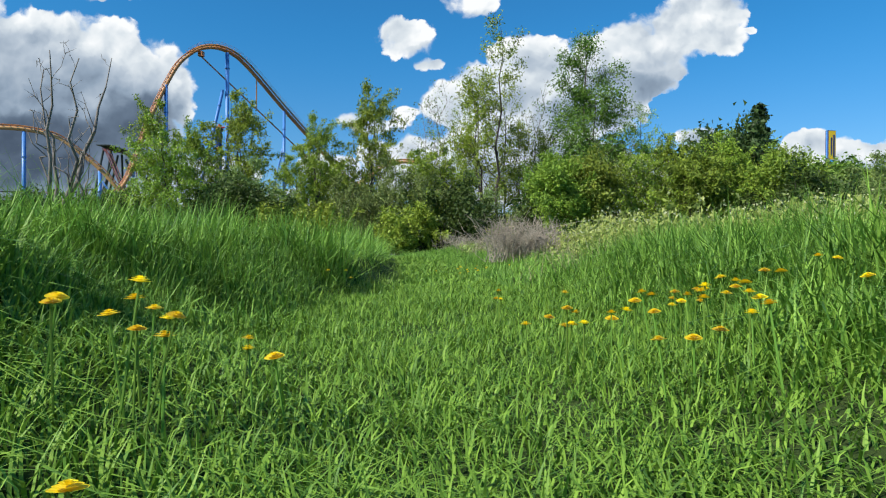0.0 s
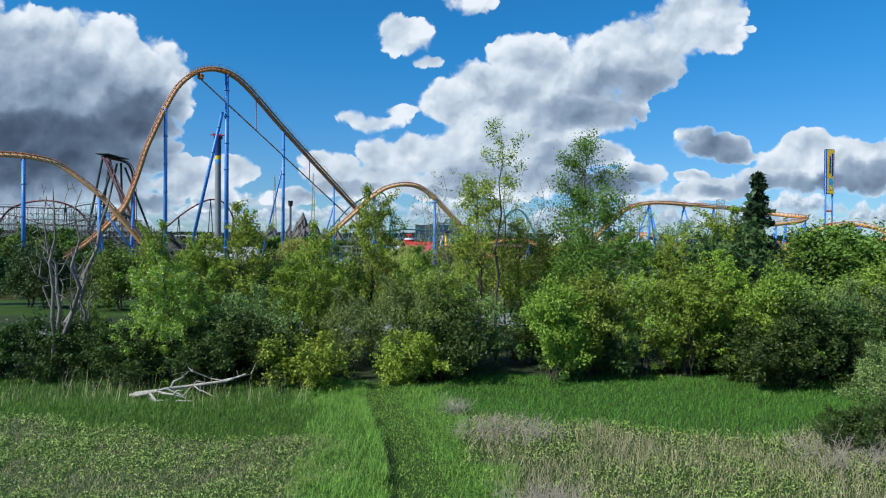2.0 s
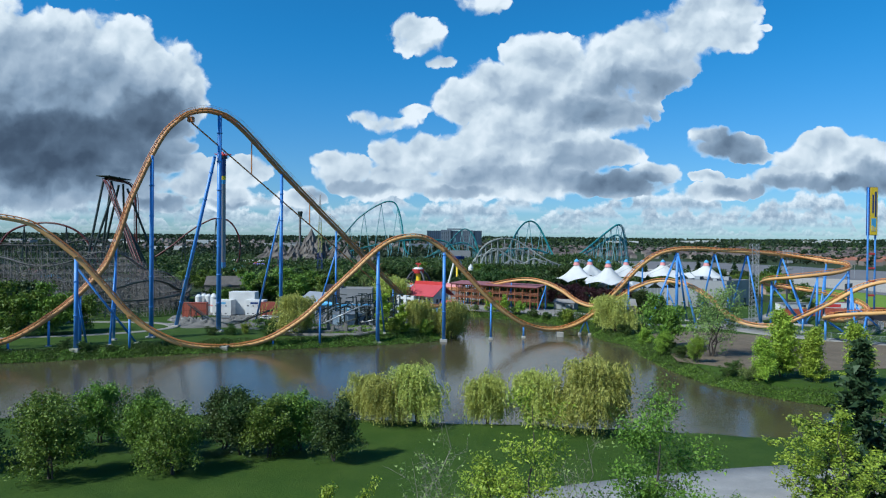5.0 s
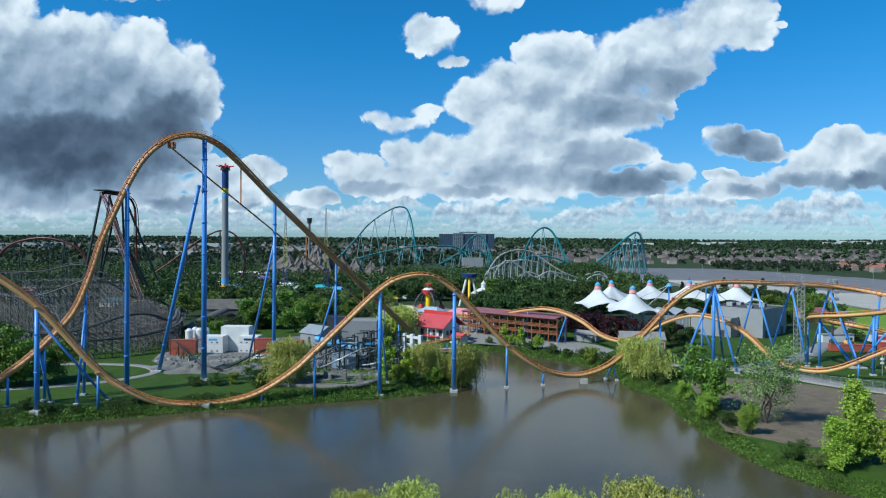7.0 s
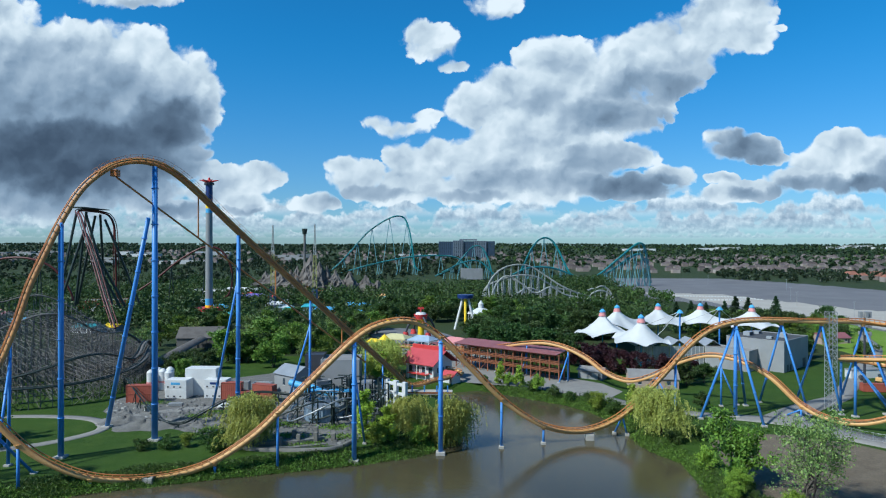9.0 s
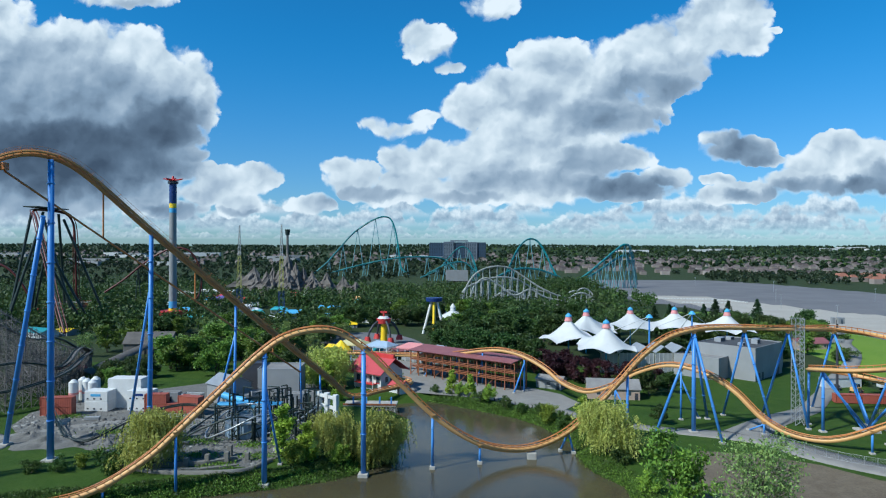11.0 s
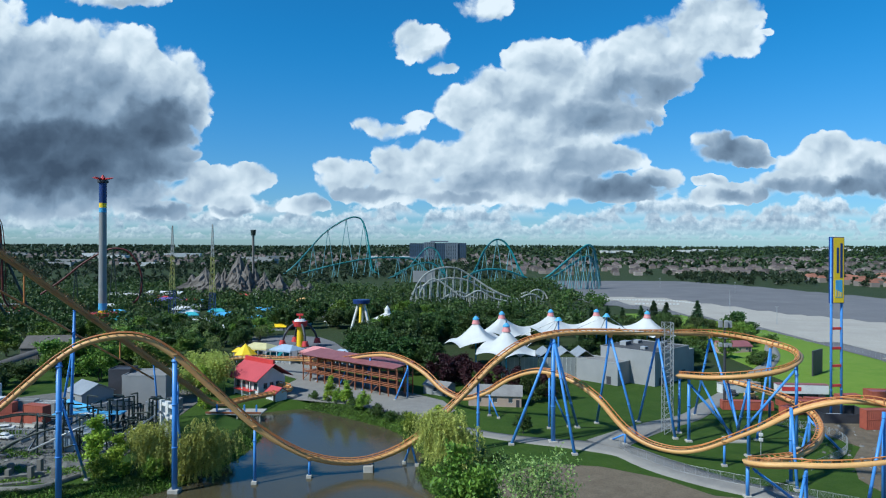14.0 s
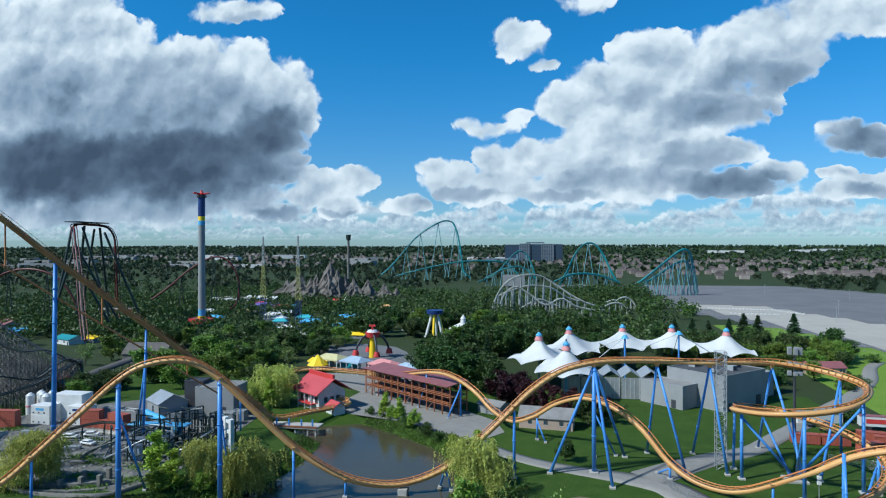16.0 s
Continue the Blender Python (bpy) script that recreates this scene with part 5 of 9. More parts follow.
# swing tower
wt = thing("swing_tower", "tall pale swing ride tower with a red star top", "amusement ride", at=(-170.0, 484.2, 2.0))
for z0, z1, r0, r1, mat, nm in ((-1, 4, 2.7, 2.6, M_NAVY, "base_band"), (4, 6.5, 2.55, 2.55, M_YELLOW, "yellow_band"), (6.5, 11, 2.5, 2.5, M_SKYBLUE, "blue_band"), (11, 69, 2.45, 2.2, M_GREYW, "shaft"), (69, 72, 2.25, 2.25, M_SKYBLUE, "blue_band"), (72, 75, 2.25, 2.25, M_YELLOW, "yellow_band"), (75, 88, 2.3, 2.3, M_NAVY, "navy_head"), (88, 89.5, 3.3, 3.3, M_DARK, "collar")):
    bm = bmesh.new()
    tube(bm, (0, 0, z0), (0, 0, z1), r0, r1, 24)
    part(nm, bm, mat, wt, smooth=False)
for k in range(6):
    a = radians(60 * k + 10)
    bm = bmesh.new()
    tube(bm, (0, 0, 90), (6.2 * math.cos(a), 6.2 * math.sin(a), 91.2), 0.9, 0.25, 6)
    part("star_arm", bm, M_RED, wt)
bm = bmesh.new()
tube(bm, (0, 0, 89.5), (0, 0, 93), 1.6, 0.5, 10)
part("star_hub", bm, M_RED, wt)
rg = bmesh.new()
tube(rg, (0, 0, 1.5), (0, 0, 5), 9, 9.4, 24)
part("seat_ring", rg, M_RED, wt, "red ring of seats lowered round the base")

# lattice masts
M_MASTY = solid("faded_yellow_green_paint", (0.38, 0.36, 0.10), (0.30, 0.30, 0.10), 0.5, big=0.1, small=1, bump=0)
for x, y, h in ((-129, 493, 60), (-95, 473, 60)):
    ms = thing("lattice_mast", "tall yellow and blue tapering lattice mast", "mast", "lattice masts", at=(x, y, 3.0))
    for z0, z1, mat in ((-1, 18, M_NAVY), (18, 40, M_MASTY), (40, h, M_SILVER)):
        it = []
        w = lambda z: 1.8 * (1 - z / (h * 1.15))
        zs = np.linspace(z0, z1, int((z1 - z0) / 3) + 1)
        for za, zb in zip(zs[:-1], zs[1:]):
            for sx, sy in ((-1, -1), (1, -1), (1, 1), (-1, 1)):
                it.append(((sx * w(za), sy * w(za), za), (sx * w(zb), sy * w(zb), zb), 0.16))
                nx, ny = -sy, sx
                it.append(((sx * w(za), sy * w(za), za), (nx * w(zb), ny * w(zb), zb), 0.09))
        part("lattice", bars(it, "lattice", mat), None, ms)
dt = thing("drop_tower", "distant dark drop tower with a wide head", "amusement ride", at=(-229.8, 977, 3.5))
part("shaft", bars([((0, 0, -1), (0, 0, 66), 1.7)], "shaft", M_OLDWOOD, 8), None, dt)
bm = bmesh.new()
tube(bm, (0, 0, 63), (0, 0, 71), 3.0, 4.0, 12)
part("head", bm, M_BLACKST, dt)

# the artificial mountain
def mountain():
    mt = thing("artificial_mountain", "grey artificial rock mountain with jagged spires", "mountain", at=(-144.1, 667, 2.0))
    rng = random.Random(4)
    for x, y, r, h in ((0, 0, 19, 42), (-7, 4, 14, 33), (8, -2, 14, 34), (-3, -5, 12, 29), (-15, 3, 14, 29), (14, 2, 15, 29), (-22, 6, 16, 25), (22, 4, 16, 26), (-35, 8, 19, 30), (35, 8, 17, 24), (-48, 10, 19, 23), (50, 12, 18, 20), (62, 14, 15, 15), (4, -12, 16, 25), (-14, -10, 16, 23), (26, -10, 16, 21), (-28, -6, 15, 24)):
        bm = bmesh.new()
        seg, rows = 18, []
        for k in range(12):
            f = k / 11
            row = []
            for j in range(seg):
                a = 2 * math.pi * j / seg
                rr = r * (1 - f) ** 1.1 * (0.72 + 0.45 * noise.noise((math.cos(a) * 1.6 + x, math.sin(a) * 1.6 + y, f * 3)) + 0.55 * noise.noise((math.cos(a) * 4 + x, math.sin(a) * 4 + y, f * 7))) + 0.15
                row.append(bm.verts.new((x + math.cos(a) * rr * 1.25, y + math.sin(a) * rr * 1.25, -1 + f * h + rng.uniform(-0.6, 0.6) * (0 < k < 11))))
            rows.append(row)
        for p, q in zip(rows[:-1], rows[1:]):
            for j in range(seg):
                bm.faces.new((p[j], p[(j + 1) % seg], q[(j + 1) % seg], q[j]))
        part("spire", bm, M_ROCK, mt)


mountain()


def far_track(name, label, lines, paint, post, r=0.9, every=10, legs=True, spread=0.14, rail=None, ground=2.5):
    """A far coaster: one or two tubes on slanting legs."""
    t = thing(name, label, "roller coaster")
    for pts in lines:
        p = spline(pts, 2.0)
        part("track", sweep(p, ring(r, 6), "track", paint, True), None, t)
        if rail:
            for s in (-rail, rail):
                part("rail", sweep(p, ring(r * 0.45, 5), "rail", paint, True, side=s, lift=r), None, t)
        if legs:
            acc = 0
            for i in range(1, len(p)):
                acc += np.linalg.norm(p[i] - p[i - 1])
                if acc > every and p[i][2] > ground + 4:
                    acc = 0
                    q, h = p[i], p[i][2] - ground
                    s = spread * h + 0.5
                    part("support", bars([((q[0] - s, q[1] - 1, ground - 1), tuple(q), r * 0.5), ((q[0] + s, q[1] + 1, ground - 1), tuple(q), r * 0.5)], "support", post, 6), None, t)
    return t


far_track("giant_coaster", "very tall teal steel roller coaster far off", [
    [(-225, 1115, 5), (-205, 1117, 22), (-184, 1118, 45), (-160, 1120, 72), (-133, 1121, 91), (-118, 1121.5, 98), (-109, 1121.6, 99.6), (-100, 1122, 97), (-93, 1122, 84), (-88, 1122, 62), (-84, 1122, 34), (-80, 1122, 14), (-70, 1122, 6)],
    [(-205, 1100, 4), (-170, 1100, 14), (-130, 1100, 24), (-85, 1100, 32), (-45, 1102, 34), (-10, 1104, 30), (10, 1104, 12)]], M_TEAL, M_TEALS, 1.05, 34, rail=1.6)
far_track("giant_coaster", "teal steel airtime hill far off", [
    [(74, 935, 6), (84, 935, 25), (94, 935, 46), (104, 935, 58), (112, 935, 61), (120, 935, 58), (130, 936, 44), (139, 936, 25), (148, 936, 8)], [(66, 930, 10), (90, 930, 20), (120, 931, 20), (150, 932, 10)]], M_TEAL, M_TEALS, 1.0, 22, rail=1.4)
far_track("giant_coaster", "teal coaster turn on a dense fan of legs", [
    [(140, 800, 6), (160, 802, 18), (180, 805, 34), (196, 808, 47), (206, 810, 53), (212, 814, 50), (216, 818, 40), (219, 820, 24), (222, 822, 6)], [(150, 806, 8), (175, 808, 22), (196, 811, 36), (208, 816, 40), (216, 822, 30)]], M_TEAL, M_TEALS, 0.9, 9, rail=1.3)
far_track("giant_coaster", "teal coaster hump in front of the hotel", [
    [(-40, 980, 6), (-15, 980, 18), (0, 980, 34), (12, 980, 47), (20, 980, 50), (28, 980, 46), (36, 981, 30), (42, 981, 8)], [(-30, 975, 12), (0, 975, 26), (22, 976, 28), (44, 977, 10)]], M_TEAL, M_TEALS, 0.8, 14, rail=1.2)
far_track("silver_coaster", "pale grey steel coaster with winding track on many posts", [
    [(20, 596, 6), (24, 596, 18), (32, 597, 28), (45, 599, 33), (58, 600, 32), (70, 600, 25), (82, 599, 17), (94, 598, 11), (108, 598, 7)],
    [(26, 588, 8), (30, 588, 18), (38, 588, 24), (50, 588, 18), (62, 588, 10), (74, 588, 15), (86, 588, 9), (100, 588, 6)],
    [(18, 606, 5), (22, 606, 14), (34, 607, 20), (50, 608, 24), (66, 608, 22), (80, 608, 14), (96, 608, 10)],
    [(40, 592, 5), (48, 592, 10), (56, 592, 14), (66, 593, 11), (76, 593, 6)],
    [(104, 586, 5), (108, 586, 10), (115, 586, 12.5), (122, 586, 10), (126, 586, 5)]], M_SILVER, M_SILVER, 0.55, 4.2, spread=0.03, rail=0.9)
far_track("silver_coaster", "small looping pale track behind the trees", [[(118, 640, 5), (121, 640, 10), (127, 640, 13), (133, 640, 10), (136, 640, 5)], [(106, 632, 5), (112, 632, 9), (118, 632, 11), (124, 632, 6)]], M_SILVER, M_SILVER, 0.55, 4, spread=0.03, rail=0.9)
far_track("inverted_coaster", "dark red looping coaster track among trees", [
    [(-250, 545, 14), (-236, 547, 24), (-222, 549, 36), (-210, 551, 44), (-200, 552.5, 48), (-190, 554, 46), (-183, 556, 36), (-181, 558, 22), (-185, 560, 10), (-192, 562, 5)],
    [(-330, 470, 20), (-318, 468, 34), (-300, 466, 40), (-282, 466, 40), (-268, 468, 34), (-258, 470, 20), (-255, 472, 8)]], M_DARKRED, M_BLACKST, 0.75, 30, spread=0.05)

# the dive coaster's tower
dv = thing("dive_coaster", "black and dark red dive coaster with a lattice lift tower", "roller coaster")
top_p = [(-180, 385.7, 5), (-193, 399, 20), (-207, 414, 37), (-221, 428, 54), (-231, 438.5, 66), (-236, 444, 69.5), (-238, 451, 70.8), (-238, 460, 70.8), (-236, 468, 70.5), (-233.5, 473, 69), (-232, 476.5, 64), (-231.5, 478, 52), (-232, 480, 30), (-232, 482, 15), (-229, 488, 7), (-216, 498, 7)]
p = spline(top_p, 1.5)
part("track", sweep(p, ring(0.7, 6), "track", M_DARKRED, True), None, dv)
for s in (-1.6, 1.6):
    part("rail", sweep(p, ring(0.3, 5), "rail", M_DARKRED, True, side=s, lift=0.6), None, dv)
it = []
for i in range(2, 48, 2):
    a, b = p[i], p[min(i + 2, len(p) - 1)]
    for s in (-2.2, 2.2):
        it += [(a + (s * 0.6, -s * 0.6, 1.5), b + (s * 0.6, -s * 0.6, 1.5), 0.16), (a + (s * 0.6, -s * 0.6, 0), a + (s * 0.6, -s * 0.6, 2.2), 0.14), (a + (s * 0.6, -s * 0.6, 0), b + (-s * 0.6, s * 0.6, 0), 0.16)]
tagged(part("lift_lattice", bars(it, "lift_lattice", M_BLACKST), None, dv), kind="stuff")
for a, b in (((-246, 436, 2), (-237, 444, 69)), ((-222, 462, 2), (-236, 452, 69)), ((-258, 476, 2), (-237, 464, 68)), ((-216, 486, 2), (-234, 470, 66)), ((-206, 452, 2), (-224, 432, 56)), ((-200, 436, 2), (-212, 420, 42)), ((-240, 426, 2), (-226, 434, 58)), ((-250, 462, 2), (-238, 456, 70)), ((-244, 488, 2), (-236, 468, 69))):
    part("support", bars([(a, b, 0.8)], "support", M_BLACKST, 8), None, dv)
part("platform", bm_box(-241, 442, 72, -232, 472, 72.6), M_BLACKST, dv)

# ---- the old timber coaster ----
CREST = [(-226, 262, 23), (-208, 270, 25), (-192, 279, 26), (-180, 287, 26), (-172.4, 292.3, 26.5), (-167.9, 295.2, 28), (-160.9, 299.7, 28.6), (-155.3, 303.2, 25.5), (-148.7, 307.5, 19.6), (-140.2, 312.9, 12.2), (-133.1, 317.4, 8.0), (-128, 321, 6.5)]


def timber_coaster():
    wc = thing("timber_coaster", "old grey timber roller coaster on a dense trestle", "roller coaster")
    outer = spline([(-205, 246, 7), (-180, 236, 7), (-150, 231, 7), (-126, 235, 6.5), (-111, 247, 6.5), (-107.5, 262, 7), (-110, 278, 7.5), (-116, 294, 8), (-121, 306, 8), (-126, 317, 7)], 1.0)
    inner = spline(CREST, 1.0)
    n, rows = 64, 9
    o = outer[np.linspace(0, len(outer) - 1, n).astype(int)]
    i = inner[np.linspace(0, len(inner) - 1, n).astype(int)]
    rng = np.random.default_rng(6)
    bits = []
    tops = []
    for k in range(rows):
        f = k / (rows - 1)
        q = o + (i - o) * f
        q[:, 2] = o[:, 2] + (i[:, 2] - o[:, 2]) * f ** 0.8 + 2.2 * np.sin(np.arange(n) * 0.33 + k * 1.7) * (0 < k < rows - 1)
        q[:, 2] = np.maximum(q[:, 2], 4)
        tops.append(q)
    for k, q in enumerate(tops):
        for j in range(n):
            x, y, z = q[j]
            bits.append(((x, y, -0.2), (x, y, z), 0.11))
            if j + 1 < n:
                x2, y2, z2 = q[j + 1]
                hz = 2.6
                while hz < min(z, z2):
                    bits.append(((x, y, hz), (x2, y2, hz), 0.08))
                    if rng.uniform() < 0.8:
                        bits.append(((x, y, hz - 2.6), (x2, y2, hz), 0.07))
                    hz += 2.6
            if k + 1 < rows:
                x2, y2, z2 = tops[k + 1][j]
                hz = 2.6
                while hz < min(z, z2) + 0.5:
                    bits.append(((x, y, hz), (x2, y2, hz), 0.07))
                    if rng.uniform() < 0.45:
                        bits.append(((x, y, max(0, hz - 2.6)), (x2, y2, hz), 0.07))
                    hz += 2.6
    tagged(part("trestle", bars(bits, "trestle", M_OLDWOOD), None, wc), kind="stuff")
    for k in (0, 1, 5, 8):
        q = spline([tuple(v) for v in tops[k][::3]], 1.5)
        for s in (-0.75, 0.75):
            part("rail", sweep(q, [(-0.16, -0.2), (-0.16, 0.2), (0.16, 0.2), (0.16, -0.2)], "rail", M_BLACKST if k < 2 else M_OLDWOOD, side=s, lift=0.3), None, wc)
        part("walk_plank", sweep(q, [(-0.7, -0.06), (-0.7, 0.06), (0.7, 0.06), (0.7, -0.06)], "walk_plank", M_OLDWOOD, side=0, lift=0.1), None, wc)
        part("handrail", sweep(q, ring(0.07, 4), "handrail", M_OLDWOOD, side=1.5, lift=1.2), None, wc)
        for j in range(0, len(q), 5):
            part("handrail_post", bars([((q[j][0], q[j][1], q[j][2]), (q[j][0] + 1.0, q[j][1] - 1.1, q[j][2] + 1.2), 0.06)], "handrail_post", M_OLDWOOD), None, wc)


timber_coaster()
lr = thing("queue_roof", "long low grey shingled roof rising to a hipped shelter", "shelter", at=(0, 0, 0))
q = np.array([(-113, 290, 3.6), (-115, 310, 4.2), (-117, 330, 4.8), (-119, 350, 5.2)], float)
part("roof", sweep(q, [(-3.2, 0), (0, 1.3), (3.2, 0), (3.2, -0.2), (0, 1.1), (-3.2, -0.2)], "roof", M_OLDROOF), None, lr)
for v in spline(q, 5.0):
    for s in (-2.6, 2.6):
        part("post", bars([((v[0] + s, v[1] - s * 0.3, 0), (v[0] + s, v[1] - s * 0.3, v[2]), 0.14)], "post", M_OLDWOOD), None, lr)
house("queue_shelter", "grey timber shelter with a broad hipped roof", "shelter", (-122, 358, 0.6), 10, 20, 14, 4.6, 9.0, M_OLDWOOD, M_OLDROOF, 0, False)
house("queue_shelter", "small grey roofed shelter on the slope", "shelter", (-124, 300, 0.6), 60, 9, 5, 3, 4.6, M_OLDWOOD, M_MAROON, 0, False)

# ---- work yard ----
for x, y, z, w in ((-86.0, 254, 0.65, 7.0), (-74.0, 255, 0.65, 7.0)):
    for k in range(2):
        u = thing("plant_unit", "white box-shaped mobile chiller unit", "machine", "white plant units", at=(x, y, z + 2.9 * k), turn=-3)
        part("case", bm_box(-w / 2, -2.2, 0, w / 2, 2.2, 2.88, 0.06), M_WHITE, u)
        if k == 1:
            part("marking", bm_box(-1.6, -2.26, 1.4, 1.4, -2.2, 2.1, 0.01), M_SKYBLUE if x < -80 else M_NAVY, u, "coloured bar in place of a logo")
        for j in range(3):
            part("vent", bm_box(-w / 2 + 0.7 + 2.0 * j, -2.25, 0.5, -w / 2 + 1.3 + 2.0 * j, -2.2, 0.9, 0.01), M_DARK, u)
u = thing("plant_unit", "white box-shaped mobile chiller unit", "machine", "white plant units", at=(-80, 258.5, 0.65))
part("case", bm_box(-5, -2.5, 0, 5, 2.5, 8.6, 0.08), M_WHITE, u)
for k, (x, y) in enumerate(((-99, 262), (-96, 264), (-93, 262), (-95, 267), (-98.5, 266))):
    tk = thing("storage_tank", "white round-topped storage tank", "tank", "storage tanks", at=(x, y, 0.65))
    bm = bmesh.new()
    tube(bm, (0, 0, 0), (0, 0, 6.2), 1.35, seg=18)
    tube(bm, (0, 0, 6.2), (0, 0, 7.0), 1.35, 0.5, 18)
    part("shell", bm, M_WHITE, tk, smooth=False)
    bm = bmesh.new()
    tube(bm, (0, 0, 2.5), (0, 0, 3.1), 1.4, seg=18)
    part("band", bm, M_PINK, tk)
for x, y, z, a, l in ((-94.5, 247.5, 0.65, 4, 8.5), (-94.5, 247.5, 3.25, 4, 8.5), (-68.5, 252.5, 0.65, 2, 6.1), (-68.5, 252.5, 3.25, 2, 6.1), (-57.5, 250, 0.65, -18, 7.0), (-57.5, 250, 3.25, -18, 7.0), (-62.5, 252, 0.65, -8, 6.1)):
    container((x, y, z), a, l)
house("yard_shed", "grey shed with a pale pitched metal roof", "shed", (-52.5, 266.5, 0.65), -36, 10, 9, 5.5, 8.0, M_GREYW, M_GALV, 1)
block("ride_building", "grey panelled ride building with a flat roof", "building", (-38.5, 275.5, 0.65), 4, 13, 11, 9.0, M_GREYW, M_GREYROOF, ((3, 2, 3),))
block("ride_building", "tall dark grey screen building", "building", (-48.0, 277, 0.65), 4, 6.5, 6, 10.0, M_DARK, M_DARK)
bs = thing("water_basin", "round pale blue-grey steel basin with a white railing", "basin", at=(-35.0, 232.0, 0.62))
bm = bmesh.new()
tube(bm, (0, 0, -0.3), (0, 0, 3.6), 5.4, seg=40)
part("shell", bm, M_BASIN, bs)
bm = bmesh.new()
tube(bm, (0, 0, 3.55), (0, 0, 3.85), 5.6, seg=40)
part("rim", bm, M_GALV, bs)
for k in range(20):
    a = 2 * math.pi * k / 20
    c, s_ = math.cos(a), math.sin(a)
    part("rib", bm_box(-0.1, 5.38, 0, 0.1, 5.52, 3.55, m=Matrix.Rotation(a, 4, "Z")), M_BASIN, bs)
    part("railing_post", bars([((5.4 * c, 5.4 * s_, 3.8), (5.4 * c, 5.4 * s_, 5.0), 0.05)], "railing_post", M_WHITE), None, bs)
part("railing", bars([((5.4 * math.cos(a), 5.4 * math.sin(a), z), (5.4 * math.cos(a + 0.32), 5.4 * math.sin(a + 0.32), z), 0.05) for z in (4.4, 5.0) for a in [0.314 * k for k in range(20)]], "railing", M_WHITE), None, bs)
lp = thing("loading_platform", "white steel loading platform under a pale blue canopy", "platform", at=(-36.0, 239.5, 0.62), turn=4)
part("canopy", bm_box(-9.5, -1.6, 5.6, 7.5, 1.8, 5.95, 0.08), M_SKYBLUE, lp, "long pale blue metal canopy")
part("deck", bm_box(-3.5, -1.6, 3.3, 3.6, 1.6, 3.5, 0.03), M_GALV, lp)
for x in (-3.4, -1.1, 1.2, 3.5):
    for y in (-1.5, 1.5):
        part("post", bm_box(x - 0.16, y - 0.16, 0, x + 0.16, y + 0.16, 5.6), M_WHITE, lp)
    part("cross_brace", bars([((x, -1.5, 0.3), (x, 1.5, 3.2), 0.09), ((x, 1.5, 0.3), (x, -1.5, 3.2), 0.09)], "cross_brace", M_WHITE), None, lp)
for y in (-1.55, 1.55):
    for z in (1.6, 3.2, 4.4):
        part("rail", bm_box(-3.5, y - 0.08, z, 3.6, y + 0.08, z + 0.16), M_WHITE, lp)
for k in range(9):
    ps = thing("fence_panel", "grey slatted yard fence panel", "fence", "yard fence", at=(-58 + 5.2 * k, 238.5 - 0.4 * k, 0.65), turn=-4)
    part("rail", bm_box(0, -0.05, 1.7, 5.1, 0.05, 1.95), M_GALV, ps)
    part("rail", bm_box(0, -0.05, 0.3, 5.1, 0.05, 0.5), M_GALV, ps)
    for j in range(6):
        part("post", bm_box(0.9 * j, -0.07, 0, 0.9 * j + 0.12, 0.07, 2.1), M_GALV, ps)
sc = thing("suspended_coaster", "black steel coaster supports and pale track in a tangle", "roller coaster")
rng = np.random.default_rng(8)
for k in range(5):
    x0, y0 = -40 + 4.5 * k, 226 + 3.0 * k
    pts = [(x0 + 9 * math.cos(t * 0.9 + k), y0 + 7 * math.sin(t * 0.9 + k), 4.5 + 3.2 * math.sin(t * 1.3 + k)) for t in range(8)]
    part("track", sweep(spline(pts, 0.8), ring(0.22, 5), "track", M_GALV if k % 2 else M_BLACKST, True), None, sc)
for k in range(64):
    x, y = -42 + rng.uniform(0, 26), 224 + rng.uniform(0, 26)
    h = rng.uniform(5, 11)
    part("post", bars([((x, y, 0.3), (x, y, h), 0.22), ((x, y, h), (x + rng.uniform(-4, 4), y + rng.uniform(-2, 2), h - 0.3), 0.18), ((x, y, h * 0.5), (x + rng.uniform(-3, 3), y, 0.3), 0.14)], "post", M_BLACKST, 5), None, sc)
sl = thing("water_slide", "pale blue tubular slide between grey roofs", "slide")
part("tube", sweep(spline([(-50, 252, 6), (-46, 250, 5.5), (-42, 248, 5.2), (-38, 246, 4.2), (-34, 245, 3.6)], 1.0), ring(1.0, 10), "tube", M_SKYBLUE, True), None, sl)
gt = thing("gate_frame", "white concrete gate frame of upright slabs and beams", "gate", at=(-15.5, 236.5, 0.6), turn=-40)
for x in (-3.6, 0, 3.6):
    part("upright", bm_box(x - 0.7, -0.5, -0.5, x + 0.7, 0.5, 9.6, 0.06), M_WHITE, gt)
for z in (2.6, 5.6, 8.2):
    part("beam", bm_box(-2.9, -0.35, z, -0.7, 0.35, z + 0.8, 0.05), M_WHITE, gt)
    part("beam", bm_box(0.7, -0.35, z, 2.9, 0.35, z + 0.8, 0.05), M_WHITE, gt)
for k, (x, y) in enumerate(((-40, 207), (-36, 208.5), (-32, 209.5), (-28, 211), (-38, 212), (-33, 214), (-45, 212))):
    pl = thing("concrete_pier", "stub of a weathered concrete pier", "pier", "concrete piers", at=(x, y, 0.6))
    part("pier", bm_box(-0.5, -0.5, -0.5, 0.5, 0.5, 1.9 + 0.3 * (k % 3), 0.08), M_OLDCONC, pl)
rw = thing("retaining_wall", "low curved grey retaining wall", "wall", at=(0, 0, 0))
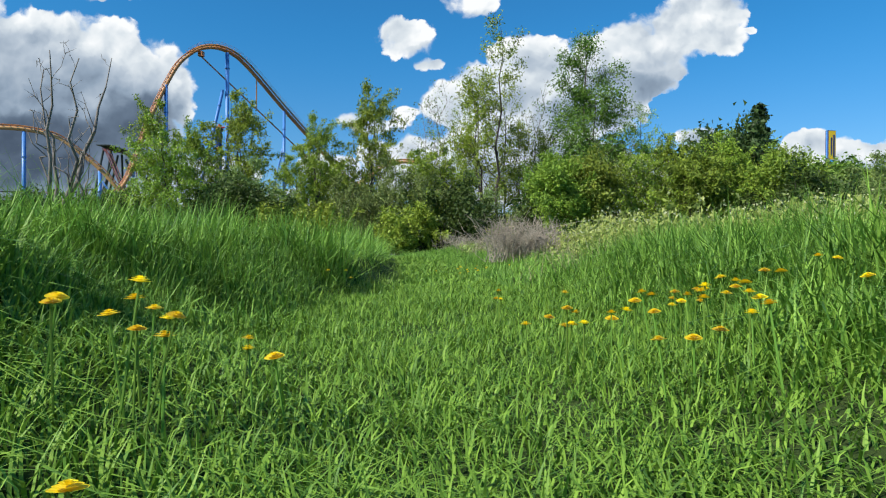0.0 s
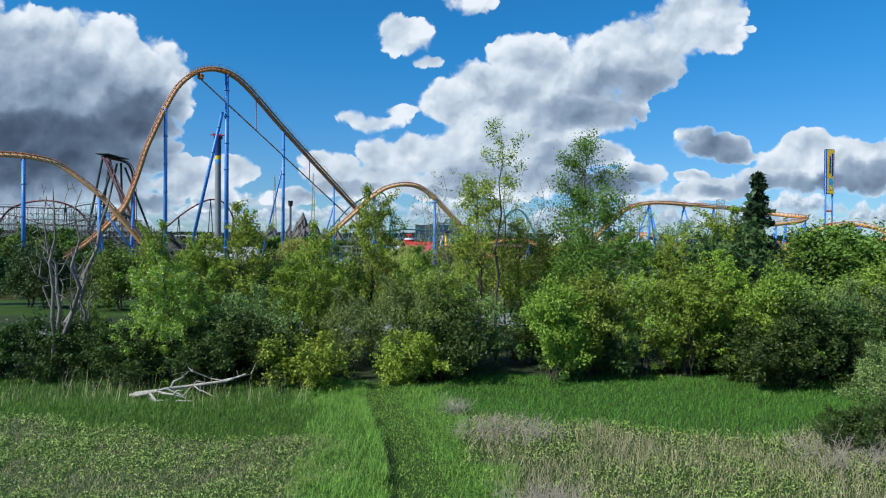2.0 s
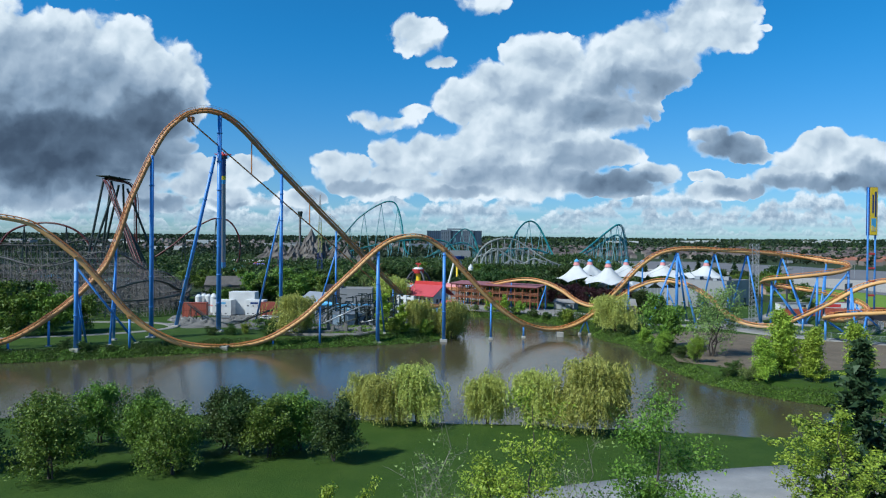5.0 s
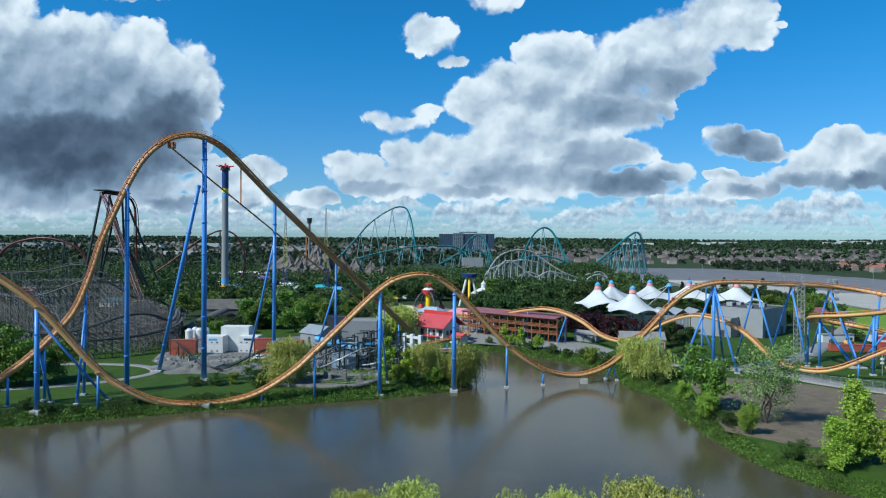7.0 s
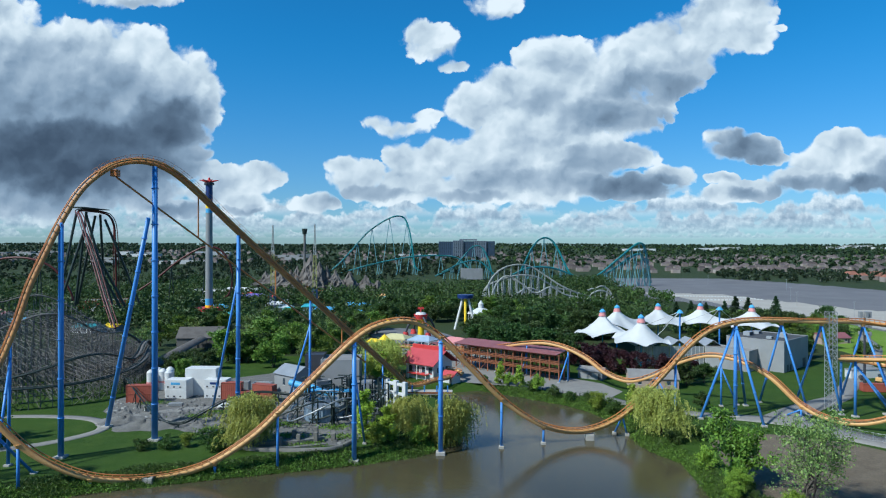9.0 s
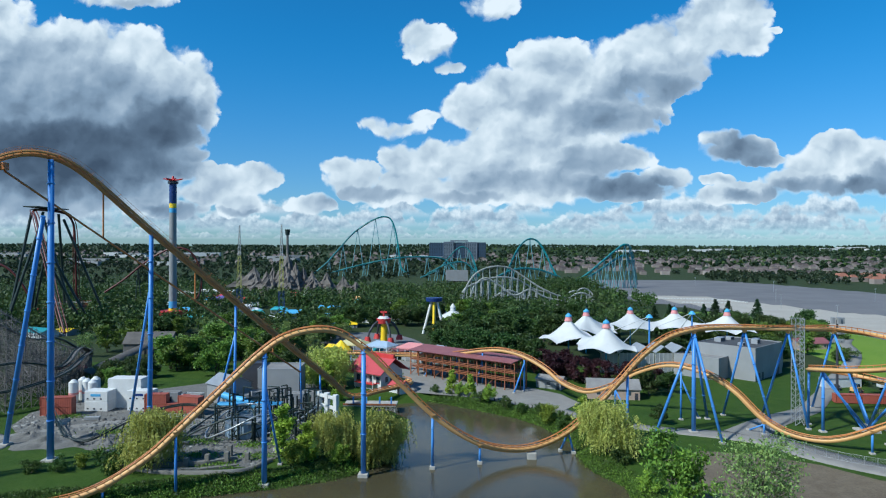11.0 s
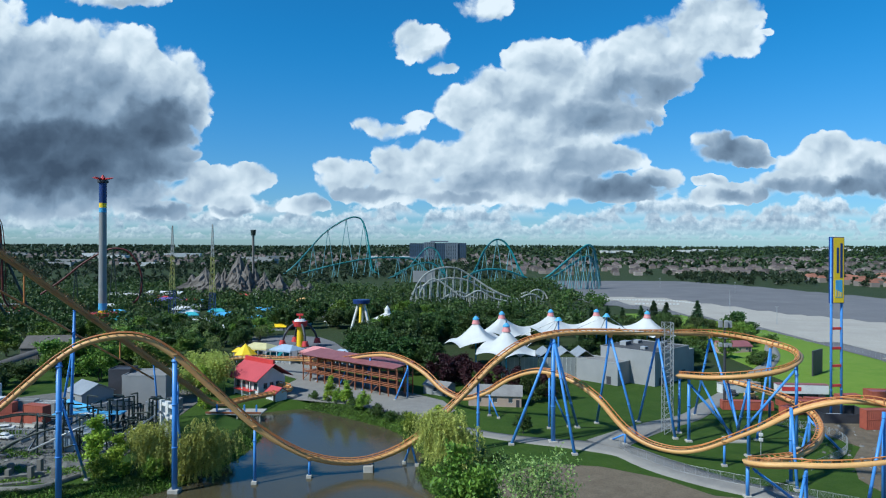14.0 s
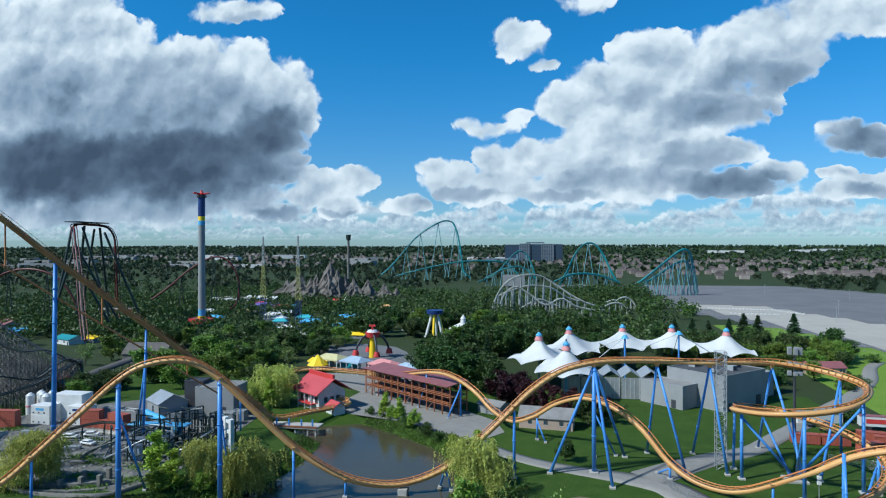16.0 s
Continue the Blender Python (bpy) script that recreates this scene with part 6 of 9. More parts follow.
part("wall", sweep(spline([(-54, 205.5, 0.2), (-44, 202.5, 0.2), (-34, 202.5, 0.2), (-26, 204.5, 0.2), (-22.5, 211, 0.2)], 1.0), [(-0.3, -0.8), (-0.3, 1.1), (0.3, 1.1), (0.3, -0.8)], "wall", M_OLDCONC), None, rw)
car((-61.5, 243.5, 0.62), 20, M_WHITE, "white pickup parked in the gravel yard")
car((-56.5, 236.0, 0.62), -10, M_WHITE, "white car parked beside the yard fence")
car((-66, 240.5, 0.62), 12, M_WHITE, "white van parked in the gravel yard")
car((147, 291, 0.75), 70, M_DARK, "dark car parked beside the path")

def heap(at, r, h, seed, mat):
    """A low, uneven mound."""
    rng = np.random.default_rng(seed)
    g = thing("gravel_heap", "uneven heap of grey gravel and broken stone", "heap", "gravel heaps", at=at)
    n, m = 12, 26
    V = [(0, 0, h)]
    for k in range(1, n):
        for j in range(m):
            a = 2 * math.pi * j / m
            f = k / (n - 1)
            q = r * f * (1 + 0.25 * math.sin(2 * a + seed) + 0.12 * math.sin(5 * a))
            V.append((q * math.cos(a), q * 0.7 * math.sin(a), h * (1 - f) ** 1.2 * (1 + 0.3 * math.sin(3 * a + k)) + rng.uniform(-0.06, 0.1) - 0.12 * f))
    bm = bmesh.new()
    vs = [bm.verts.new(v) for v in V]
    for j in range(m):
        bm.faces.new((vs[0], vs[1 + j], vs[1 + (j + 1) % m]))
        for k in range(n - 2):
            a, b = 1 + k * m, 1 + (k + 1) * m
            bm.faces.new((vs[a + j], vs[b + j], vs[b + (j + 1) % m], vs[a + (j + 1) % m]))
    part("mound", bm, mat, g, smooth=True)


for k, (x, y, r, h) in enumerate(((-88, 226, 6.5, 1.5), (-80, 221, 7.5, 1.9), (-72, 226, 6, 1.3), (-84, 233, 5, 1.0), (-66, 221, 5.5, 1.5), (-92, 234, 4.5, 1.1), (-76, 233, 4, 0.9), (-60, 225, 4.5, 1.0), (-52, 229, 4, 0.9), (-30, 217, 5, 0.8), (-46, 214, 5, 0.9), (-36, 219, 4, 0.7))):
    heap((x, y, 0.6), r, h, k, M_GRAVEL)


def rubble(name, label, count, x0, x1, y0, y1, lo, hi, mat, seed, inside=None):
    """Loose broken stones as small uneven blocks."""
    rng = np.random.default_rng(seed)
    x, y = rng.uniform(x0, x1, count), rng.uniform(y0, y1, count)
    if inside:
        k = signed(x, y, inside) < -0.5
        x, y = x[k], y[k]
    n = len(x)
    s = lo + (hi - lo) * rng.uniform(0, 1, n) ** 3
    base = np.array([(-1, -1, -0.4), (1, -1, -0.4), (1, 1, -0.4), (-1, 1, -0.4), (-0.6, -0.7, 0.7), (0.7, -0.6, 0.6), (0.6, 0.7, 0.8), (-0.7, 0.6, 0.7)])
    a = rng.uniform(0, 6.28, n)
    c, t = np.cos(a)[:, None], np.sin(a)[:, None]
    b = base[None] * (1 + rng.normal(size=(n, 8, 3)) * 0.18) * s[:, None, None] * (0.5, 0.4, 0.3)
    V = np.stack([x[:, None] + b[..., 0] * c - b[..., 1] * t, y[:, None] + b[..., 0] * t + b[..., 1] * c, 0.62 + b[..., 2]], -1).reshape(-1, 3)
    quads = np.array([(0, 1, 5, 4), (1, 2, 6, 5), (2, 3, 7, 6), (3, 0, 4, 7), (4, 5, 6, 7)])
    F = (np.arange(n)[:, None, None] * 8 + quads).reshape(-1, 4)
    ob = new(name, mesh_arrays(name, V, F, mat))
    tagged(ob, label, "rubble", kind="stuff")


YARD = [(-100, 236), (-92, 228), (-78, 222), (-62, 215), (-46, 208), (-24, 207), (-20, 220), (-22, 250), (-25, 290), (-60, 300), (-96, 270), (-104, 250)]
M_STONE = solid("broken_grey_stone", (0.20, 0.195, 0.185), (0.11, 0.107, 0.10), 0.9, big=0.3, small=2, island=0.5, bump=0)
rubble("rubble", "broken grey stones scattered over the yard", 2100, -104, -20, 207, 262, 0.25, 1.6, M_STONE, 71, YARD)
rubble("rubble", "stones and debris on the construction ground", 700, 140, 190, 190, 262, 0.2, 1.3, M_STONE, 72)
# the low black track over the gravel
bt = thing("low_coaster_track", "thin black coaster track on short posts over the gravel", "roller coaster")
line = spline([(-108, 262, 5.5), (-101, 252, 6.2), (-94, 243, 5.0), (-85, 233, 2.6), (-77, 224, 1.6), (-70, 220.5, 2.0), (-67, 226, 3.2), (-64, 236, 4.4), (-57, 243, 5.2), (-48, 243, 4.6), (-42, 238, 5.6)], 0.8)
for s_ in (-0.45, 0.45):
    part("rail", sweep(line, ring(0.11, 5), "rail", M_BLACKST, True, side=s_), None, bt)
part("spine", sweep(line, ring(0.2, 5), "spine", M_BLACKST, True, lift=-0.4), None, bt)
for v in line[::7]:
    part("post", bars([((v[0], v[1], 0.3), (v[0], v[1], v[2] - 0.3), 0.17), ((v[0] - 1.4, v[1] + 0.8, 0.3), (v[0], v[1], v[2] - 0.6), 0.12)], "post", M_BLACKST, 6), None, bt)


def pallet_stack(x, y, n, turn, mat):
    p = thing("timber_stack", "stack of sawn timber on bearers in the yard", "timber stack", "timber stacks", at=(x, y, 0.62), turn=turn)
    for k in range(n):
        for j in range(5):
            part("plank", bm_box(-2.0, -0.7 + 0.29 * j, 0.1 + 0.2 * k, 2.0, -0.45 + 0.29 * j, 0.26 + 0.2 * k), mat, p)


for k, (x, y, n, a) in enumerate(((-58, 232, 4, 20), (-55, 247, 5, -30), (-67, 246, 3, 60), (-48, 222, 3, 10), (-82, 243, 4, 5), (-45, 256, 5, 35), (-33, 256, 4, -12))):
    pallet_stack(x, y, n, a, M_OLDWOOD if k % 2 else M_GALV)
for k, (x, y, a) in enumerate(((-64, 246.8, 4), (-60.5, 246.9, 0), (-57, 246.4, -8), (-88, 240, 60), (-87, 237, 62), (-50, 238, 80), (-50.3, 234.5, 86), (-28, 232, 40), (-26, 229, 45))):
    jb = thing("concrete_barrier", "grey concrete road barrier in the work yard", "barrier", "concrete barriers", at=(x, y, 0.62), turn=a)
    bm = bmesh.new()
    prof = ((-0.4, 0), (-0.4, 0.25), (-0.16, 0.55), (-0.11, 1.0), (0.11, 1.0), (0.16, 0.55), (0.4, 0.25), (0.4, 0))
    e = [[bm.verts.new((s_ * 1.55, u, w)) for u, w in prof] for s_ in (-1, 1)]
    bm.faces.new(e[0])
    bm.faces.new(e[1][::-1])
    for j in range(8):
        bm.faces.new((e[0][j], e[0][(j + 1) % 8], e[1][(j + 1) % 8], e[1][j]))
    bmesh.ops.recalc_face_normals(bm, faces=bm.faces)
    part("block", bm, M_CONC, jb)
for k, (x, y, w, d, h, a) in enumerate(((-47, 262, 4, 3, 2.6, 20), (-43, 266, 5, 3, 3, 30), (-30, 262, 6, 3, 3.4, 8), (-28, 268, 4, 3, 2.6, 0), (-62, 262, 6, 3, 2.8, -6), (-70, 264, 6, 3, 2.8, 4))):
    block("site_cabin", "small grey flat-roofed site cabin", "cabin", (x, y, 0.65), a, w, d, h, M_GREYW if k % 2 else M_GALV, M_GREYROOF, ((0.6, 0.9, 2.0),), group="site cabins")
# roof plant on the theatre
for x, y, w, d, h in ((120, 322, 4, 2.6, 1.6), (126, 327, 3, 2, 1.2), (131, 316, 2.4, 2.4, 1.8), (124, 312, 2, 2, 1.0), (134, 322, 3, 2, 1.3)):
    ru = thing("roof_unit", "grey ventilation unit on the flat theatre roof", "ventilation unit", "roof units", at=(x, y, 12.25), turn=44)
    part("case", bm_box(-w / 2, -d / 2, 0, w / 2, d / 2, h, 0.05), M_GALV, ru)
    part("grille", bm_box(-w / 2 + 0.2, -d / 2 - 0.04, 0.2, w / 2 - 0.2, -d / 2 + 0.02, h - 0.2), M_DARK, ru)

# stepped concrete terrace towards the water
te = thing("terrace", "stepped grey concrete terrace with three stub posts", "terrace")
for z, pts in ((0.9, [(-46, 203.5), (-36, 204.5), (-29, 207.5), (-29.4, 208.5), (-36.3, 205.6), (-46.2, 204.6)]), (1.5, [(-47, 206), (-36, 207.5), (-30, 210.5), (-30.4, 211.5), (-36.4, 208.6), (-47.2, 207.1)])):
    bm = bmesh.new()
    f_ = bm.faces.new([bm.verts.new((a, b, z)) for a, b in pts])
    e = bmesh.ops.extrude_face_region(bm, geom=[f_])["geom"]
    bmesh.ops.translate(bm, verts=[v for v in e if isinstance(v, bmesh.types.BMVert)], vec=(0, 0, -1.4))
    bmesh.ops.recalc_face_normals(bm, faces=bm.faces)
    part("step", bm, M_OLDCONC, te)

# ---- further rides and halls of the park ----
M_VIOLET = solid("violet_canvas", (0.16, 0.13, 0.42), (0.13, 0.10, 0.34), 0.6, big=0.2, small=1)
M_AQUA = solid("turquoise_paint", (0.08, 0.42, 0.46), (0.07, 0.36, 0.40), 0.5, big=0.2, small=1)
M_CREAM2 = solid("pale_yellow_canvas", (0.55, 0.50, 0.26), (0.48, 0.43, 0.22), 0.6, big=0.2, small=1)
M_PALEBLUE = solid("grey_blue_canvas", (0.34, 0.42, 0.52), (0.28, 0.36, 0.45), 0.6, big=0.2, small=1)


def canopy(x, y, w, d, h, turn, roof, leg, label):
    """A canopy: shallow four-sided roof on posts, with a counter below."""
    z = float(height(x, y))
    o = thing("canopy_stall", label, "stall", "canopy stalls", at=(x, y, z), turn=turn)
    bm = bmesh.new()
    a = [bm.verts.new(c) for c in ((-w / 2, -d / 2, h), (w / 2, -d / 2, h), (w / 2, d / 2, h), (-w / 2, d / 2, h))]
    b = [bm.verts.new(c) for c in ((-w / 4, 0, h + 1.9), (w / 4, 0, h + 1.9))]
    for q in ((a[0], a[1], b[1], b[0]), (a[1], a[2], b[1]), (a[2], a[3], b[0], b[1]), (a[3], a[0], b[0])):
        bm.faces.new(q)
    part("roof", bm, roof, o)
    part("fascia", bm_box(-w / 2, -d / 2 - 0.08, h - 0.5, w / 2, -d / 2 + 0.04, h + 0.02), roof, o)
    for sx in (-1, -0.33, 0.33, 1):
        for sy in (-1, 1):
            part("post", bm_box(sx * w * 0.47 - 0.12, sy * d * 0.46 - 0.12, -0.5, sx * w * 0.47 + 0.12, sy * d * 0.46 + 0.12, h), leg, o)
    part("counter", bm_box(-w * 0.4, -d * 0.3, -0.4, w * 0.4, d * 0.3, 1.2, 0.05), M_GREYW, o)


block("arcade_hall", "long white arcade hall with a cream upper band", "building", (-216, 617, 1.6), -14, 42, 16, 8.5, M_WHITE, M_GREYROOF, ((-14, 3, 3), (-6, 3, 3), (4, 3, 3), (12, 3, 3)))
block("arcade_hall", "cream walled hall beside the drop tower", "building", (-204, 606, 1.6), -14, 30, 8, 4.5, M_CREAM2, M_GREYROOF, ((-8, 2, 3), (0, 2, 3), (8, 2, 3)))
block("ride_hall", "low brown ride hall with a flat roof", "building", (-262, 520, 1.6), 20, 30, 18, 7, M_BROWNWOOD, M_GREYROOF, ((0, 3, 3),))
block("ride_hall", "red steel ride station below the dive coaster", "building", (-250, 500, 1.6), 10, 34, 12, 5, M_RED, M_GREYW, ((-6, 4, 3), (6, 4, 3)))
block("ride_hall", "white flat-roofed ride station", "building", (-240, 486, 1.6), 10, 22, 8, 4.5, M_WHITE, M_WHITE, ((-4, 4, 3),))
for x, y, w, d, h, a, mat, lab in ((-172, 586, 24, 14, 6, 10, M_VIOLET, "wide violet canvas canopy on steel posts"), (-154, 582, 14, 10, 5, -8, M_RED, "red canvas canopy beside the violet one"), (-186, 590, 12, 10, 4.5, 5, M_SKYBLUE, "light blue canvas canopy on posts"),
                                   (-92, 492, 20, 9, 4.6, 8, M_SKYBLUE, "long bright blue canopy over yellow posts"), (-76, 520, 22, 9, 5, 4, M_SKYBLUE, "long bright blue canopy over yellow posts"), (-66, 470, 9, 12, 5, 0, M_SKYBLUE, "blue canopy stall at the park square"),
                                   (-110, 520, 12, 8, 4, 12, M_AQUA, "turquoise canopy stall among trees"), (-126, 512, 12, 8, 4, -6, M_WHITE, "white canopy stall among trees"), (-138, 530, 14, 8, 4.5, 4, M_WHITE, "white canopy stall among trees"), (-118, 496, 10, 8, 4, 20, M_AQUA, "turquoise canopy stall among trees"),
                                   (-58, 560, 10, 8, 6, 0, M_AQUA, "turquoise canopy stall among trees"), (-64, 575, 9, 9, 7, 10, M_ORANGE, "orange canopy stall among trees"), (-28, 352, 13, 9, 5.5, -20, M_CREAM2, "pale yellow sail canopy behind the station"), (-15, 347, 12, 9, 5.5, -30, M_PALEBLUE, "grey-blue sail canopy behind the station"),
                                   (0, 341, 14, 9, 5.6, -36, M_PINK, "faded pink sail canopy behind the station"), (12, 334, 13, 8, 5.6, -37, M_PALEBLUE, "grey-blue sail canopy behind the station"), (-98, 462, 12, 8, 4, 0, M_WHITE, "white canopy stall at the park square"), (-150, 470, 12, 8, 4, 30, M_AQUA, "turquoise canopy stall among trees"),
                                   (-170, 500, 14, 9, 5, 12, M_SKYBLUE, "light blue canvas canopy on posts"), (-196, 540, 12, 9, 5, 0, M_WHITE, "white canopy stall among trees")):
    canopy(x, y, w, d, h, a, mat, M_YELLOW if mat is M_SKYBLUE else M_WHITE, lab)

# ---- right side yard, fences and masts ----
tr = thing("box_trailer", "long white box trailer with a red roof and lettering", "trailer", at=(168, 289, 0.7), turn=-4)
part("body", bm_box(-8, -1.3, 1.1, 8, 1.3, 4.0, 0.05), M_WHITE, tr)
part("lettering", bm_box(-6.5, -1.36, 2.0, -0.5, -1.3, 3.3, 0.01), M_RED, tr, "red bar in place of a brand name")
part("roof", bm_box(-8.05, -1.35, 4.0, 8.05, 1.35, 4.15), M_MAROON, tr)
for x in (-6.6, -5.4, 5.4, 6.6):
    for y in (-1.1, 1.1):
        bm = bmesh.new()
        tube(bm, (x, y - 0.15, 0.5), (x, y + 0.15, 0.5), 0.5, seg=14)
        part("wheel", bm, M_DARK, tr)
tr2 = thing("flat_building", "low white flat-roofed cabin", "cabin", at=(151, 296, 0.75), turn=10)
part("wall", bm_box(-7, -1.6, -0.3, 7, 1.6, 2.8, 0.04), M_WHITE, tr2)
part("roof", bm_box(-7.2, -1.8, 2.8, 7.2, 1.8, 3.0, 0.03), M_GREYROOF, tr2)
block("flat_building", "low dark red stall with a flat roof", "building", (190, 282, 0.9), -6, 10, 5, 3.2, M_CONT, M_MAROON)
for x, y, z, a in ((139, 272, 0.7, -6), (146.5, 271.5, 0.7, -4), (153, 266, 0.7, 24), (168, 252, 0.7, 6), (168, 252, 3.3, 6), (175, 254, 0.7, 10), (158, 277, 0.7, -14), (166, 276, 0.7, -10), (160.5, 272.5, 0.7, -12), (178, 281, 0.8, 8)):
    container((x, y, z), a, 7.0)
om = thing("skid_loader", "orange construction machine beside the track", "machine", at=(149.5, 284.5, 0.75), turn=30)
bm = bmesh.new()
box(bm, -1.8, -1.1, 0.7, 1.4, 1.1, 2.1, 0.2)
part("body", bm, M_ORANGE, om)
part("cab", bm_box(-0.6, -0.9, 2.1, 0.9, 0.9, 3.2, 0.1), M_GLASS, om)
part("bucket", bm_box(1.6, -1.2, 0.1, 2.7, 1.2, 1.0, 0.1), M_ORANGE, om)
for y in (-1.2, 1.2):
    bm = bmesh.new()
    for x in (-1.1, 0.8):
        tube(bm, (x, y - 0.2, 0.55), (x, y + 0.2, 0.55), 0.55, seg=14)
    part("wheel_pair", bm, M_DARK, om)
dm = thing("dome_shelter", "white half-round fabric shelter", "shelter", at=(177, 238, 0.6), turn=60)
bm = bmesh.new()
n = 20
for k in range(n):
    a0, a1 = math.pi * k / n, math.pi * (k + 1) / n
    v = [bm.verts.new(c) for c in ((-8, 6 * math.cos(a0), 6 * math.sin(a0)), (8, 6 * math.cos(a0), 6 * math.sin(a0)), (8, 6 * math.cos(a1), 6 * math.sin(a1)), (-8, 6 * math.cos(a1), 6 * math.sin(a1)))]
    bm.faces.new(v)
bmesh.ops.remove_doubles(bm, verts=bm.verts, dist=0.01)
part("cover", bm, M_CANVAS, dm, smooth=True)
sf = thing("hoarding", "black hoarding round the foot of the sign", "fence", at=(164.5, 262, 0.6))
for s, e in (((-7, -5), (7, -4.8)), ((-7, 5), (7, 5.2)), ((-7.2, -5), (-7, 5.2)), ((7, -5), (7.2, 5.2))):
    part("panel", bm_box(*s, -0.3, *e, 2.6, 0.02), M_DARK, sf)
ck = thing("equipment_case", "pale equipment boxes behind the hoarding", "box", at=(163, 260, 0.6))
part("case", bm_box(-3, -1.2, 0, 1, 1.2, 1.8, 0.05), M_GREYW, ck)
sb = thing("screen_board", "black upright screen board on the bank", "board", at=(191, 321, 1.6), turn=41)
part("board", bm_box(-4.5, -0.25, -0.5, 4.5, 0.25, 9.4, 0.05), M_DARK, sb)
lm = thing("light_mast", "tall dark pole with clusters of white speaker boxes", "mast", at=(136.5, 272.5, 0.6))
bm = bmesh.new()
tube(bm, (0, 0, -0.4), (0, 0, 25.5), 0.42, 0.3, 12)
part("pole", bm, M_DARK, lm)
for z in (18.6, 21.2, 24.4):
    for x, y in ((-1.4, -0.3), (0, -0.9), (1.4, -0.3), (0.9, 0.9), (-0.9, 0.9)):
        part("speaker_box", bm_box(x - 0.5, y - 0.4, z, x + 0.5, y + 0.4, z + (2.0 if z > 24 else 1.1), 0.05), M_GREYW, lm)
lt = thing("lattice_tower", "slender galvanised lattice tower", "mast", at=(110.8, 246.0, 0.6))
it = []
for k in range(18):
    za, zb = 1.6 * k, 1.6 * (k + 1)
    w = 1.15
    for sx, sy in ((-1, -1), (1, -1), (1, 1), (-1, 1)):
        it += [((sx * w, sy * w, za), (sx * w, sy * w, zb), 0.11), ((sx * w, sy * w, za), (-sy * w, sx * w, zb), 0.07), ((sx * w, sy * w, zb), (-sy * w, sx * w, zb), 0.06)]
part("lattice", bars(it, "lattice", M_GALV), None, lt)


def fence(name, label, line, h, step=2.4, mat=None, mesh=True, group=""):
    """A wire fence: posts, rails and fine vertical wires."""
    f = thing(name, label, "fence", group)
    pts = spline([(x, y, 0) for x, y in line], step)
    z = height(pts[:, 0], pts[:, 1])
    wires, rails = [], []
    for k, (x, y, _) in enumerate(pts):
        part("post", bars([((x, y, z[k] - 0.2), (x, y, z[k] + h), 0.05)], "post", mat or M_GALV, 6), None, f)
        if k + 1 < len(pts):
            a, b = np.array((x, y, z[k])), np.array((pts[k + 1][0], pts[k + 1][1], z[k + 1]))
            rails += [(a + (0, 0, h), b + (0, 0, h), 0.035), (a + (0, 0, 0.15), b + (0, 0, 0.15), 0.03)]
            if mesh:
                for q in range(10):
                    c = a + (b - a) * q / 10
                    d = a + (b - a) * min(1, (q + 2) / 10)
                    wires += [(c + (0, 0, 0.15), d + (0, 0, h), 0.012), (d + (0, 0, 0.15), c + (0, 0, h), 0.012)]
    part("rail", bars(rails, "rail", mat or M_GALV), None, f)
    if wires:
        tagged(part("wire_mesh", bars(wires, "wire_mesh", mat or M_GALV, 3), None, f), kind="stuff")


fence("wire_fence", "curved wire fence along the footpath", [(95.4, 234), (96.5, 229.5), (99.5, 224.5), (105, 216.5), (114, 210), (121, 204.5), (133, 197), (150, 186)], 2.0)
fence("wire_fence", "curved wire fence round the coaster lawn", [(139, 256), (146, 253.5), (151.5, 248), (152.5, 240), (148, 231.5), (140, 224), (133, 219)], 2.0)
fence("wire_fence", "long wire fence along the parking lot", [(180, 640), (203, 520), (219, 450), (231, 398), (236, 366), (226, 330)], 2.4, 6.0, mesh=False)
fence("wire_fence", "wire fence at the edge of the wood", [(27, 36.5), (34, 33), (42, 29.5), (56, 26)], 1.8, 2.6)
fence("post_rail_fence", "pale post and rail fence beside the road", [(52, 92.5), (66, 92), (82, 90)], 1.0, 3.0, M_WHITE, False)
for x, y in ((60, 94),):
    sl_ = thing("street_lamp", "grey street lamp with a curved arm beside the road", "street lamp", "street lamps", at=(x, y, float(height(x, y))))
    bm = bmesh.new()
    tube(bm, (0, 0, -0.3), (0, 0, 8), 0.11, 0.08, 10)
    part("pole", bm, M_GALV, sl_)
    part("arm", bars([((0, 0, 7.9), (1.8, 0, 8.3), 0.06)], "arm", M_GALV, 6), None, sl_)
    part("head", bm_box(1.5, -0.2, 8.2, 2.5, 0.2, 8.4, 0.05), M_GALV, sl_)
cp = thing("camera_pole", "thin pole with white boxes on the lawn", "mast", at=(126.8, 229, 0.6))
part("pole", bars([((0, 0, -0.3), (0, 0, 6.0), 0.1)], "pole", M_GALV, 8), None, cp)
for z in (3.2, 4.4):
    part("box", bm_box(-0.4, -0.3, z, 0.4, 0.3, z + 0.7, 0.04), M_WHITE, cp)
# bollards along the plaza's edge to the pond
for k, (x, y, z) in enumerate(spline([(30, 270, 0), (38, 263.5, 0), (46, 257, 0), (51, 252, 0)], 1.4)):
    bo = thing("bollard", "short dark bollard at the plaza's edge", "bollard", "bollards", at=(x, y, 0.5))
    part("shaft", bars([((0, 0, -0.3), (0, 0, 0.95), 0.14)], "shaft", M_DARK, 8), None, bo)

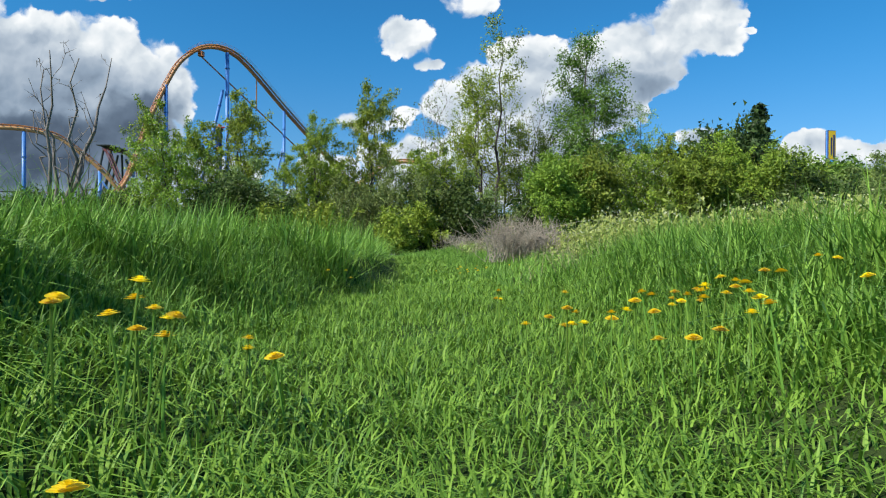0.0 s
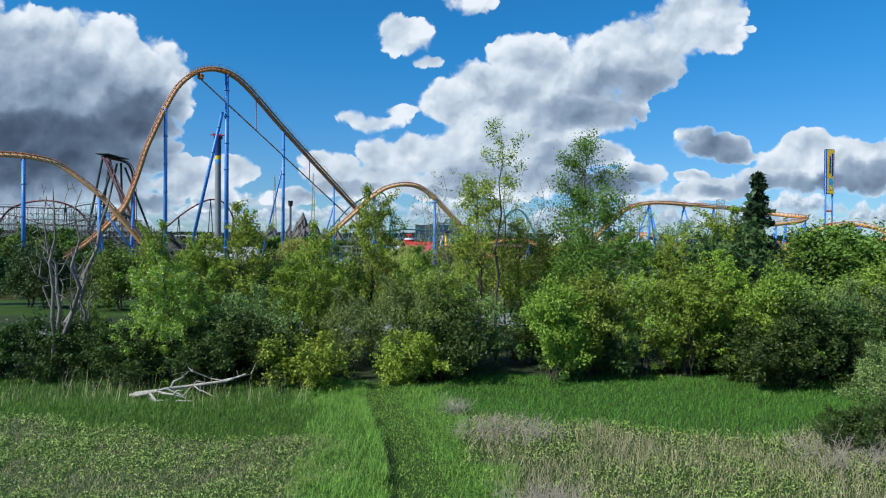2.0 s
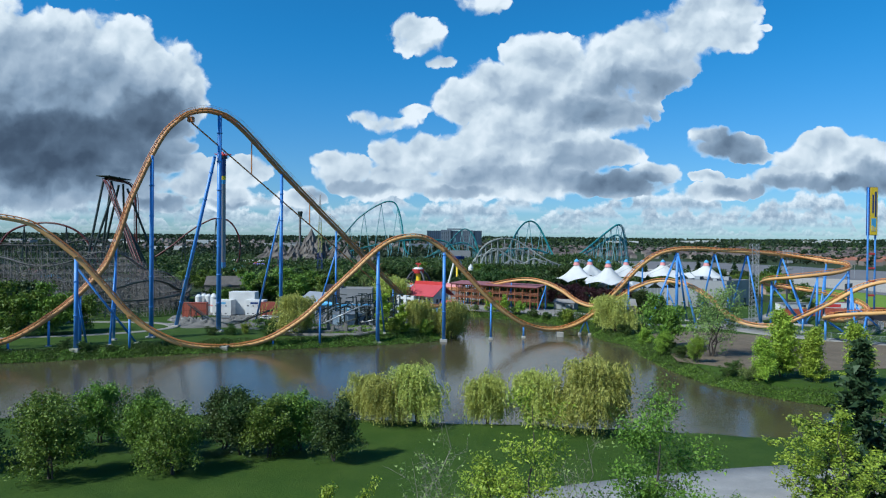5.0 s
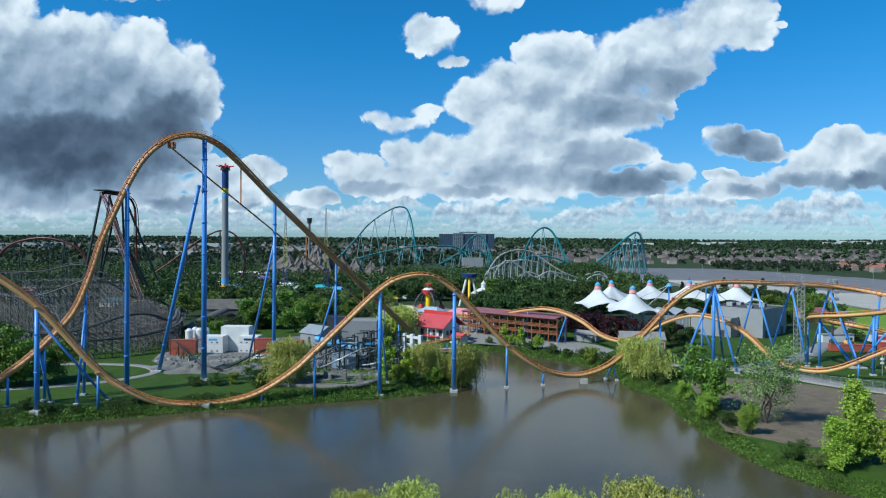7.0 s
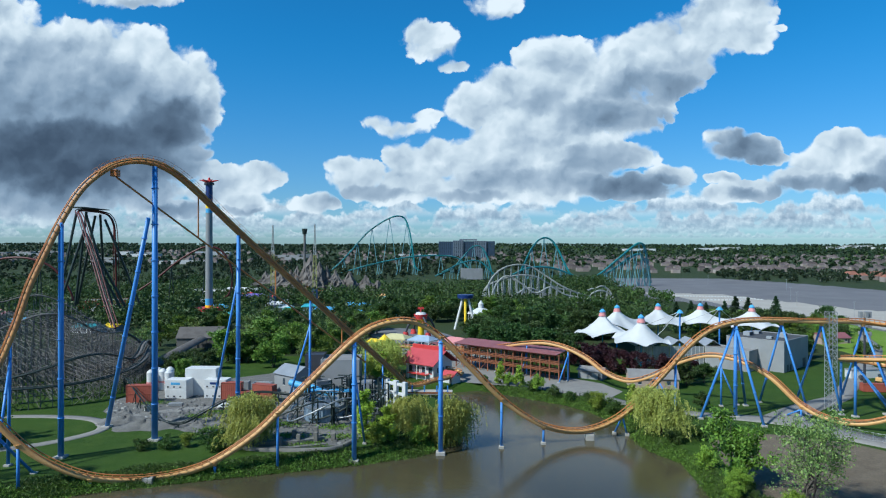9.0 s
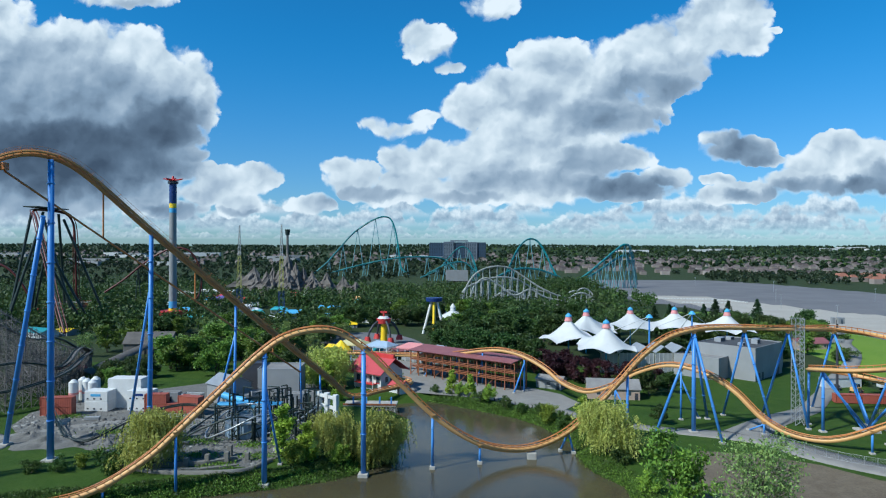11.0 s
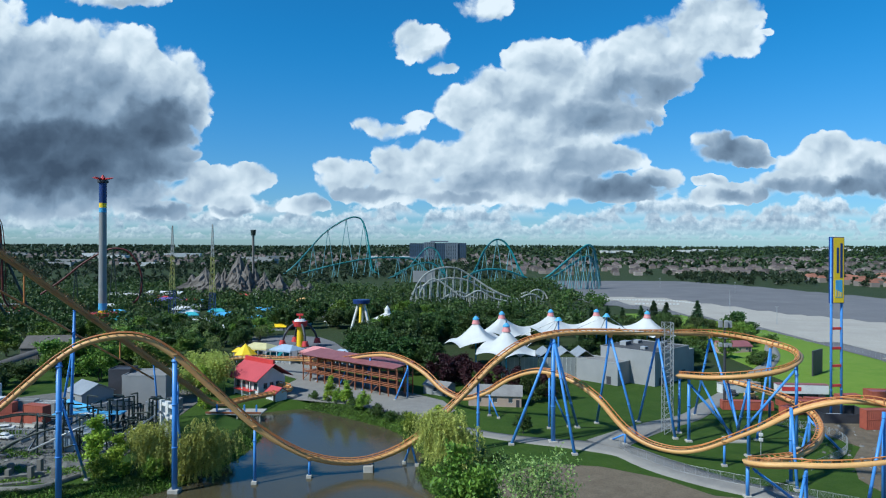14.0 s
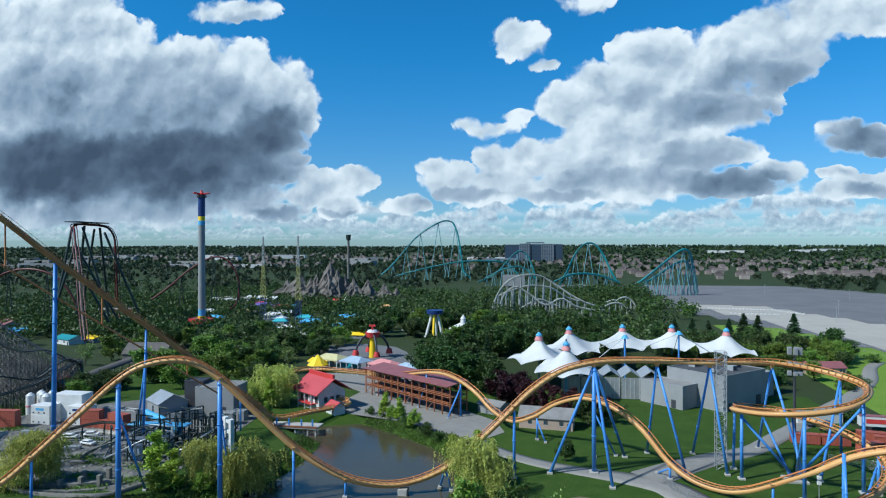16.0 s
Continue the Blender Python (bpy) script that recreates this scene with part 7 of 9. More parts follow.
# small coloured buildings among the trees of the park
rnd = random.Random(21)
COLOURS = [M_SKYBLUE, M_WHITE, M_GREYW, M_SKYBLUE, M_RED, M_WHITE, M_TEAL, M_YELLOW, M_MAROON]
for k, (x, y, w, d, h) in enumerate(((-71, 489, 12, 8, 4), (-48, 552, 30, 8, 5), (-40, 556, 12, 8, 6), (-85, 428, 6, 6, 4), (-92, 440, 10, 7, 4), (-78, 448, 9, 7, 3.6), (-60, 440, 12, 8, 4), (-50, 452, 14, 6, 3.6), (-66, 470, 11, 6, 4), (-40, 478, 8, 8, 5), (-98, 470, 12, 8, 4), (-110, 452, 8, 8, 4),
                                     (-160, 590, 26, 14, 6), (-185, 600, 18, 12, 8), (-145, 560, 14, 9, 5), (-205, 404, 16, 10, 5), (-195, 412, 10, 8, 4), (-284, 445, 22, 14, 8), (-262, 430, 14, 10, 5), (-30, 520, 12, 8, 5), (-15, 540, 10, 8, 6), (10, 520, 9, 7, 5), (-130, 640, 14, 10, 7), (-200, 640, 34, 16, 9), (-20, 352, 9, 6, 3.4), (-36, 360, 12, 6, 3.6), (-8, 356, 8, 5, 3.2), (-56, 500, 9, 9, 6), (22, 548, 12, 8, 6), (-180, 640, 20, 12, 6))):
    house("park_stall", ["light blue roofed park stall", "white walled park stall with a pale roof", "low grey roofed park kiosk"][k % 3] + " among trees", "building", (x, y, float(height(x, y)) - 0.2), rnd.uniform(-40, 40), w, d, h * 0.62, h, (M_WHITE, M_GREYW, M_BRICK)[k % 3], COLOURS[k % len(COLOURS)], 2, True, "park stalls")
for x, y, s in ((-121, 647, 7), (-33, 348, 5), (-20, 470, 5)):
    tp = thing("canopy_tent", "small pointed fabric canopy", "tent", "small canopies", at=(x, y, float(height(x, y))))
    bm = bmesh.new()
    tube(bm, (0, 0, 3.0), (0, 0, 3.0 + s * 0.9), s, 0.15, 8)
    part("cover", bm, M_CANVAS if x < -100 or y > 460 else (M_YELLOW if x < -20 else M_SKYBLUE), tp)
    for k in range(4):
        a = radians(45 + 90 * k)
        part("post", bars([((s * 0.8 * math.cos(a), s * 0.8 * math.sin(a), -0.3), (s * 0.8 * math.cos(a), s * 0.8 * math.sin(a), 3.3), 0.1)], "post", M_WHITE, 6), None, tp)

# ---- the hotel and far buildings ----
ht = thing("hotel", "large blue-grey and white hotel slab far off", "hotel", at=(5, 1858, 12))
for x0, x1, h, mat, y in ((-78, -38, 52, M_HOTELB, 4), (-38, -8, 55, M_HOTEL, 0), (-8, 22, 53, M_HOTELB, 3), (22, 56, 54, M_HOTEL, 0), (56, 80, 53, M_HOTELB, 4)):
    w = part("wing", bm_box(x0 + 0.02, y, -6, x1 - 0.02, y + 22, h, 0.2), mat, ht)
    for f in range(13):
        z = 4 + f * 3.85
        for k in range(int((x1 - x0) / 6)):
            part("window", bm_box(x0 + 2 + 6 * k, y - 0.35, z, x0 + 5.4 + 6 * k, y + 0.1, z + 2.1), M_GLASS, w)
part("penthouse", bm_box(-20, 6, 55.1, 30, 18, 59), M_HOTEL, ht)
part("podium", bm_box(-130, -14, -6, -40, 10, 14, 0.3), M_HOTEL, ht)
block("white_hall", "plain white hall beyond the silver coaster", "building", (12, 960, 3.5), 3, 30, 18, 14, M_GREYW, M_GREYROOF)
block("white_hall", "long low pale building far away", "building", (-150, 2100, 12), 0, 120, 30, 13, M_WHITE, M_GREYROOF)
rnd = random.Random(31)
for k in range(24):
    x, y = rnd.uniform(-1700, -350), rnd.uniform(1300, 2300)
    block("warehouse", "low pale flat-roofed warehouse in the distance", "warehouse", (x, y, float(height(x, y))), rnd.uniform(-15, 15), rnd.uniform(40, 110), rnd.uniform(20, 40), rnd.uniform(7, 12), M_WHITE if k % 4 == 0 else M_GREYW, M_GREYROOF, group="far warehouses", parapet=0.8)
for k in range(8):
    x, y = rnd.uniform(700, 2300), rnd.uniform(2700, 3300)
    block("warehouse", "long white warehouse near the horizon", "warehouse", (x, y, float(height(x, y)) + 2), rnd.uniform(-8, 8), rnd.uniform(60, 150), 40, rnd.uniform(7, 11), M_WHITE, M_GREYROOF, group="far warehouses", parapet=0.8)


def suburb(name, label, count, x0, x1, y0, y1, roof, wall, seed, size=1.0):
    """Rows of far houses with pitched roofs, too many to count."""
    rng = np.random.default_rng(seed)
    V, F, mats = [], [], []
    for k in range(count):
        x = x0 + (x1 - x0) * rng.uniform()
        y = y0 + 26 * int((y1 - y0) / 26 * rng.uniform()) + rng.normal() * 1.5
        z = float(height(x, y))
        w, d, h, rr = rng.uniform(9, 14) * size, rng.uniform(9, 12) * size, rng.uniform(5, 6.5) * size, rng.uniform(2.5, 4) * size
        o = len(V)
        for sx, sy in ((-1, -1), (1, -1), (1, 1), (-1, 1)):
            V.append((x + sx * w / 2, y + sy * d / 2, z - 2))
        for sx, sy in ((-1, -1), (1, -1), (1, 1), (-1, 1)):
            V.append((x + sx * w / 2, y + sy * d / 2, z + h))
        V += [(x - w * 0.28, y, z + h + rr), (x + w * 0.28, y, z + h + rr)]
        for f in ((0, 1, 5, 4), (1, 2, 6, 5), (2, 3, 7, 6), (3, 0, 4, 7)):
            F.append([o + i for i in f])
            mats.append(1)
        for f in ((4, 5, 9, 8), (6, 7, 8, 9), (5, 6, 9, 9), (7, 4, 8, 8)):
            F.append([o + i for i in f])
            mats.append(0)
    me = bpy.data.meshes.new(name)
    me.from_pydata(V, [], [tuple(dict.fromkeys(f)) for f in F])
    me.materials.append(roof)
    me.materials.append(wall)
    me.polygons.foreach_set("material_index", np.array(mats, np.int32))
    me.update()
    tagged(new(name, me), label, "houses", kind="stuff")


M_ROOFDARK = solid("dark_shingle_roofs", (0.11, 0.085, 0.08), (0.075, 0.06, 0.06), 0.85, big=0.01, small=0.1, island=0.4, bump=0)
M_ROOFRED = solid("red_brown_roofs", (0.26, 0.11, 0.07), (0.20, 0.085, 0.06), 0.85, big=0.01, small=0.1, island=0.3, bump=0)
M_HOUSEW = solid("pale_house_walls", (0.27, 0.235, 0.21), (0.18, 0.145, 0.125), 0.8, big=0.01, small=0.1, island=0.4, bump=0)
suburb("suburb_houses", "rows of far dark-roofed suburban houses", 900, 150, 2400, 1180, 2100, M_ROOFDARK, M_HOUSEW, 51)
suburb("suburb_houses", "rows of far dark-roofed houses beyond the hotel", 380, -1700, 300, 1500, 2500, M_ROOFDARK, M_HOUSEW, 52)
suburb("suburb_houses", "red-roofed houses beyond the parking lot", 240, 560, 1250, 800, 1120, M_ROOFRED, M_HOUSEW, 53)

# parking lot: lamp posts, barrier blocks and bay lines
rnd = random.Random(12)
for k, (x, y) in enumerate(((250, 470), (300, 420), (330, 540), (285, 620), (380, 640), (420, 480), (260, 560), (350, 760), (300, 850), (255, 345), (320, 330))):
    lp = thing("lot_lamp", "thin grey lamp post on the parking lot", "street lamp", "parking lot lamps", at=(x, y, float(height(x, y))))
    part("pole", bars([((0, 0, -0.3), (0, 0, 11), 0.14)], "pole", M_GALV, 6), None, lp)
    part("head", bm_box(-0.9, -0.25, 10.9, 0.9, 0.25, 11.15, 0.03), M_GALV, lp)
for k in range(40):
    x, y = (198 + 2.6 * k, 655 - 0.5 * k) if k < 18 else ((245 + 1.5 * (k - 18), 646 - 3.4 * (k - 18)) if k < 28 else (205 + 3.0 * (k - 28), 612 - 0.4 * (k - 28)))
    bl = thing("barrier_block", "white plastic barrier block on the lot", "barrier", "barrier blocks", at=(x, y, float(height(x, y)) + 0.3))
    part("block", bm_box(-0.9, -0.3, 0, 0.9, 0.3, 0.9, 0.05), M_WHITE, bl)

# ---- trees, shrubs and woods ----
L_FRESH = leaves("fresh_green_leaves", (0.396, 0.516, 0.058), (0.144, 0.234, 0.024))
L_YELLOW = leaves("yellow_green_leaves", (0.300, 0.396, 0.048), (0.108, 0.180, 0.019))
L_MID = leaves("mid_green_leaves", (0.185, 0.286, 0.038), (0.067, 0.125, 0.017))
L_DARK = leaves("dark_green_leaves", (0.058, 0.105, 0.022), (0.022, 0.050, 0.011))
L_GREY = leaves("grey_green_leaves", (0.276, 0.362, 0.106), (0.103, 0.167, 0.039))
L_WILLOW = leaves("willow_leaves", (0.517, 0.528, 0.132), (0.297, 0.330, 0.066), 0.3)
L_SPRUCE = leaves("spruce_needles", (0.051, 0.094, 0.036), (0.022, 0.051, 0.020), 0.1)
# mid green darkened in place of cloud shade over the park
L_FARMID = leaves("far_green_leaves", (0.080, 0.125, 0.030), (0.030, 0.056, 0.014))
# green darkened by the shade at the wood's foot, put into the leaf colour
L_SHADE = leaves("shady_green_leaves", (0.082, 0.135, 0.024), (0.030, 0.062, 0.011))
# cloud shade and blue haze of the distance mixed into the leaf colour
L_FARDARK = leaves("far_dark_leaves", (0.040, 0.068, 0.028), (0.018, 0.035, 0.016))
L_PURPLE = leaves("purple_leaves", (0.053, 0.015, 0.019), (0.026, 0.009, 0.012))
L_BLOSSOM = leaves("white_blossom", (0.55, 0.56, 0.48), (0.18, 0.24, 0.08))


def leaf_mesh(name, pts, size, material, rng, long=1.6, down=0.0, flat=0.35):
    """One small pointed leaf at every point."""
    n = len(pts)
    a = rng.normal(size=(n, 3))
    a[:, 2] = a[:, 2] * (1 - down) - down * 2.0
    a /= np.linalg.norm(a, axis=1)[:, None]
    b = rng.normal(size=(n, 3))
    b = np.cross(a, b)
    b /= np.linalg.norm(b, axis=1)[:, None]
    s = (size * rng.uniform(0.65, 1.4, n))[:, None]
    u, v = a * s * long * 0.55, b * s * 0.55
    V = np.stack([pts - u + v * 0.9, pts - u * 0.6 - v, pts + u], 1).reshape(-1, 3)
    return mesh_arrays(name, V, np.arange(3 * n).reshape(-1, 3), material)


def limb(items, a, b, r0, r1, rng, bend=0.08, parts=4):
    """A bent, tapering limb as a chain of bars; gives its points."""
    a, b = np.array(a, float), np.array(b, float)
    t = np.linspace(0, 1, parts + 1)[:, None]
    p = a + (b - a) * t
    p[1:-1] += rng.normal(size=(parts - 1, 3)) * np.linalg.norm(b - a) * bend
    for i in range(parts):
        items.append((p[i], p[i + 1], r0 + (r1 - r0) * i / parts, r0 + (r1 - r0) * (i + 1) / parts))
    return p


def tapered(items, name, material, sides=6):
    V, F, o = [], [], 0
    for a, b, r0, r1 in items:
        seg = sides if r0 > 0.06 else 3
        ang = np.arange(seg) * 2 * np.pi / seg
        d = (b - a) / max(np.linalg.norm(b - a), 1e-6)
        u = np.cross(d, (0.31, 0.95, 0.05))
        u /= np.linalg.norm(u)
        w = np.cross(d, u)
        c = np.outer(np.cos(ang), u) + np.outer(np.sin(ang), w)
        V.append(np.vstack([a + c * r0, b + d * r1 * 0.4 + c * r1]))
        F += [[o + i, o + (i + 1) % seg, o + seg + (i + 1) % seg, o + seg + i] for i in range(seg)]
        o += 2 * seg
    return mesh_arrays(name, np.vstack(V), F, material, True)


def grow(rng, h, stems=1, lean=0.12, first=0.3, spread=0.35, count=14, rise=0.6, r=0.2, twigs=4, shape="round"):
    """Trunk and limbs of a tree h metres high; gives its bars and the places where leaves sit."""
    items, spots = [], []
    for s in range(stems):
        base = np.array([rng.normal() * 0.35, rng.normal() * 0.35, -0.3]) * (stems > 1)
        base[2] = -0.3
        hh = h * (1 if s == 0 else rng.uniform(0.72, 0.97))
        top = base + np.array([rng.normal() * lean * hh, rng.normal() * lean * hh, hh])
        trunk = limb(items, base, top, r * (1 if s == 0 else 0.75), r * 0.12, rng, 0.02, 8)
        for k in range(count):
            f = first + (0.97 - first) * (k + rng.uniform(0, 1)) / count
            i = f * 8
            p = trunk[int(i)] + (trunk[min(int(i) + 1, 8)] - trunk[int(i)]) * (i % 1)
            if shape == "round":
                reach = spread * h * math.sin(math.pi * min(1, 0.12 + 0.88 * (1 - (f - first) / (1.001 - first)) ** 0.8) * 0.62) + 0.25
            elif shape == "column":
                reach = spread * h * (1.05 - f) ** 0.45
            else:
                reach = spread * h * (1.02 - f)
            a = rng.uniform(0, 2 * math.pi)
            tip = p + np.array([math.cos(a) * reach, math.sin(a) * reach, reach * rise * rng.uniform(0.5, 1.3)])
            br = limb(items, p, tip, r * 0.38 * (1.1 - f), r * 0.06, rng, 0.07, 4)
            for q in range(twigs):
                g = rng.uniform(0.3, 1.0)
                i = min(3, int(g * 4))
                c = br[i] + (br[i + 1] - br[i]) * (g * 4 - i)
                e = c + rng.normal(size=3) * reach * 0.30 + (0, 0, reach * 0.1)
                limb(items, c, e, r * 0.1, r * 0.03, rng, 0.05, 1)
                spots += [c + (e - c) * w for w in (0.5, 0.8, 1.0)]
            spots += [br[2], br[3], br[4]]
    return items, np.array(spots)


def scatter(spots, n, rng, sigma):
    c = spots[rng.integers(0, len(spots), n)]
    return c + rng.normal(size=(n, 3)) * sigma


KINDS = {}
THIN = 1.0


def tree_kind(key, name, label, category, bark, leaf, seed, h, n, size, sigma, low=0.0, extra=None, **how):
    """Builds the first tree of a kind out of sight of nothing: it is placed by the first call of plant()."""
    if not key.endswith("_far"):
        n, size = int(n * THIN), size * 0.82
        fine = key in ("airy", "leafy", "young", "thorn", "bush", "bushg", "bushd", "bushl", "twiggy")
        few = dict(how, twigs=2, count=max(5, how["count"] // 2))
        tree_kind(key + "_mid_far", name, label, category, bark, leaf, seed + 1, h, n * 2 // 5 if n else 0, size * 1.5, sigma, low, extra and (extra[0], extra[1] // 2), **few)
        tree_kind(key + "_far", name, label, category, bark, leaf, seed, h, int(n * 0.38) if n else 0, size * 1.55, sigma, low, None, **few)
        if fine:
            n, size, sigma = int(n * 2.1), size * 0.64, sigma * (0.85 if key in ("leafy", "airy") else 0.55)
    rng = np.random.default_rng(seed)
    items, spots = grow(rng, h, **how)
    ob = thing(name, label, category)
    if n:
        part("trunk", tapered(items, "trunk", bark, 5 if not key.endswith("_far") else 4), None, ob)
    else:
        m = len(items) // how["stems"]
        for k in range(how["stems"]):
            part("limb", tapered(items[k * m:(k + 1) * m], "limb", bark, 6), None, ob)
    if n:
        pts = scatter(spots, n, rng, sigma)
        pts = pts[pts[:, 2] > low]
        part("crown", leaf_mesh("crown", pts, size, leaf, rng), None, ob)
    if extra:
        pts = scatter(spots, extra[1], rng, sigma)
        part("blossom", leaf_mesh("blossom", pts, size * 0.8, extra[0], rng), None, ob)
    KINDS[key] = [ob, float(np.percentile(pts[:, 2], 99.3)) if n else h, False]


def willow_kind(key, seed, h=10.0, n=9000):
    rng = np.random.default_rng(seed)
    items, spots = grow(rng, h * 0.9, stems=2, first=0.3, spread=0.36, count=10, rise=0.75, r=0.35, twigs=4)
    pts = []
    for s in range(1150):
        p = spots[rng.integers(0, len(spots))] + rng.normal(size=3) * (0.7, 0.7, 0.4)
        out = p[:2] / max(np.linalg.norm(p[:2]), 0.5)
        k = rng.integers(16, 34)
        t = np.linspace(0, 1, k)[:, None]
        drop = rng.uniform(1.2, max(1.4, min(5.0, p[2] - 0.4)))
        q = p + np.hstack([out * 0.9 * np.sqrt(t), -drop * t**1.3]) + rng.normal(size=(k, 3)) * 0.10
        pts.append(q)
    pts = np.vstack(pts)
    ob = thing("willow_tree", "yellow-green weeping willow with trailing branches on the bank", "tree")
    part("trunk", tapered(items, "trunk", M_BARK, 5), None, ob)
    part("crown", leaf_mesh("crown", pts[pts[:, 2] > 0.2], 0.145, L_WILLOW, rng, 2.4, 0.7), None, ob)
    KINDS[key] = [ob, h, False]


def spruce_kind(key, seed, h=18.0):
    rng = np.random.default_rng(seed)
    items, pts = [], []
    limb(items, (0, 0, -0.3), (0, 0, h), 0.26, 0.02, rng, 0.004, 8)
    for k in range(110):
        f = 0.06 + 0.93 * (k / 110) ** 0.9
        z, reach = h * f, (1.02 - f) * h * 0.21 * rng.uniform(0.75, 1.15) + 0.1
        a = rng.uniform(0, 2 * math.pi)
        d = np.array([math.cos(a), math.sin(a), -0.28])
        tip = np.array([0, 0, z]) + d * reach
        limb(items, (0, 0, z), tip, 0.05, 0.015, rng, 0.02, 2)
        m = int(26 + 60 * (1 - f))
        t = rng.uniform(0.12, 1.0, m)[:, None]
        pts.append(np.array([0, 0, z]) + d * reach * t + rng.normal(size=(m, 3)) * (0.22, 0.22, 0.12) * (0.5 + 0.8 * (1 - f)) - (0, 0, 0.12))
    ob = thing("spruce_tree", "tall dark green spruce with drooping tiers", "tree")
    part("trunk", tapered(items, "trunk", M_BARK, 5), None, ob)
    part("crown", leaf_mesh("crown", np.vstack(pts), 0.34, L_SPRUCE, rng, 2.2, 0.25), None, ob)
    KINDS[key] = [ob, h, False]


tree_kind("airy", "slender_tree", "tall slender tree in thin spring leaf at the wood's edge", "tree", M_BARK, L_FRESH, 3, 18.5, 5200, 0.20, 0.30, stems=3, lean=0.035, first=0.22, spread=0.16, count=22, rise=1.0, r=0.15, twigs=3, shape="column")
tree_kind("leafy", "tall_tree", "tall pyramidal tree in fresh green leaf", "tree", M_BARK, L_MID, 5, 18.0, 15000, 0.20, 0.40, stems=2, lean=0.03, first=0.14, spread=0.23, count=28, rise=0.7, r=0.2, twigs=4, shape="column")
tree_kind("young", "young_tree", "young tree with loose bright green leaves", "tree", M_BARK, L_FRESH, 7, 12.5, 8000, 0.20, 0.28, stems=3, lean=0.07, first=0.12, spread=0.22, count=15, rise=0.75, r=0.14, twigs=4)
tree_kind("thorn", "blossoming_tree", "loose shrubby tree with some white blossom", "tree", M_BARK, L_FRESH, 8, 9.0, 7500, 0.19, 0.28, extra=(L_BLOSSOM, 2600), stems=3, lean=0.1, first=0.12, spread=0.36, count=12, rise=0.6, r=0.13, twigs=4)
tree_kind("bush", "shrub", "dense yellow-green shrub at the wood's edge", "shrub", M_BARK, L_YELLOW, 11, 6.0, 10000, 0.165, 0.30, stems=6, lean=0.13, first=0.08, spread=0.26, count=8, rise=0.95, r=0.07, twigs=4)
tree_kind("bushg", "shrub", "dense grey-green shrub in the wood", "shrub", M_BARK, L_GREY, 12, 6.5, 9000, 0.17, 0.34, stems=5, lean=0.14, first=0.08, spread=0.36, count=8, rise=0.5, r=0.08, twigs=4)
tree_kind("bushd", "shrub", "dark green shrub in the shade of the wood", "shrub", M_BARK, L_SHADE, 13, 4.5, 5600, 0.20, 0.32, stems=5, lean=0.18, first=0.06, spread=0.42, count=7, rise=0.45, r=0.06, twigs=4)
tree_kind("bushl", "shrub", "low leafy bright green bush beside the path", "shrub", M_BARK, L_FRESH, 14, 3.0, 5200, 0.2, 0.3, stems=5, lean=0.2, first=0.05, spread=0.5, count=6, rise=0.4, r=0.04, twigs=4)
tree_kind("round", "round_tree", "round dark green broadleaf tree", "tree", M_BARK, L_DARK, 17, 9.0, 11000, 0.30, 0.5, stems=1, lean=0.02, first=0.24, spread=0.40, count=24, rise=0.35, r=0.22, twigs=5)
# these park kinds take darker leaf colours instead of shade falling on them
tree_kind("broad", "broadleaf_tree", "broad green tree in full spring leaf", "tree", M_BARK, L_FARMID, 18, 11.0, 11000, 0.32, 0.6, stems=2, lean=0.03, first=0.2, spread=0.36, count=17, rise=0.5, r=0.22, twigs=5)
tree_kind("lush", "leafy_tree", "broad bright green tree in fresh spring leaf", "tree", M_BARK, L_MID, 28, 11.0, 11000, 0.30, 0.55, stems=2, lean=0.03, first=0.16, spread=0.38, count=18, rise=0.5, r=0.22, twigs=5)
tree_kind("column", "poplar_tree", "upright bright green young tree on the bank", "tree", M_BARK, L_FRESH, 19, 13.0, 11000, 0.28, 0.42, stems=2, lean=0.02, first=0.06, spread=0.19, count=24, rise=0.8, r=0.16, twigs=4, shape="column")
tree_kind("purple", "purple_tree", "round tree with dark purple leaves", "tree", M_BARK, L_PURPLE, 20, 8.0, 9000, 0.32, 0.5, stems=1, lean=0.02, first=0.2, spread=0.42, count=20, rise=0.4, r=0.2, twigs=5)
tree_kind("olive", "sparse_tree", "sparse grey-green tree with open branches", "tree", M_BARK, L_GREY, 21, 11.0, 5200, 0.22, 0.4, stems=3, lean=0.08, first=0.2, spread=0.36, count=12, rise=0.6, r=0.2, twigs=5)
tree_kind("dead", "dead_tree", "leafless dead tree with pale bare limbs", "tree", M_PALEBARK, None, 23, 12.0, 0, 0, 0, stems=4, lean=0.12, first=0.3, spread=0.13, count=6, rise=1.9, r=0.21, twigs=3, shape="column")
tree_kind("twiggy", "bare_tree", "bare grey twiggy tree among the green ones", "tree", M_PALEBARK, L_GREY, 24, 15.0, 500, 0.2, 0.4, stems=4, lean=0.05, first=0.15, spread=0.2, count=20, rise=0.9, r=0.09, twigs=6, shape="column")
willow_kind("willow", 31)
spruce_kind("spruce", 33)


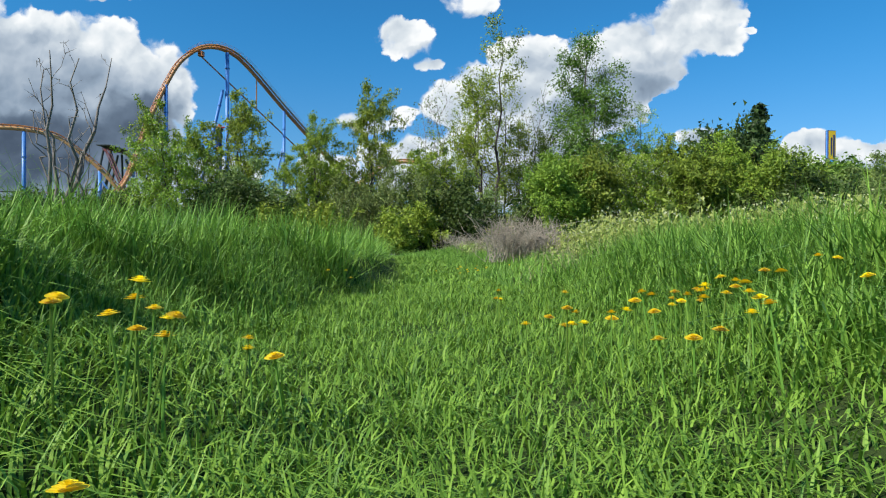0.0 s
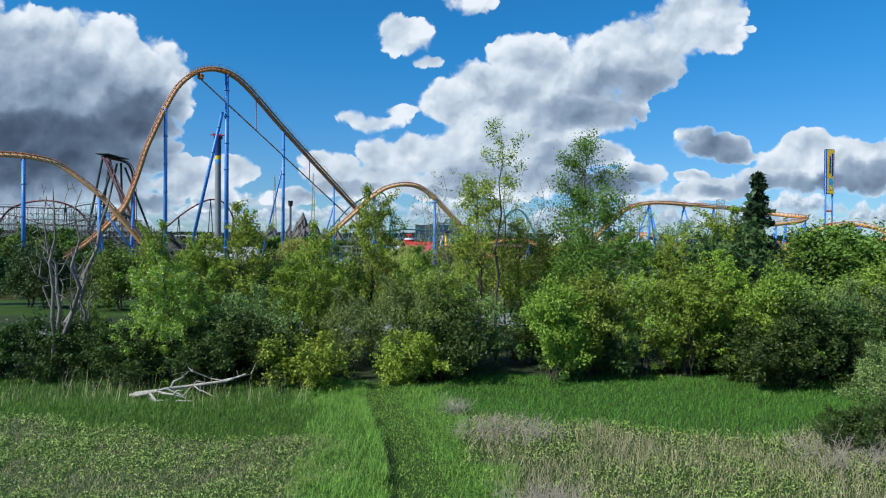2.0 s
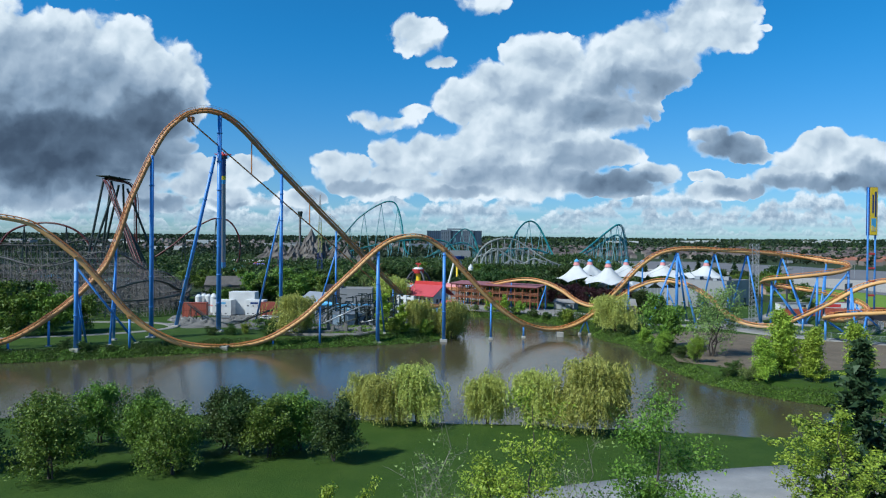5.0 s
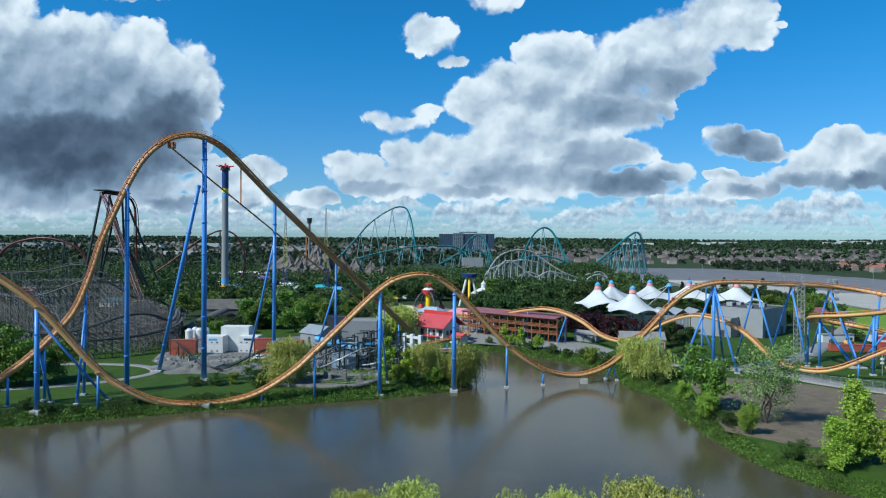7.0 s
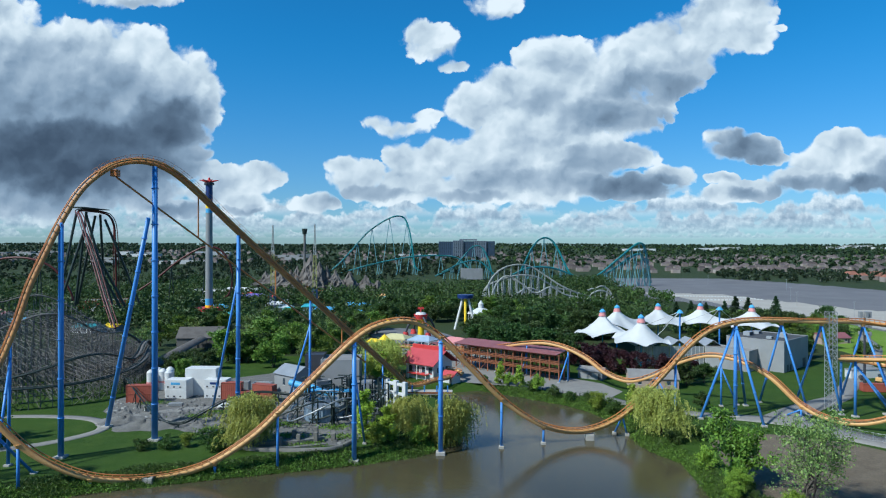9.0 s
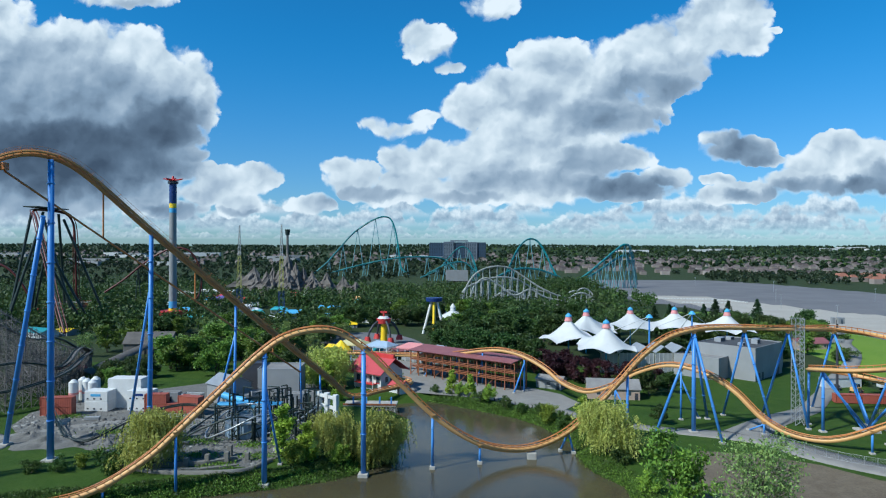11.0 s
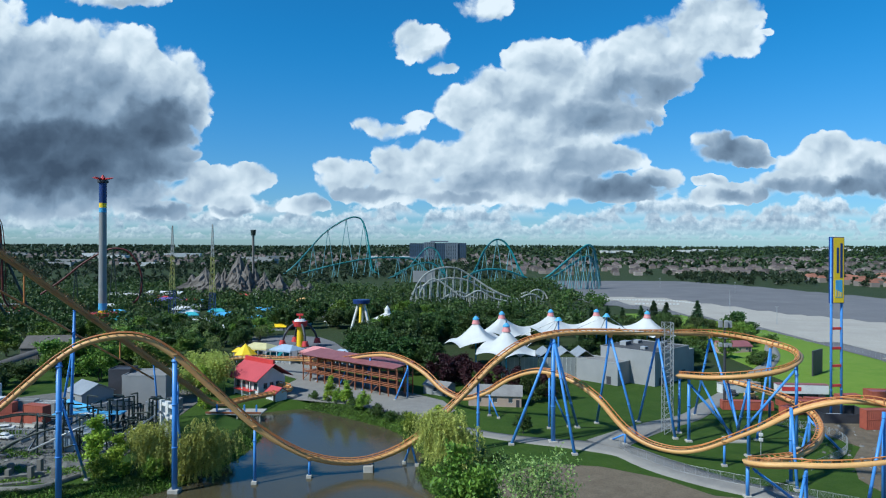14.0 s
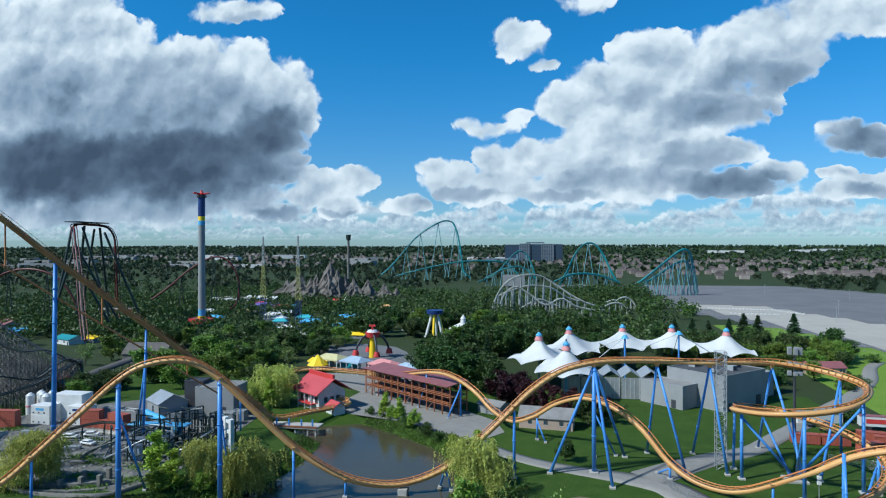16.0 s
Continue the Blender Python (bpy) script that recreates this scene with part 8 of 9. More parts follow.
def plant(key, x, y, top=None, h=None, wide=1.0, turn=None, z=None, group=""):
    if y > 185 and key + "_far" in KINDS:
        key += "_far" if y > 258 else "_mid_far"
    ob, native, used = KINDS[key]
    z = float(height(x, y)) if z is None else z
    h = h or top - z
    turn = (x * 37.7 + y * 91.3) % 360 if turn is None else turn
    s = h / native
    m = pose(x, y, z, 0, 0, turn) @ Matrix.Diagonal((s * wide, s * wide, s, 1))
    if not used:
        ob.matrix_basis = m
        KINDS[key][2] = True
    else:
        keep = ob.matrix_basis.copy()
        ob.matrix_basis = Matrix()
        c = copy_thing(ob, m)
        ob.matrix_basis = keep
        ob = c
    if group:
        ob["group"] = group


WOOD = "trees of the wood"
# the wood between the meadow and the road
for key, x, y, h, w in (("airy", 4.2, 45.5, 18.9, 1), ("airy", 6.6, 47.5, 15.0, 0.9), ("airy", 2.2, 47.8, 13.5, 0.8), ("leafy", 12.7, 45.5, 18.0, 1), ("airy", 17.6, 47.0, 12.6, 1.0), ("young", -5.1, 44.2, 13.6, 0.75), ("young", -9.0, 42.0, 10.6, 0.8),
                        ("young", -14.6, 41.0, 11.9, 0.95), ("young", -17.4, 40.0, 9.6, 0.9), ("thorn", -17.0, 35.3, 7.6, 0.9), ("young", -18.9, 36.5, 10.2, 0.75), ("bushd", -28.5, 35.5, 4.0, 1.2), ("bushd", -33, 36, 4.0, 1.2), ("bushd", -24.5, 35, 3.8, 1.2), ("young", -24.6, 39, 4.6, 0.9),
                        ("twiggy", 0.3, 50.0, 16.0, 1), ("twiggy", 8.6, 49.5, 15.0, 1), ("twiggy", 14.5, 43, 9.0, 1.2), ("bushl", -7.7, 33.6, 3.1, 1.2), ("bushl", -1.4, 34.0, 3.2, 0.9), ("bushg", -2.4, 38.5, 6.6, 0.9), ("thorn", 0.6, 39.8, 7.6, 0.9),
                        ("bushg", -6.4, 39.5, 5.6, 0.9), ("bushg", 2.6, 41.0, 6.0, 1.0), ("bush", 7.6, 35.4, 6.4, 1.0), ("bush", 10.6, 36.2, 6.8, 1.0), ("thorn", 14.6, 38.0, 7.2, 0.9), ("bush", 17.2, 36.6, 7.0, 1.0), ("young", 20.0, 38.4, 8.6, 1.1),
                        ("broad", 22.4, 43.0, 10.6, 0.9), ("leafy", 26.5, 45.0, 8.6, 1.2), ("young", 18.6, 45.0, 10.0, 0.9), ("bushd", 21.5, 34.5, 4.6, 1.1), ("bushd", 24.5, 36.0, 5.6, 1.1), ("bushd", 28.0, 38.0, 5.4, 1.2), ("bushg", 30, 42, 6.5, 1.2),
                        ("bushd", 28.5, 33.0, 3.2, 1.1), ("bushg", 20.2, 21.0, 4.2, 1.0), ("bushg", 23.4, 23.5, 5.0, 1.0), ("bushd", 17.6, 20.0, 2.2, 1.1), ("bushg", 34, 44, 6.0, 1.2), ("bush", 38, 48, 7.5, 1.2), ("bush", 43, 52, 8.5, 1.2), ("bushg", 36, 36, 4.4, 1.2),
                        ("dead", -25.0, 35.6, 14.2, 1.0), ("dead", -24.0, 37.5, 9.0, 0.8), ("spruce", 38.5, 70.4, 18.4, 1.3), ("lush", 47, 72, 11.5, 1.2), ("lush", 52, 74, 12.0, 1.2), ("spruce", 45, 70, 10.0, 1.2), ("young", 31.2, 62.5, 13.4, 1.3),
                        ("bushg", -12.5, 36.0, 6.0, 1.1), ("bushd", -14.5, 33.8, 3.6, 1.2), ("bushd", -10.5, 34.5, 4.4, 1.1), ("bushd", -19.5, 33.5, 3.6, 1.2), ("bushg", 29.5, 50, 7, 1.1), ("bushg", 42, 44, 6, 1.3), ("bushg", 47, 47, 6, 1.3), ("lush", 56, 64, 10, 1.2),
                        ("young", 20.5, 47.5, 9.5, 1.1), ("young", 24.5, 48.5, 9.5, 1.1), ("young", 28.5, 49, 9.0, 1.2), ("young", -1.5, 47.5, 9.0, 1.0), ("leafy", 9.5, 47.6, 10.5, 1.1), ("young", 15.0, 48.5, 10.5, 1.1), ("young", -12, 46.5, 8.4, 1.0), ("thorn", -8.0, 46.6, 8.2, 1.0)):
    plant(key, x, y, h=h, wide=w, group=WOOD)
rnd = random.Random(5)
for i in range(40):
    x, y = rnd.uniform(-42, 42), rnd.uniform(35.5, 46)
    if y < 40 and -6.5 < x < -1.5 or (-30 < x < -22 and y < 40) or (2.5 < x < 6.5 and y < 41):
        continue
    key = rnd.choice(("bushg", "bushd", "bush" if x > 5 else "bushd", "bushd")) if -20 < x < 24 else "bushd"
    most = 14.7 - 0.252 * (y + 4) if x < -5 else 17.6 - 0.27 * (y + 1.3)
    h = min({"bushg": 6.2, "bushd": 4.6, "bush": 6.4}[key] * rnd.uniform(0.75, 1.2), most)
    if h > 1.6:
        plant(key, x, y, h=h, wide=rnd.uniform(0.9, 1.2) * (1.4 if h < 3.4 else 1), group=WOOD)

# the wood goes on to both sides
for i in range(46):
    side = -1 if i % 2 else 1
    x, y = side * rnd.uniform(43, 120), rnd.uniform(34.5, 47)
    key = rnd.choice(("bushd", "bush", "bushg", "young")) + "_far"
    plant(key, x, y, h={"b": 4.2, "y": 6.5}[key[0]] * rnd.uniform(0.8, 1.2), wide=rnd.uniform(1.1, 1.5), group=WOOD)

SHORE = "trees round the pond"
# the lawn between road and pond, and the near bank
for key, x, y, h, w in (("lush", -44, 82, 8.5, 1), ("broad", -39, 93, 7.6, 1), ("lush", -31, 84, 7.5, 1), ("lush", -50, 90, 8, 1), ("lush", -36, 88, 8, 1), ("broad", -26, 92, 8, 1), ("lush", -19, 95, 7.5, 1), ("broad", -56, 84, 8.5, 1), ("lush", -47, 97, 8, 1), ("lush", -22, 91, 7.6, 1), ("broad", -14, 90, 7.5, 1), ("broad", -29, 95, 8, 1), ("broad", -60, 88, 9, 1), ("round", -72, 95, 9, 1),
                        ("willow", -4.5, 110.5, 9.2, 1), ("willow", 22, 106.5, 11.2, 1), ("willow", -13.2, 112.5, 7.4, 1), ("willow", 14.8, 110.5, 9.0, 1), ("willow", 6.6, 111.0, 8.2, 0.9), ("willow", -9.5, 109, 7.4, 0.9),
                        ("column", 71.5, 150, 14.2, 1.15), ("column", 66.0, 145.5, 9.0, 1.2), ("column", 77, 146, 11.0, 1.2), ("column", 83, 142, 12.5, 1.1), ("bush", 59.5, 165, 6.4, 0.9), ("bushd", 58.6, 172, 3.4, 1.1), ("bushd", 58, 179, 3.6, 1), ("bushd", 62, 152, 3.2, 1.2), ("bushg", 64, 147, 3.0, 1.2),
                        ("willow", 54.0, 220.5, 12.2, 1.15), ("lush", 57.7, 186, 14.4, 0.95), ("bush", 56.4, 196, 5.0, 1.1), ("bush", 56.6, 178.5, 6.0, 1.1), ("olive", 67.5, 175, 17.6, 0.95), ("round", 73.2, 245, 5.4, 1.0), ("bush", 55, 236, 6.5, 1), ("column", 52, 239, 8.5, 1.2), ("bushd", 47.5, 243, 4.0, 1.2),
                        ("bushd", 62, 216, 4.2, 1.2), ("bushd", 55.5, 213, 3.2, 1.2), ("willow", 0.5, 216.5, 12.6, 1.0), ("willow", -9, 215.5, 10.5, 1), ("column", -20.5, 214.5, 11.5, 1.3), ("column", -14.6, 212, 8.5, 1.4), ("bush", -17, 208.5, 5.0, 1.2), ("bush", -7.5, 211, 5.0, 1.1), ("bushd", 1.2, 228, 5, 1),
                        ("willow", -47.5, 206.5, 12.4, 1.05), ("bushd", -54, 203, 5.0, 1.1), ("bushd", -66, 203, 3.0, 1.2), ("bushd", -71, 202, 2.6, 1.2), ("bush", -62, 205, 3.2, 1.2), ("lush", -119, 200, 15, 1.1), ("lush", -128, 196, 15.5, 1.1), ("broad", -134, 206, 15, 1.1), ("lush", -112, 207, 11, 1.1),
                        ("bushd", -100, 176, 2.6, 1.2), ("bushd", -94, 175.5, 2.4, 1.2), ("bushd", -88, 176.5, 2.2, 1.2),
                        ("column", 16.5, 279, 7.6, 1.3), ("column", 22.5, 274.5, 7.2, 1.3), ("bush", 28, 269, 5.0, 1.2), ("bushd", 33, 264, 3.0, 1.3), ("bushd", 37.5, 260, 2.6, 1.3), ("bushd", 11, 281, 2.4, 1.2), ("bush", 19, 276.5, 4.2, 1.0), ("bushd", 26, 270.5, 3.0, 1.2), ("bushd", 42.5, 255, 3.0, 1.2), ("bush", 44, 249, 5.5, 1.1),
                        ("willow", -27, 288, 14.0, 1.2), ("column", -25.5, 283, 10, 1.3), ("olive", -15, 300, 8, 1), ("spruce", -37, 318, 9, 1.1), ("column", -19, 268, 6, 1.4)):
    plant(key, x, y, h=h, wide=w, group=SHORE)

PARK = "trees of the park"
# round the station, the tents and the lawns
for key, x, y, h, w in (("round", 20, 333, 13, 1.1), ("round", 30, 325, 14, 1.1), ("round", 38, 322, 14, 1.1), ("round", 44, 326, 13.5, 1.1), ("round", 47, 317, 12.5, 1.1), ("round", 26, 340, 14, 1.1), ("broad", 35, 345, 14, 1.2),
                        ("purple", 54, 303, 9.0, 1.1), ("purple", 61, 299, 9.0, 1.1), ("purple", 68, 296, 8.6, 1.1), ("purple", 76, 292, 8.4, 1.1), ("purple", 58, 311, 9.5, 1.1), ("purple", 84, 289, 7.6, 1.1), ("broad", 80, 279, 9.6, 1.0), ("purple", 50, 312, 9.5, 1.0), ("round", 88, 283, 7, 1),
                        ("round", 199.5, 411, 13.5, 1.15), ("round", 204, 405, 9.0, 1.1), ("bushd", 211, 398, 4.0, 1.2), ("bushd", 160, 300, 5, 1.3), ("bushd", 178, 342, 4.5, 1.4), ("bushd", 184, 348, 4.5, 1.4), ("broad", 132, 352, 9, 1.1), ("broad", 150, 395, 9, 1.1), ("broad", 160, 405, 9, 1.1), ("broad", 170, 398, 9, 1.2), ("broad", 178, 392, 8, 1.2),
                        ("spruce", 176, 470, 15, 1.9), ("spruce", 183, 468, 14, 1.9), ("spruce", 166, 462, 13, 1.8), ("spruce", 156, 466, 12, 1.8), ("spruce", 206, 480, 14, 1.9), ("spruce", 148, 470, 13, 1.8), ("spruce", 138, 468, 13, 1.8)):
    plant(key, x, y, h=h, wide=w, group=PARK)
rnd = random.Random(9)


def plant_patch(count, x0, x1, y0, y1, keys, h0, h1, avoid=()):
    for i in range(count):
        x, y = rnd.uniform(x0, x1), rnd.uniform(y0, y1)
        if any(a <= x <= b and c <= y <= d for a, b, c, d in avoid):
            continue
        plant(rnd.choice(keys), x, y, h=rnd.uniform(h0, h1), wide=rnd.uniform(1.0, 1.35), group=PARK)


plant_patch(44, 0, 110, 385, 465, ("spruce", "round", "round", "broad"), 11, 15, ((-2, 12, 385, 470), (95, 110, 385, 400)))
plant_patch(66, -98, -14, 304, 376, ("broad", "lush", "lush", "olive", "round"), 9, 14, ((-60, -14, 345, 380), (-44, -14, 300, 346)))
plant_patch(52, -150, -60, 330, 430, ("broad", "lush", "olive", "round", "broad"), 9, 13, ((-140, -100, 300, 372),))
plant_patch(10, -103, -92, 274, 304, ("broad", "lush"), 6, 9)
plant_patch(16, -200, -138, 196, 232, ("lush", "broad"), 12, 16)
plant_patch(16, 120, 200, 372, 400, ("broad", "bushd", "lush"), 6, 9)
plant_patch(40, -52, 44, 452, 530, ("broad", "round", "spruce", "lush"), 8, 13)
plant_patch(14, 14, 40, 372, 452, ("broad", "round", "lush"), 8, 12)
plant_patch(26, 112, 190, 394, 428, ("broad", "lush", "spruce", "broad"), 8, 13)
plant_patch(12, 150, 176, 350, 392, ("lush", "broad", "bushd"), 4, 8)
plant_patch(16, -66, -44, 376, 440, ("lush", "broad", "round", "olive"), 7, 11)
plant_patch(9, 6, 22, 356, 402, ("round", "broad", "round"), 9, 13)
plant_patch(22, 146, 204, 388, 412, ("lush", "broad", "lush"), 7, 10)
plant_patch(8, 100, 150, 330, 352, ("broad", "round"), 7, 10, ((96, 142, 300, 345),))


def woods(name, label, areas, leaf, seed, quads, size):
    """Far woodland as clumps of leaves, too many to count."""
    rng = np.random.default_rng(seed)
    P = []
    for n, x0, x1, y0, y1, h0, h1, avoid in areas:
        x, y = rng.uniform(x0, x1, n), rng.uniform(y0, y1, n)
        keep = np.ones(n, bool)
        for a, b, c, d in avoid:
            keep &= ~((x > a) & (x < b) & (y > c) & (y < d))
        x, y = x[keep], y[keep]
        h = rng.uniform(h0, h1, len(x))
        z = height(x, y)
        k = rng.normal(size=(len(x), quads, 3))
        k /= np.linalg.norm(k, axis=2)[..., None]
        k *= rng.uniform(0.55, 1.05, (len(x), quads, 1))
        w = (h * rng.uniform(0.36, 0.55, len(x)))[:, None]
        P.append(np.stack([x[:, None] + k[..., 0] * w, y[:, None] + k[..., 1] * w, z[:, None] + h[:, None] * (0.55 + 0.45 * k[..., 2])], -1).reshape(-1, 3))
    ob = new(name, leaf_mesh(name, np.vstack(P), size, leaf, rng, 1.3))
    tagged(ob, label, "woodland", kind="stuff")


LOT = (150, 560, 400, 1020)
SQUARE = (-55, 42, 345, 525)
woods("far_woods", "mixed green park trees further off", [(820, -320, 130, 415, 760, 8, 13, (SQUARE, (60, 150, 540, 700), (-175, -90, 440, 560))), (300, -420, -130, 380, 700, 8, 13, ()), (90, 40, 160, 560, 720, 8, 13, ())], L_FARMID, 41, 80, 1.25)
woods("far_woods", "dark green park trees further off", [(640, -330, 140, 410, 800, 8, 13, (SQUARE, (60, 150, 540, 700), (-175, -90, 440, 560))), (120, 60, 160, 690, 800, 10, 16, ()), (300, -600, -180, 420, 900, 8, 14, ())], L_DARK, 42, 80, 1.25)
woods("far_woods", "light green trees among the park's rides", [(200, -300, 130, 420, 800, 7, 11, (SQUARE,)), (50, 90, 180, 560, 680, 6, 10, ())], L_SHADE, 43, 80, 1.15)
woods("far_woods", "dark belts of trees beyond the park", [(1500, -1700, 150, 800, 1600, 7, 12, ((-100, 110, 800, 1000),)), (700, 380, 1700, 900, 1200, 7, 11, ()), (120, 420, 900, 560, 900, 6, 10, (LOT,))], L_FARDARK, 44, 46, 2.3)
woods("far_woods", "wooded distance up to the horizon", [(3200, -2600, 2800, 1400, 2700, 7, 11, ()), (3600, -3600, 3600, 2500, 4300, 9, 15, ())], L_FARDARK, 45, 16, 6.0)
woods("far_woods", "light green groves in the distance", [(800, 100, 2800, 1500, 3400, 6, 10, ())], L_FARMID, 46, 16, 6.0)



def shore(name, label, line, n, out0, out1, h, size, leaf, seed):
    """Reeds and rank growth along the water's edge, too many to count."""
    rng = np.random.default_rng(seed)
    p = spline([(x, y, 0) for x, y in line], 0.5)
    k = rng.integers(0, len(p), n)
    t = np.gradient(p, axis=0)[k]
    t /= np.linalg.norm(t, axis=1)[:, None]
    lump = np.array([noise.noise((a * 0.25, b * 0.25, 3.3 + seed)) for a, b in p[k][:, :2]])
    o = rng.uniform(out0, out1, n)
    x, y = p[k, 0] - t[:, 1] * o + rng.normal(size=n) * 0.3, p[k, 1] + t[:, 0] * o + rng.normal(size=n) * 0.3
    z = np.maximum(height(x, y), -1.7)
    pts = np.stack([x, y, z + rng.uniform(0.05, 1, n) * h * np.clip(0.55 + 1.3 * lump, 0.12, 1.6)], 1)
    tagged(new(name, leaf_mesh(name, pts, size, leaf, rng, 2.6, -0.35)), label, "bank plants", kind="stuff")


FAR_BANK = [(-130, 160), (-104, 168), (-92, 173), (-79, 178), (-68, 183), (-54, 188.5), (-36, 195), (-17, 202), (-4, 210), (2, 224), (4, 240), (3, 255)]
EAST_BANK = [(9, 278), (18, 272), (27, 265), (36, 258), (42, 250), (46, 240), (49, 232), (48, 222), (50, 212), (54, 205), (53.5, 183), (55, 163), (60, 146), (70, 136), (86, 126)]
shore("bank_plants", "rank green growth along the pond's far edge", FAR_BANK, 34000, -0.5, 5.5, 0.9, 0.17, L_SHADE, 1)
shore("bank_plants", "pale green reeds along the pond's far edge", FAR_BANK, 15000, -0.8, 3.0, 1.2, 0.17, L_MID, 2)
shore("bank_plants", "rank green growth along the pond's east bank", EAST_BANK, 20000, -0.5, 3.6, 0.75, 0.15, L_SHADE, 3)
shore("bank_plants", "pale green reeds along the pond's east bank", EAST_BANK, 10000, -0.8, 2.4, 1.0, 0.15, L_MID, 4)

# weeds and grass patches in the work yard
rng = np.random.default_rng(73)
c = np.array([(-62, 219), (-54, 217), (-50, 226), (-40, 214), (-30, 222), (-58, 240), (-70, 231), (-90, 246), (-44, 224), (-34, 208), (-27, 214), (-66, 236)], float)
k = rng.integers(0, len(c), 5200)
x, y = c[k, 0] + rng.normal(size=5200) * 2.2, c[k, 1] + rng.normal(size=5200) * 1.3
tagged(new("yard_weeds", leaf_mesh("yard_weeds", np.stack([x, y, 0.62 + rng.uniform(0, 0.55, 5200)], 1), 0.24, L_MID, rng, 2.0)), "green weeds growing through the yard gravel", "weeds", kind="stuff")

for key, (ob, native, used) in KINDS.items():
    if not used:
        for o in (*ob.children_recursive, ob):
            bpy.data.objects.remove(o)

# ---- meadow ----
G_LUSH = leaves("lush_grass_blades", (0.31, 0.52, 0.08), (0.066, 0.165, 0.021), 0.22)
G_MOWN = leaves("mown_grass_blades", (0.265, 0.42, 0.055), (0.090, 0.195, 0.023), 0.22)
G_STRIP = leaves("wood_edge_grass_blades", (0.145, 0.28, 0.030), (0.060, 0.135, 0.015), 0.22)
G_DRY = leaves("dry_meadow_stalks", (0.56, 0.50, 0.28), (0.20, 0.23, 0.08), 0.1)
G_OLIVE = leaves("olive_meadow_leaves", (0.42, 0.48, 0.125), (0.15, 0.22, 0.042), 0.2)
G_WEED = leaves("pale_green_weed_leaves", (0.56, 0.62, 0.18), (0.20, 0.29, 0.045), 0.25)
M_PETAL = leaves("yellow_petals", (0.95, 0.78, 0.02), (0.90, 0.66, 0.015), 0.3)
M_CREAM = leaves("cream_flower_heads", (0.62, 0.64, 0.42), (0.40, 0.46, 0.20), 0.2)
M_TWIG = solid("tan_dead_twigs", (0.42, 0.36, 0.28), (0.30, 0.26, 0.20), 0.85, big=0.8, small=6, island=0.3, bump=0)


def blades(name, label, x, y, h, w, lean, material, rng, three=False, z=None):
    """Grass blades as bent, tapering strips."""
    n = len(x)
    z = height(x, y) - 0.02 if z is None else z
    a = rng.uniform(0, 2 * np.pi, n)
    f = np.stack([np.cos(a), np.sin(a), 0 * a], 1)
    s = np.stack([-np.sin(a), np.cos(a), 0 * a], 1) * (w / 2)[:, None]
    base = np.stack([x, y, z], 1)
    up = np.array([0, 0, 1.0])
    lean = (lean * rng.uniform(0.2, 1.6, n))[:, None]
    mid = base + up * (h * 0.55)[:, None] + f * (h[:, None] * lean * 0.30)
    tip = base + up * (h * (1 - 0.35 * lean[:, 0] ** 2))[:, None] + f * (h[:, None] * lean)
    if three:
        V = np.stack([base - s, base + s, mid + s * 0.75, mid - s * 0.75, tip], 1).reshape(-1, 3)
        k = np.arange(n)[:, None] * 5
        F = np.concatenate([k + [0, 1, 2], k + [0, 2, 3], k + [3, 2, 4]])
    else:
        V = np.stack([base - s, base + s, tip], 1).reshape(-1, 3)
        F = np.arange(3 * n).reshape(-1, 3)
    ob = new(name, mesh_arrays(name, V, F, material))
    return tagged(ob, label, "grass", kind="stuff")


def patches(x, y, scale, seed):
    return np.array([noise.noise((a * scale, b * scale, seed)) for a, b in zip(x, y)])


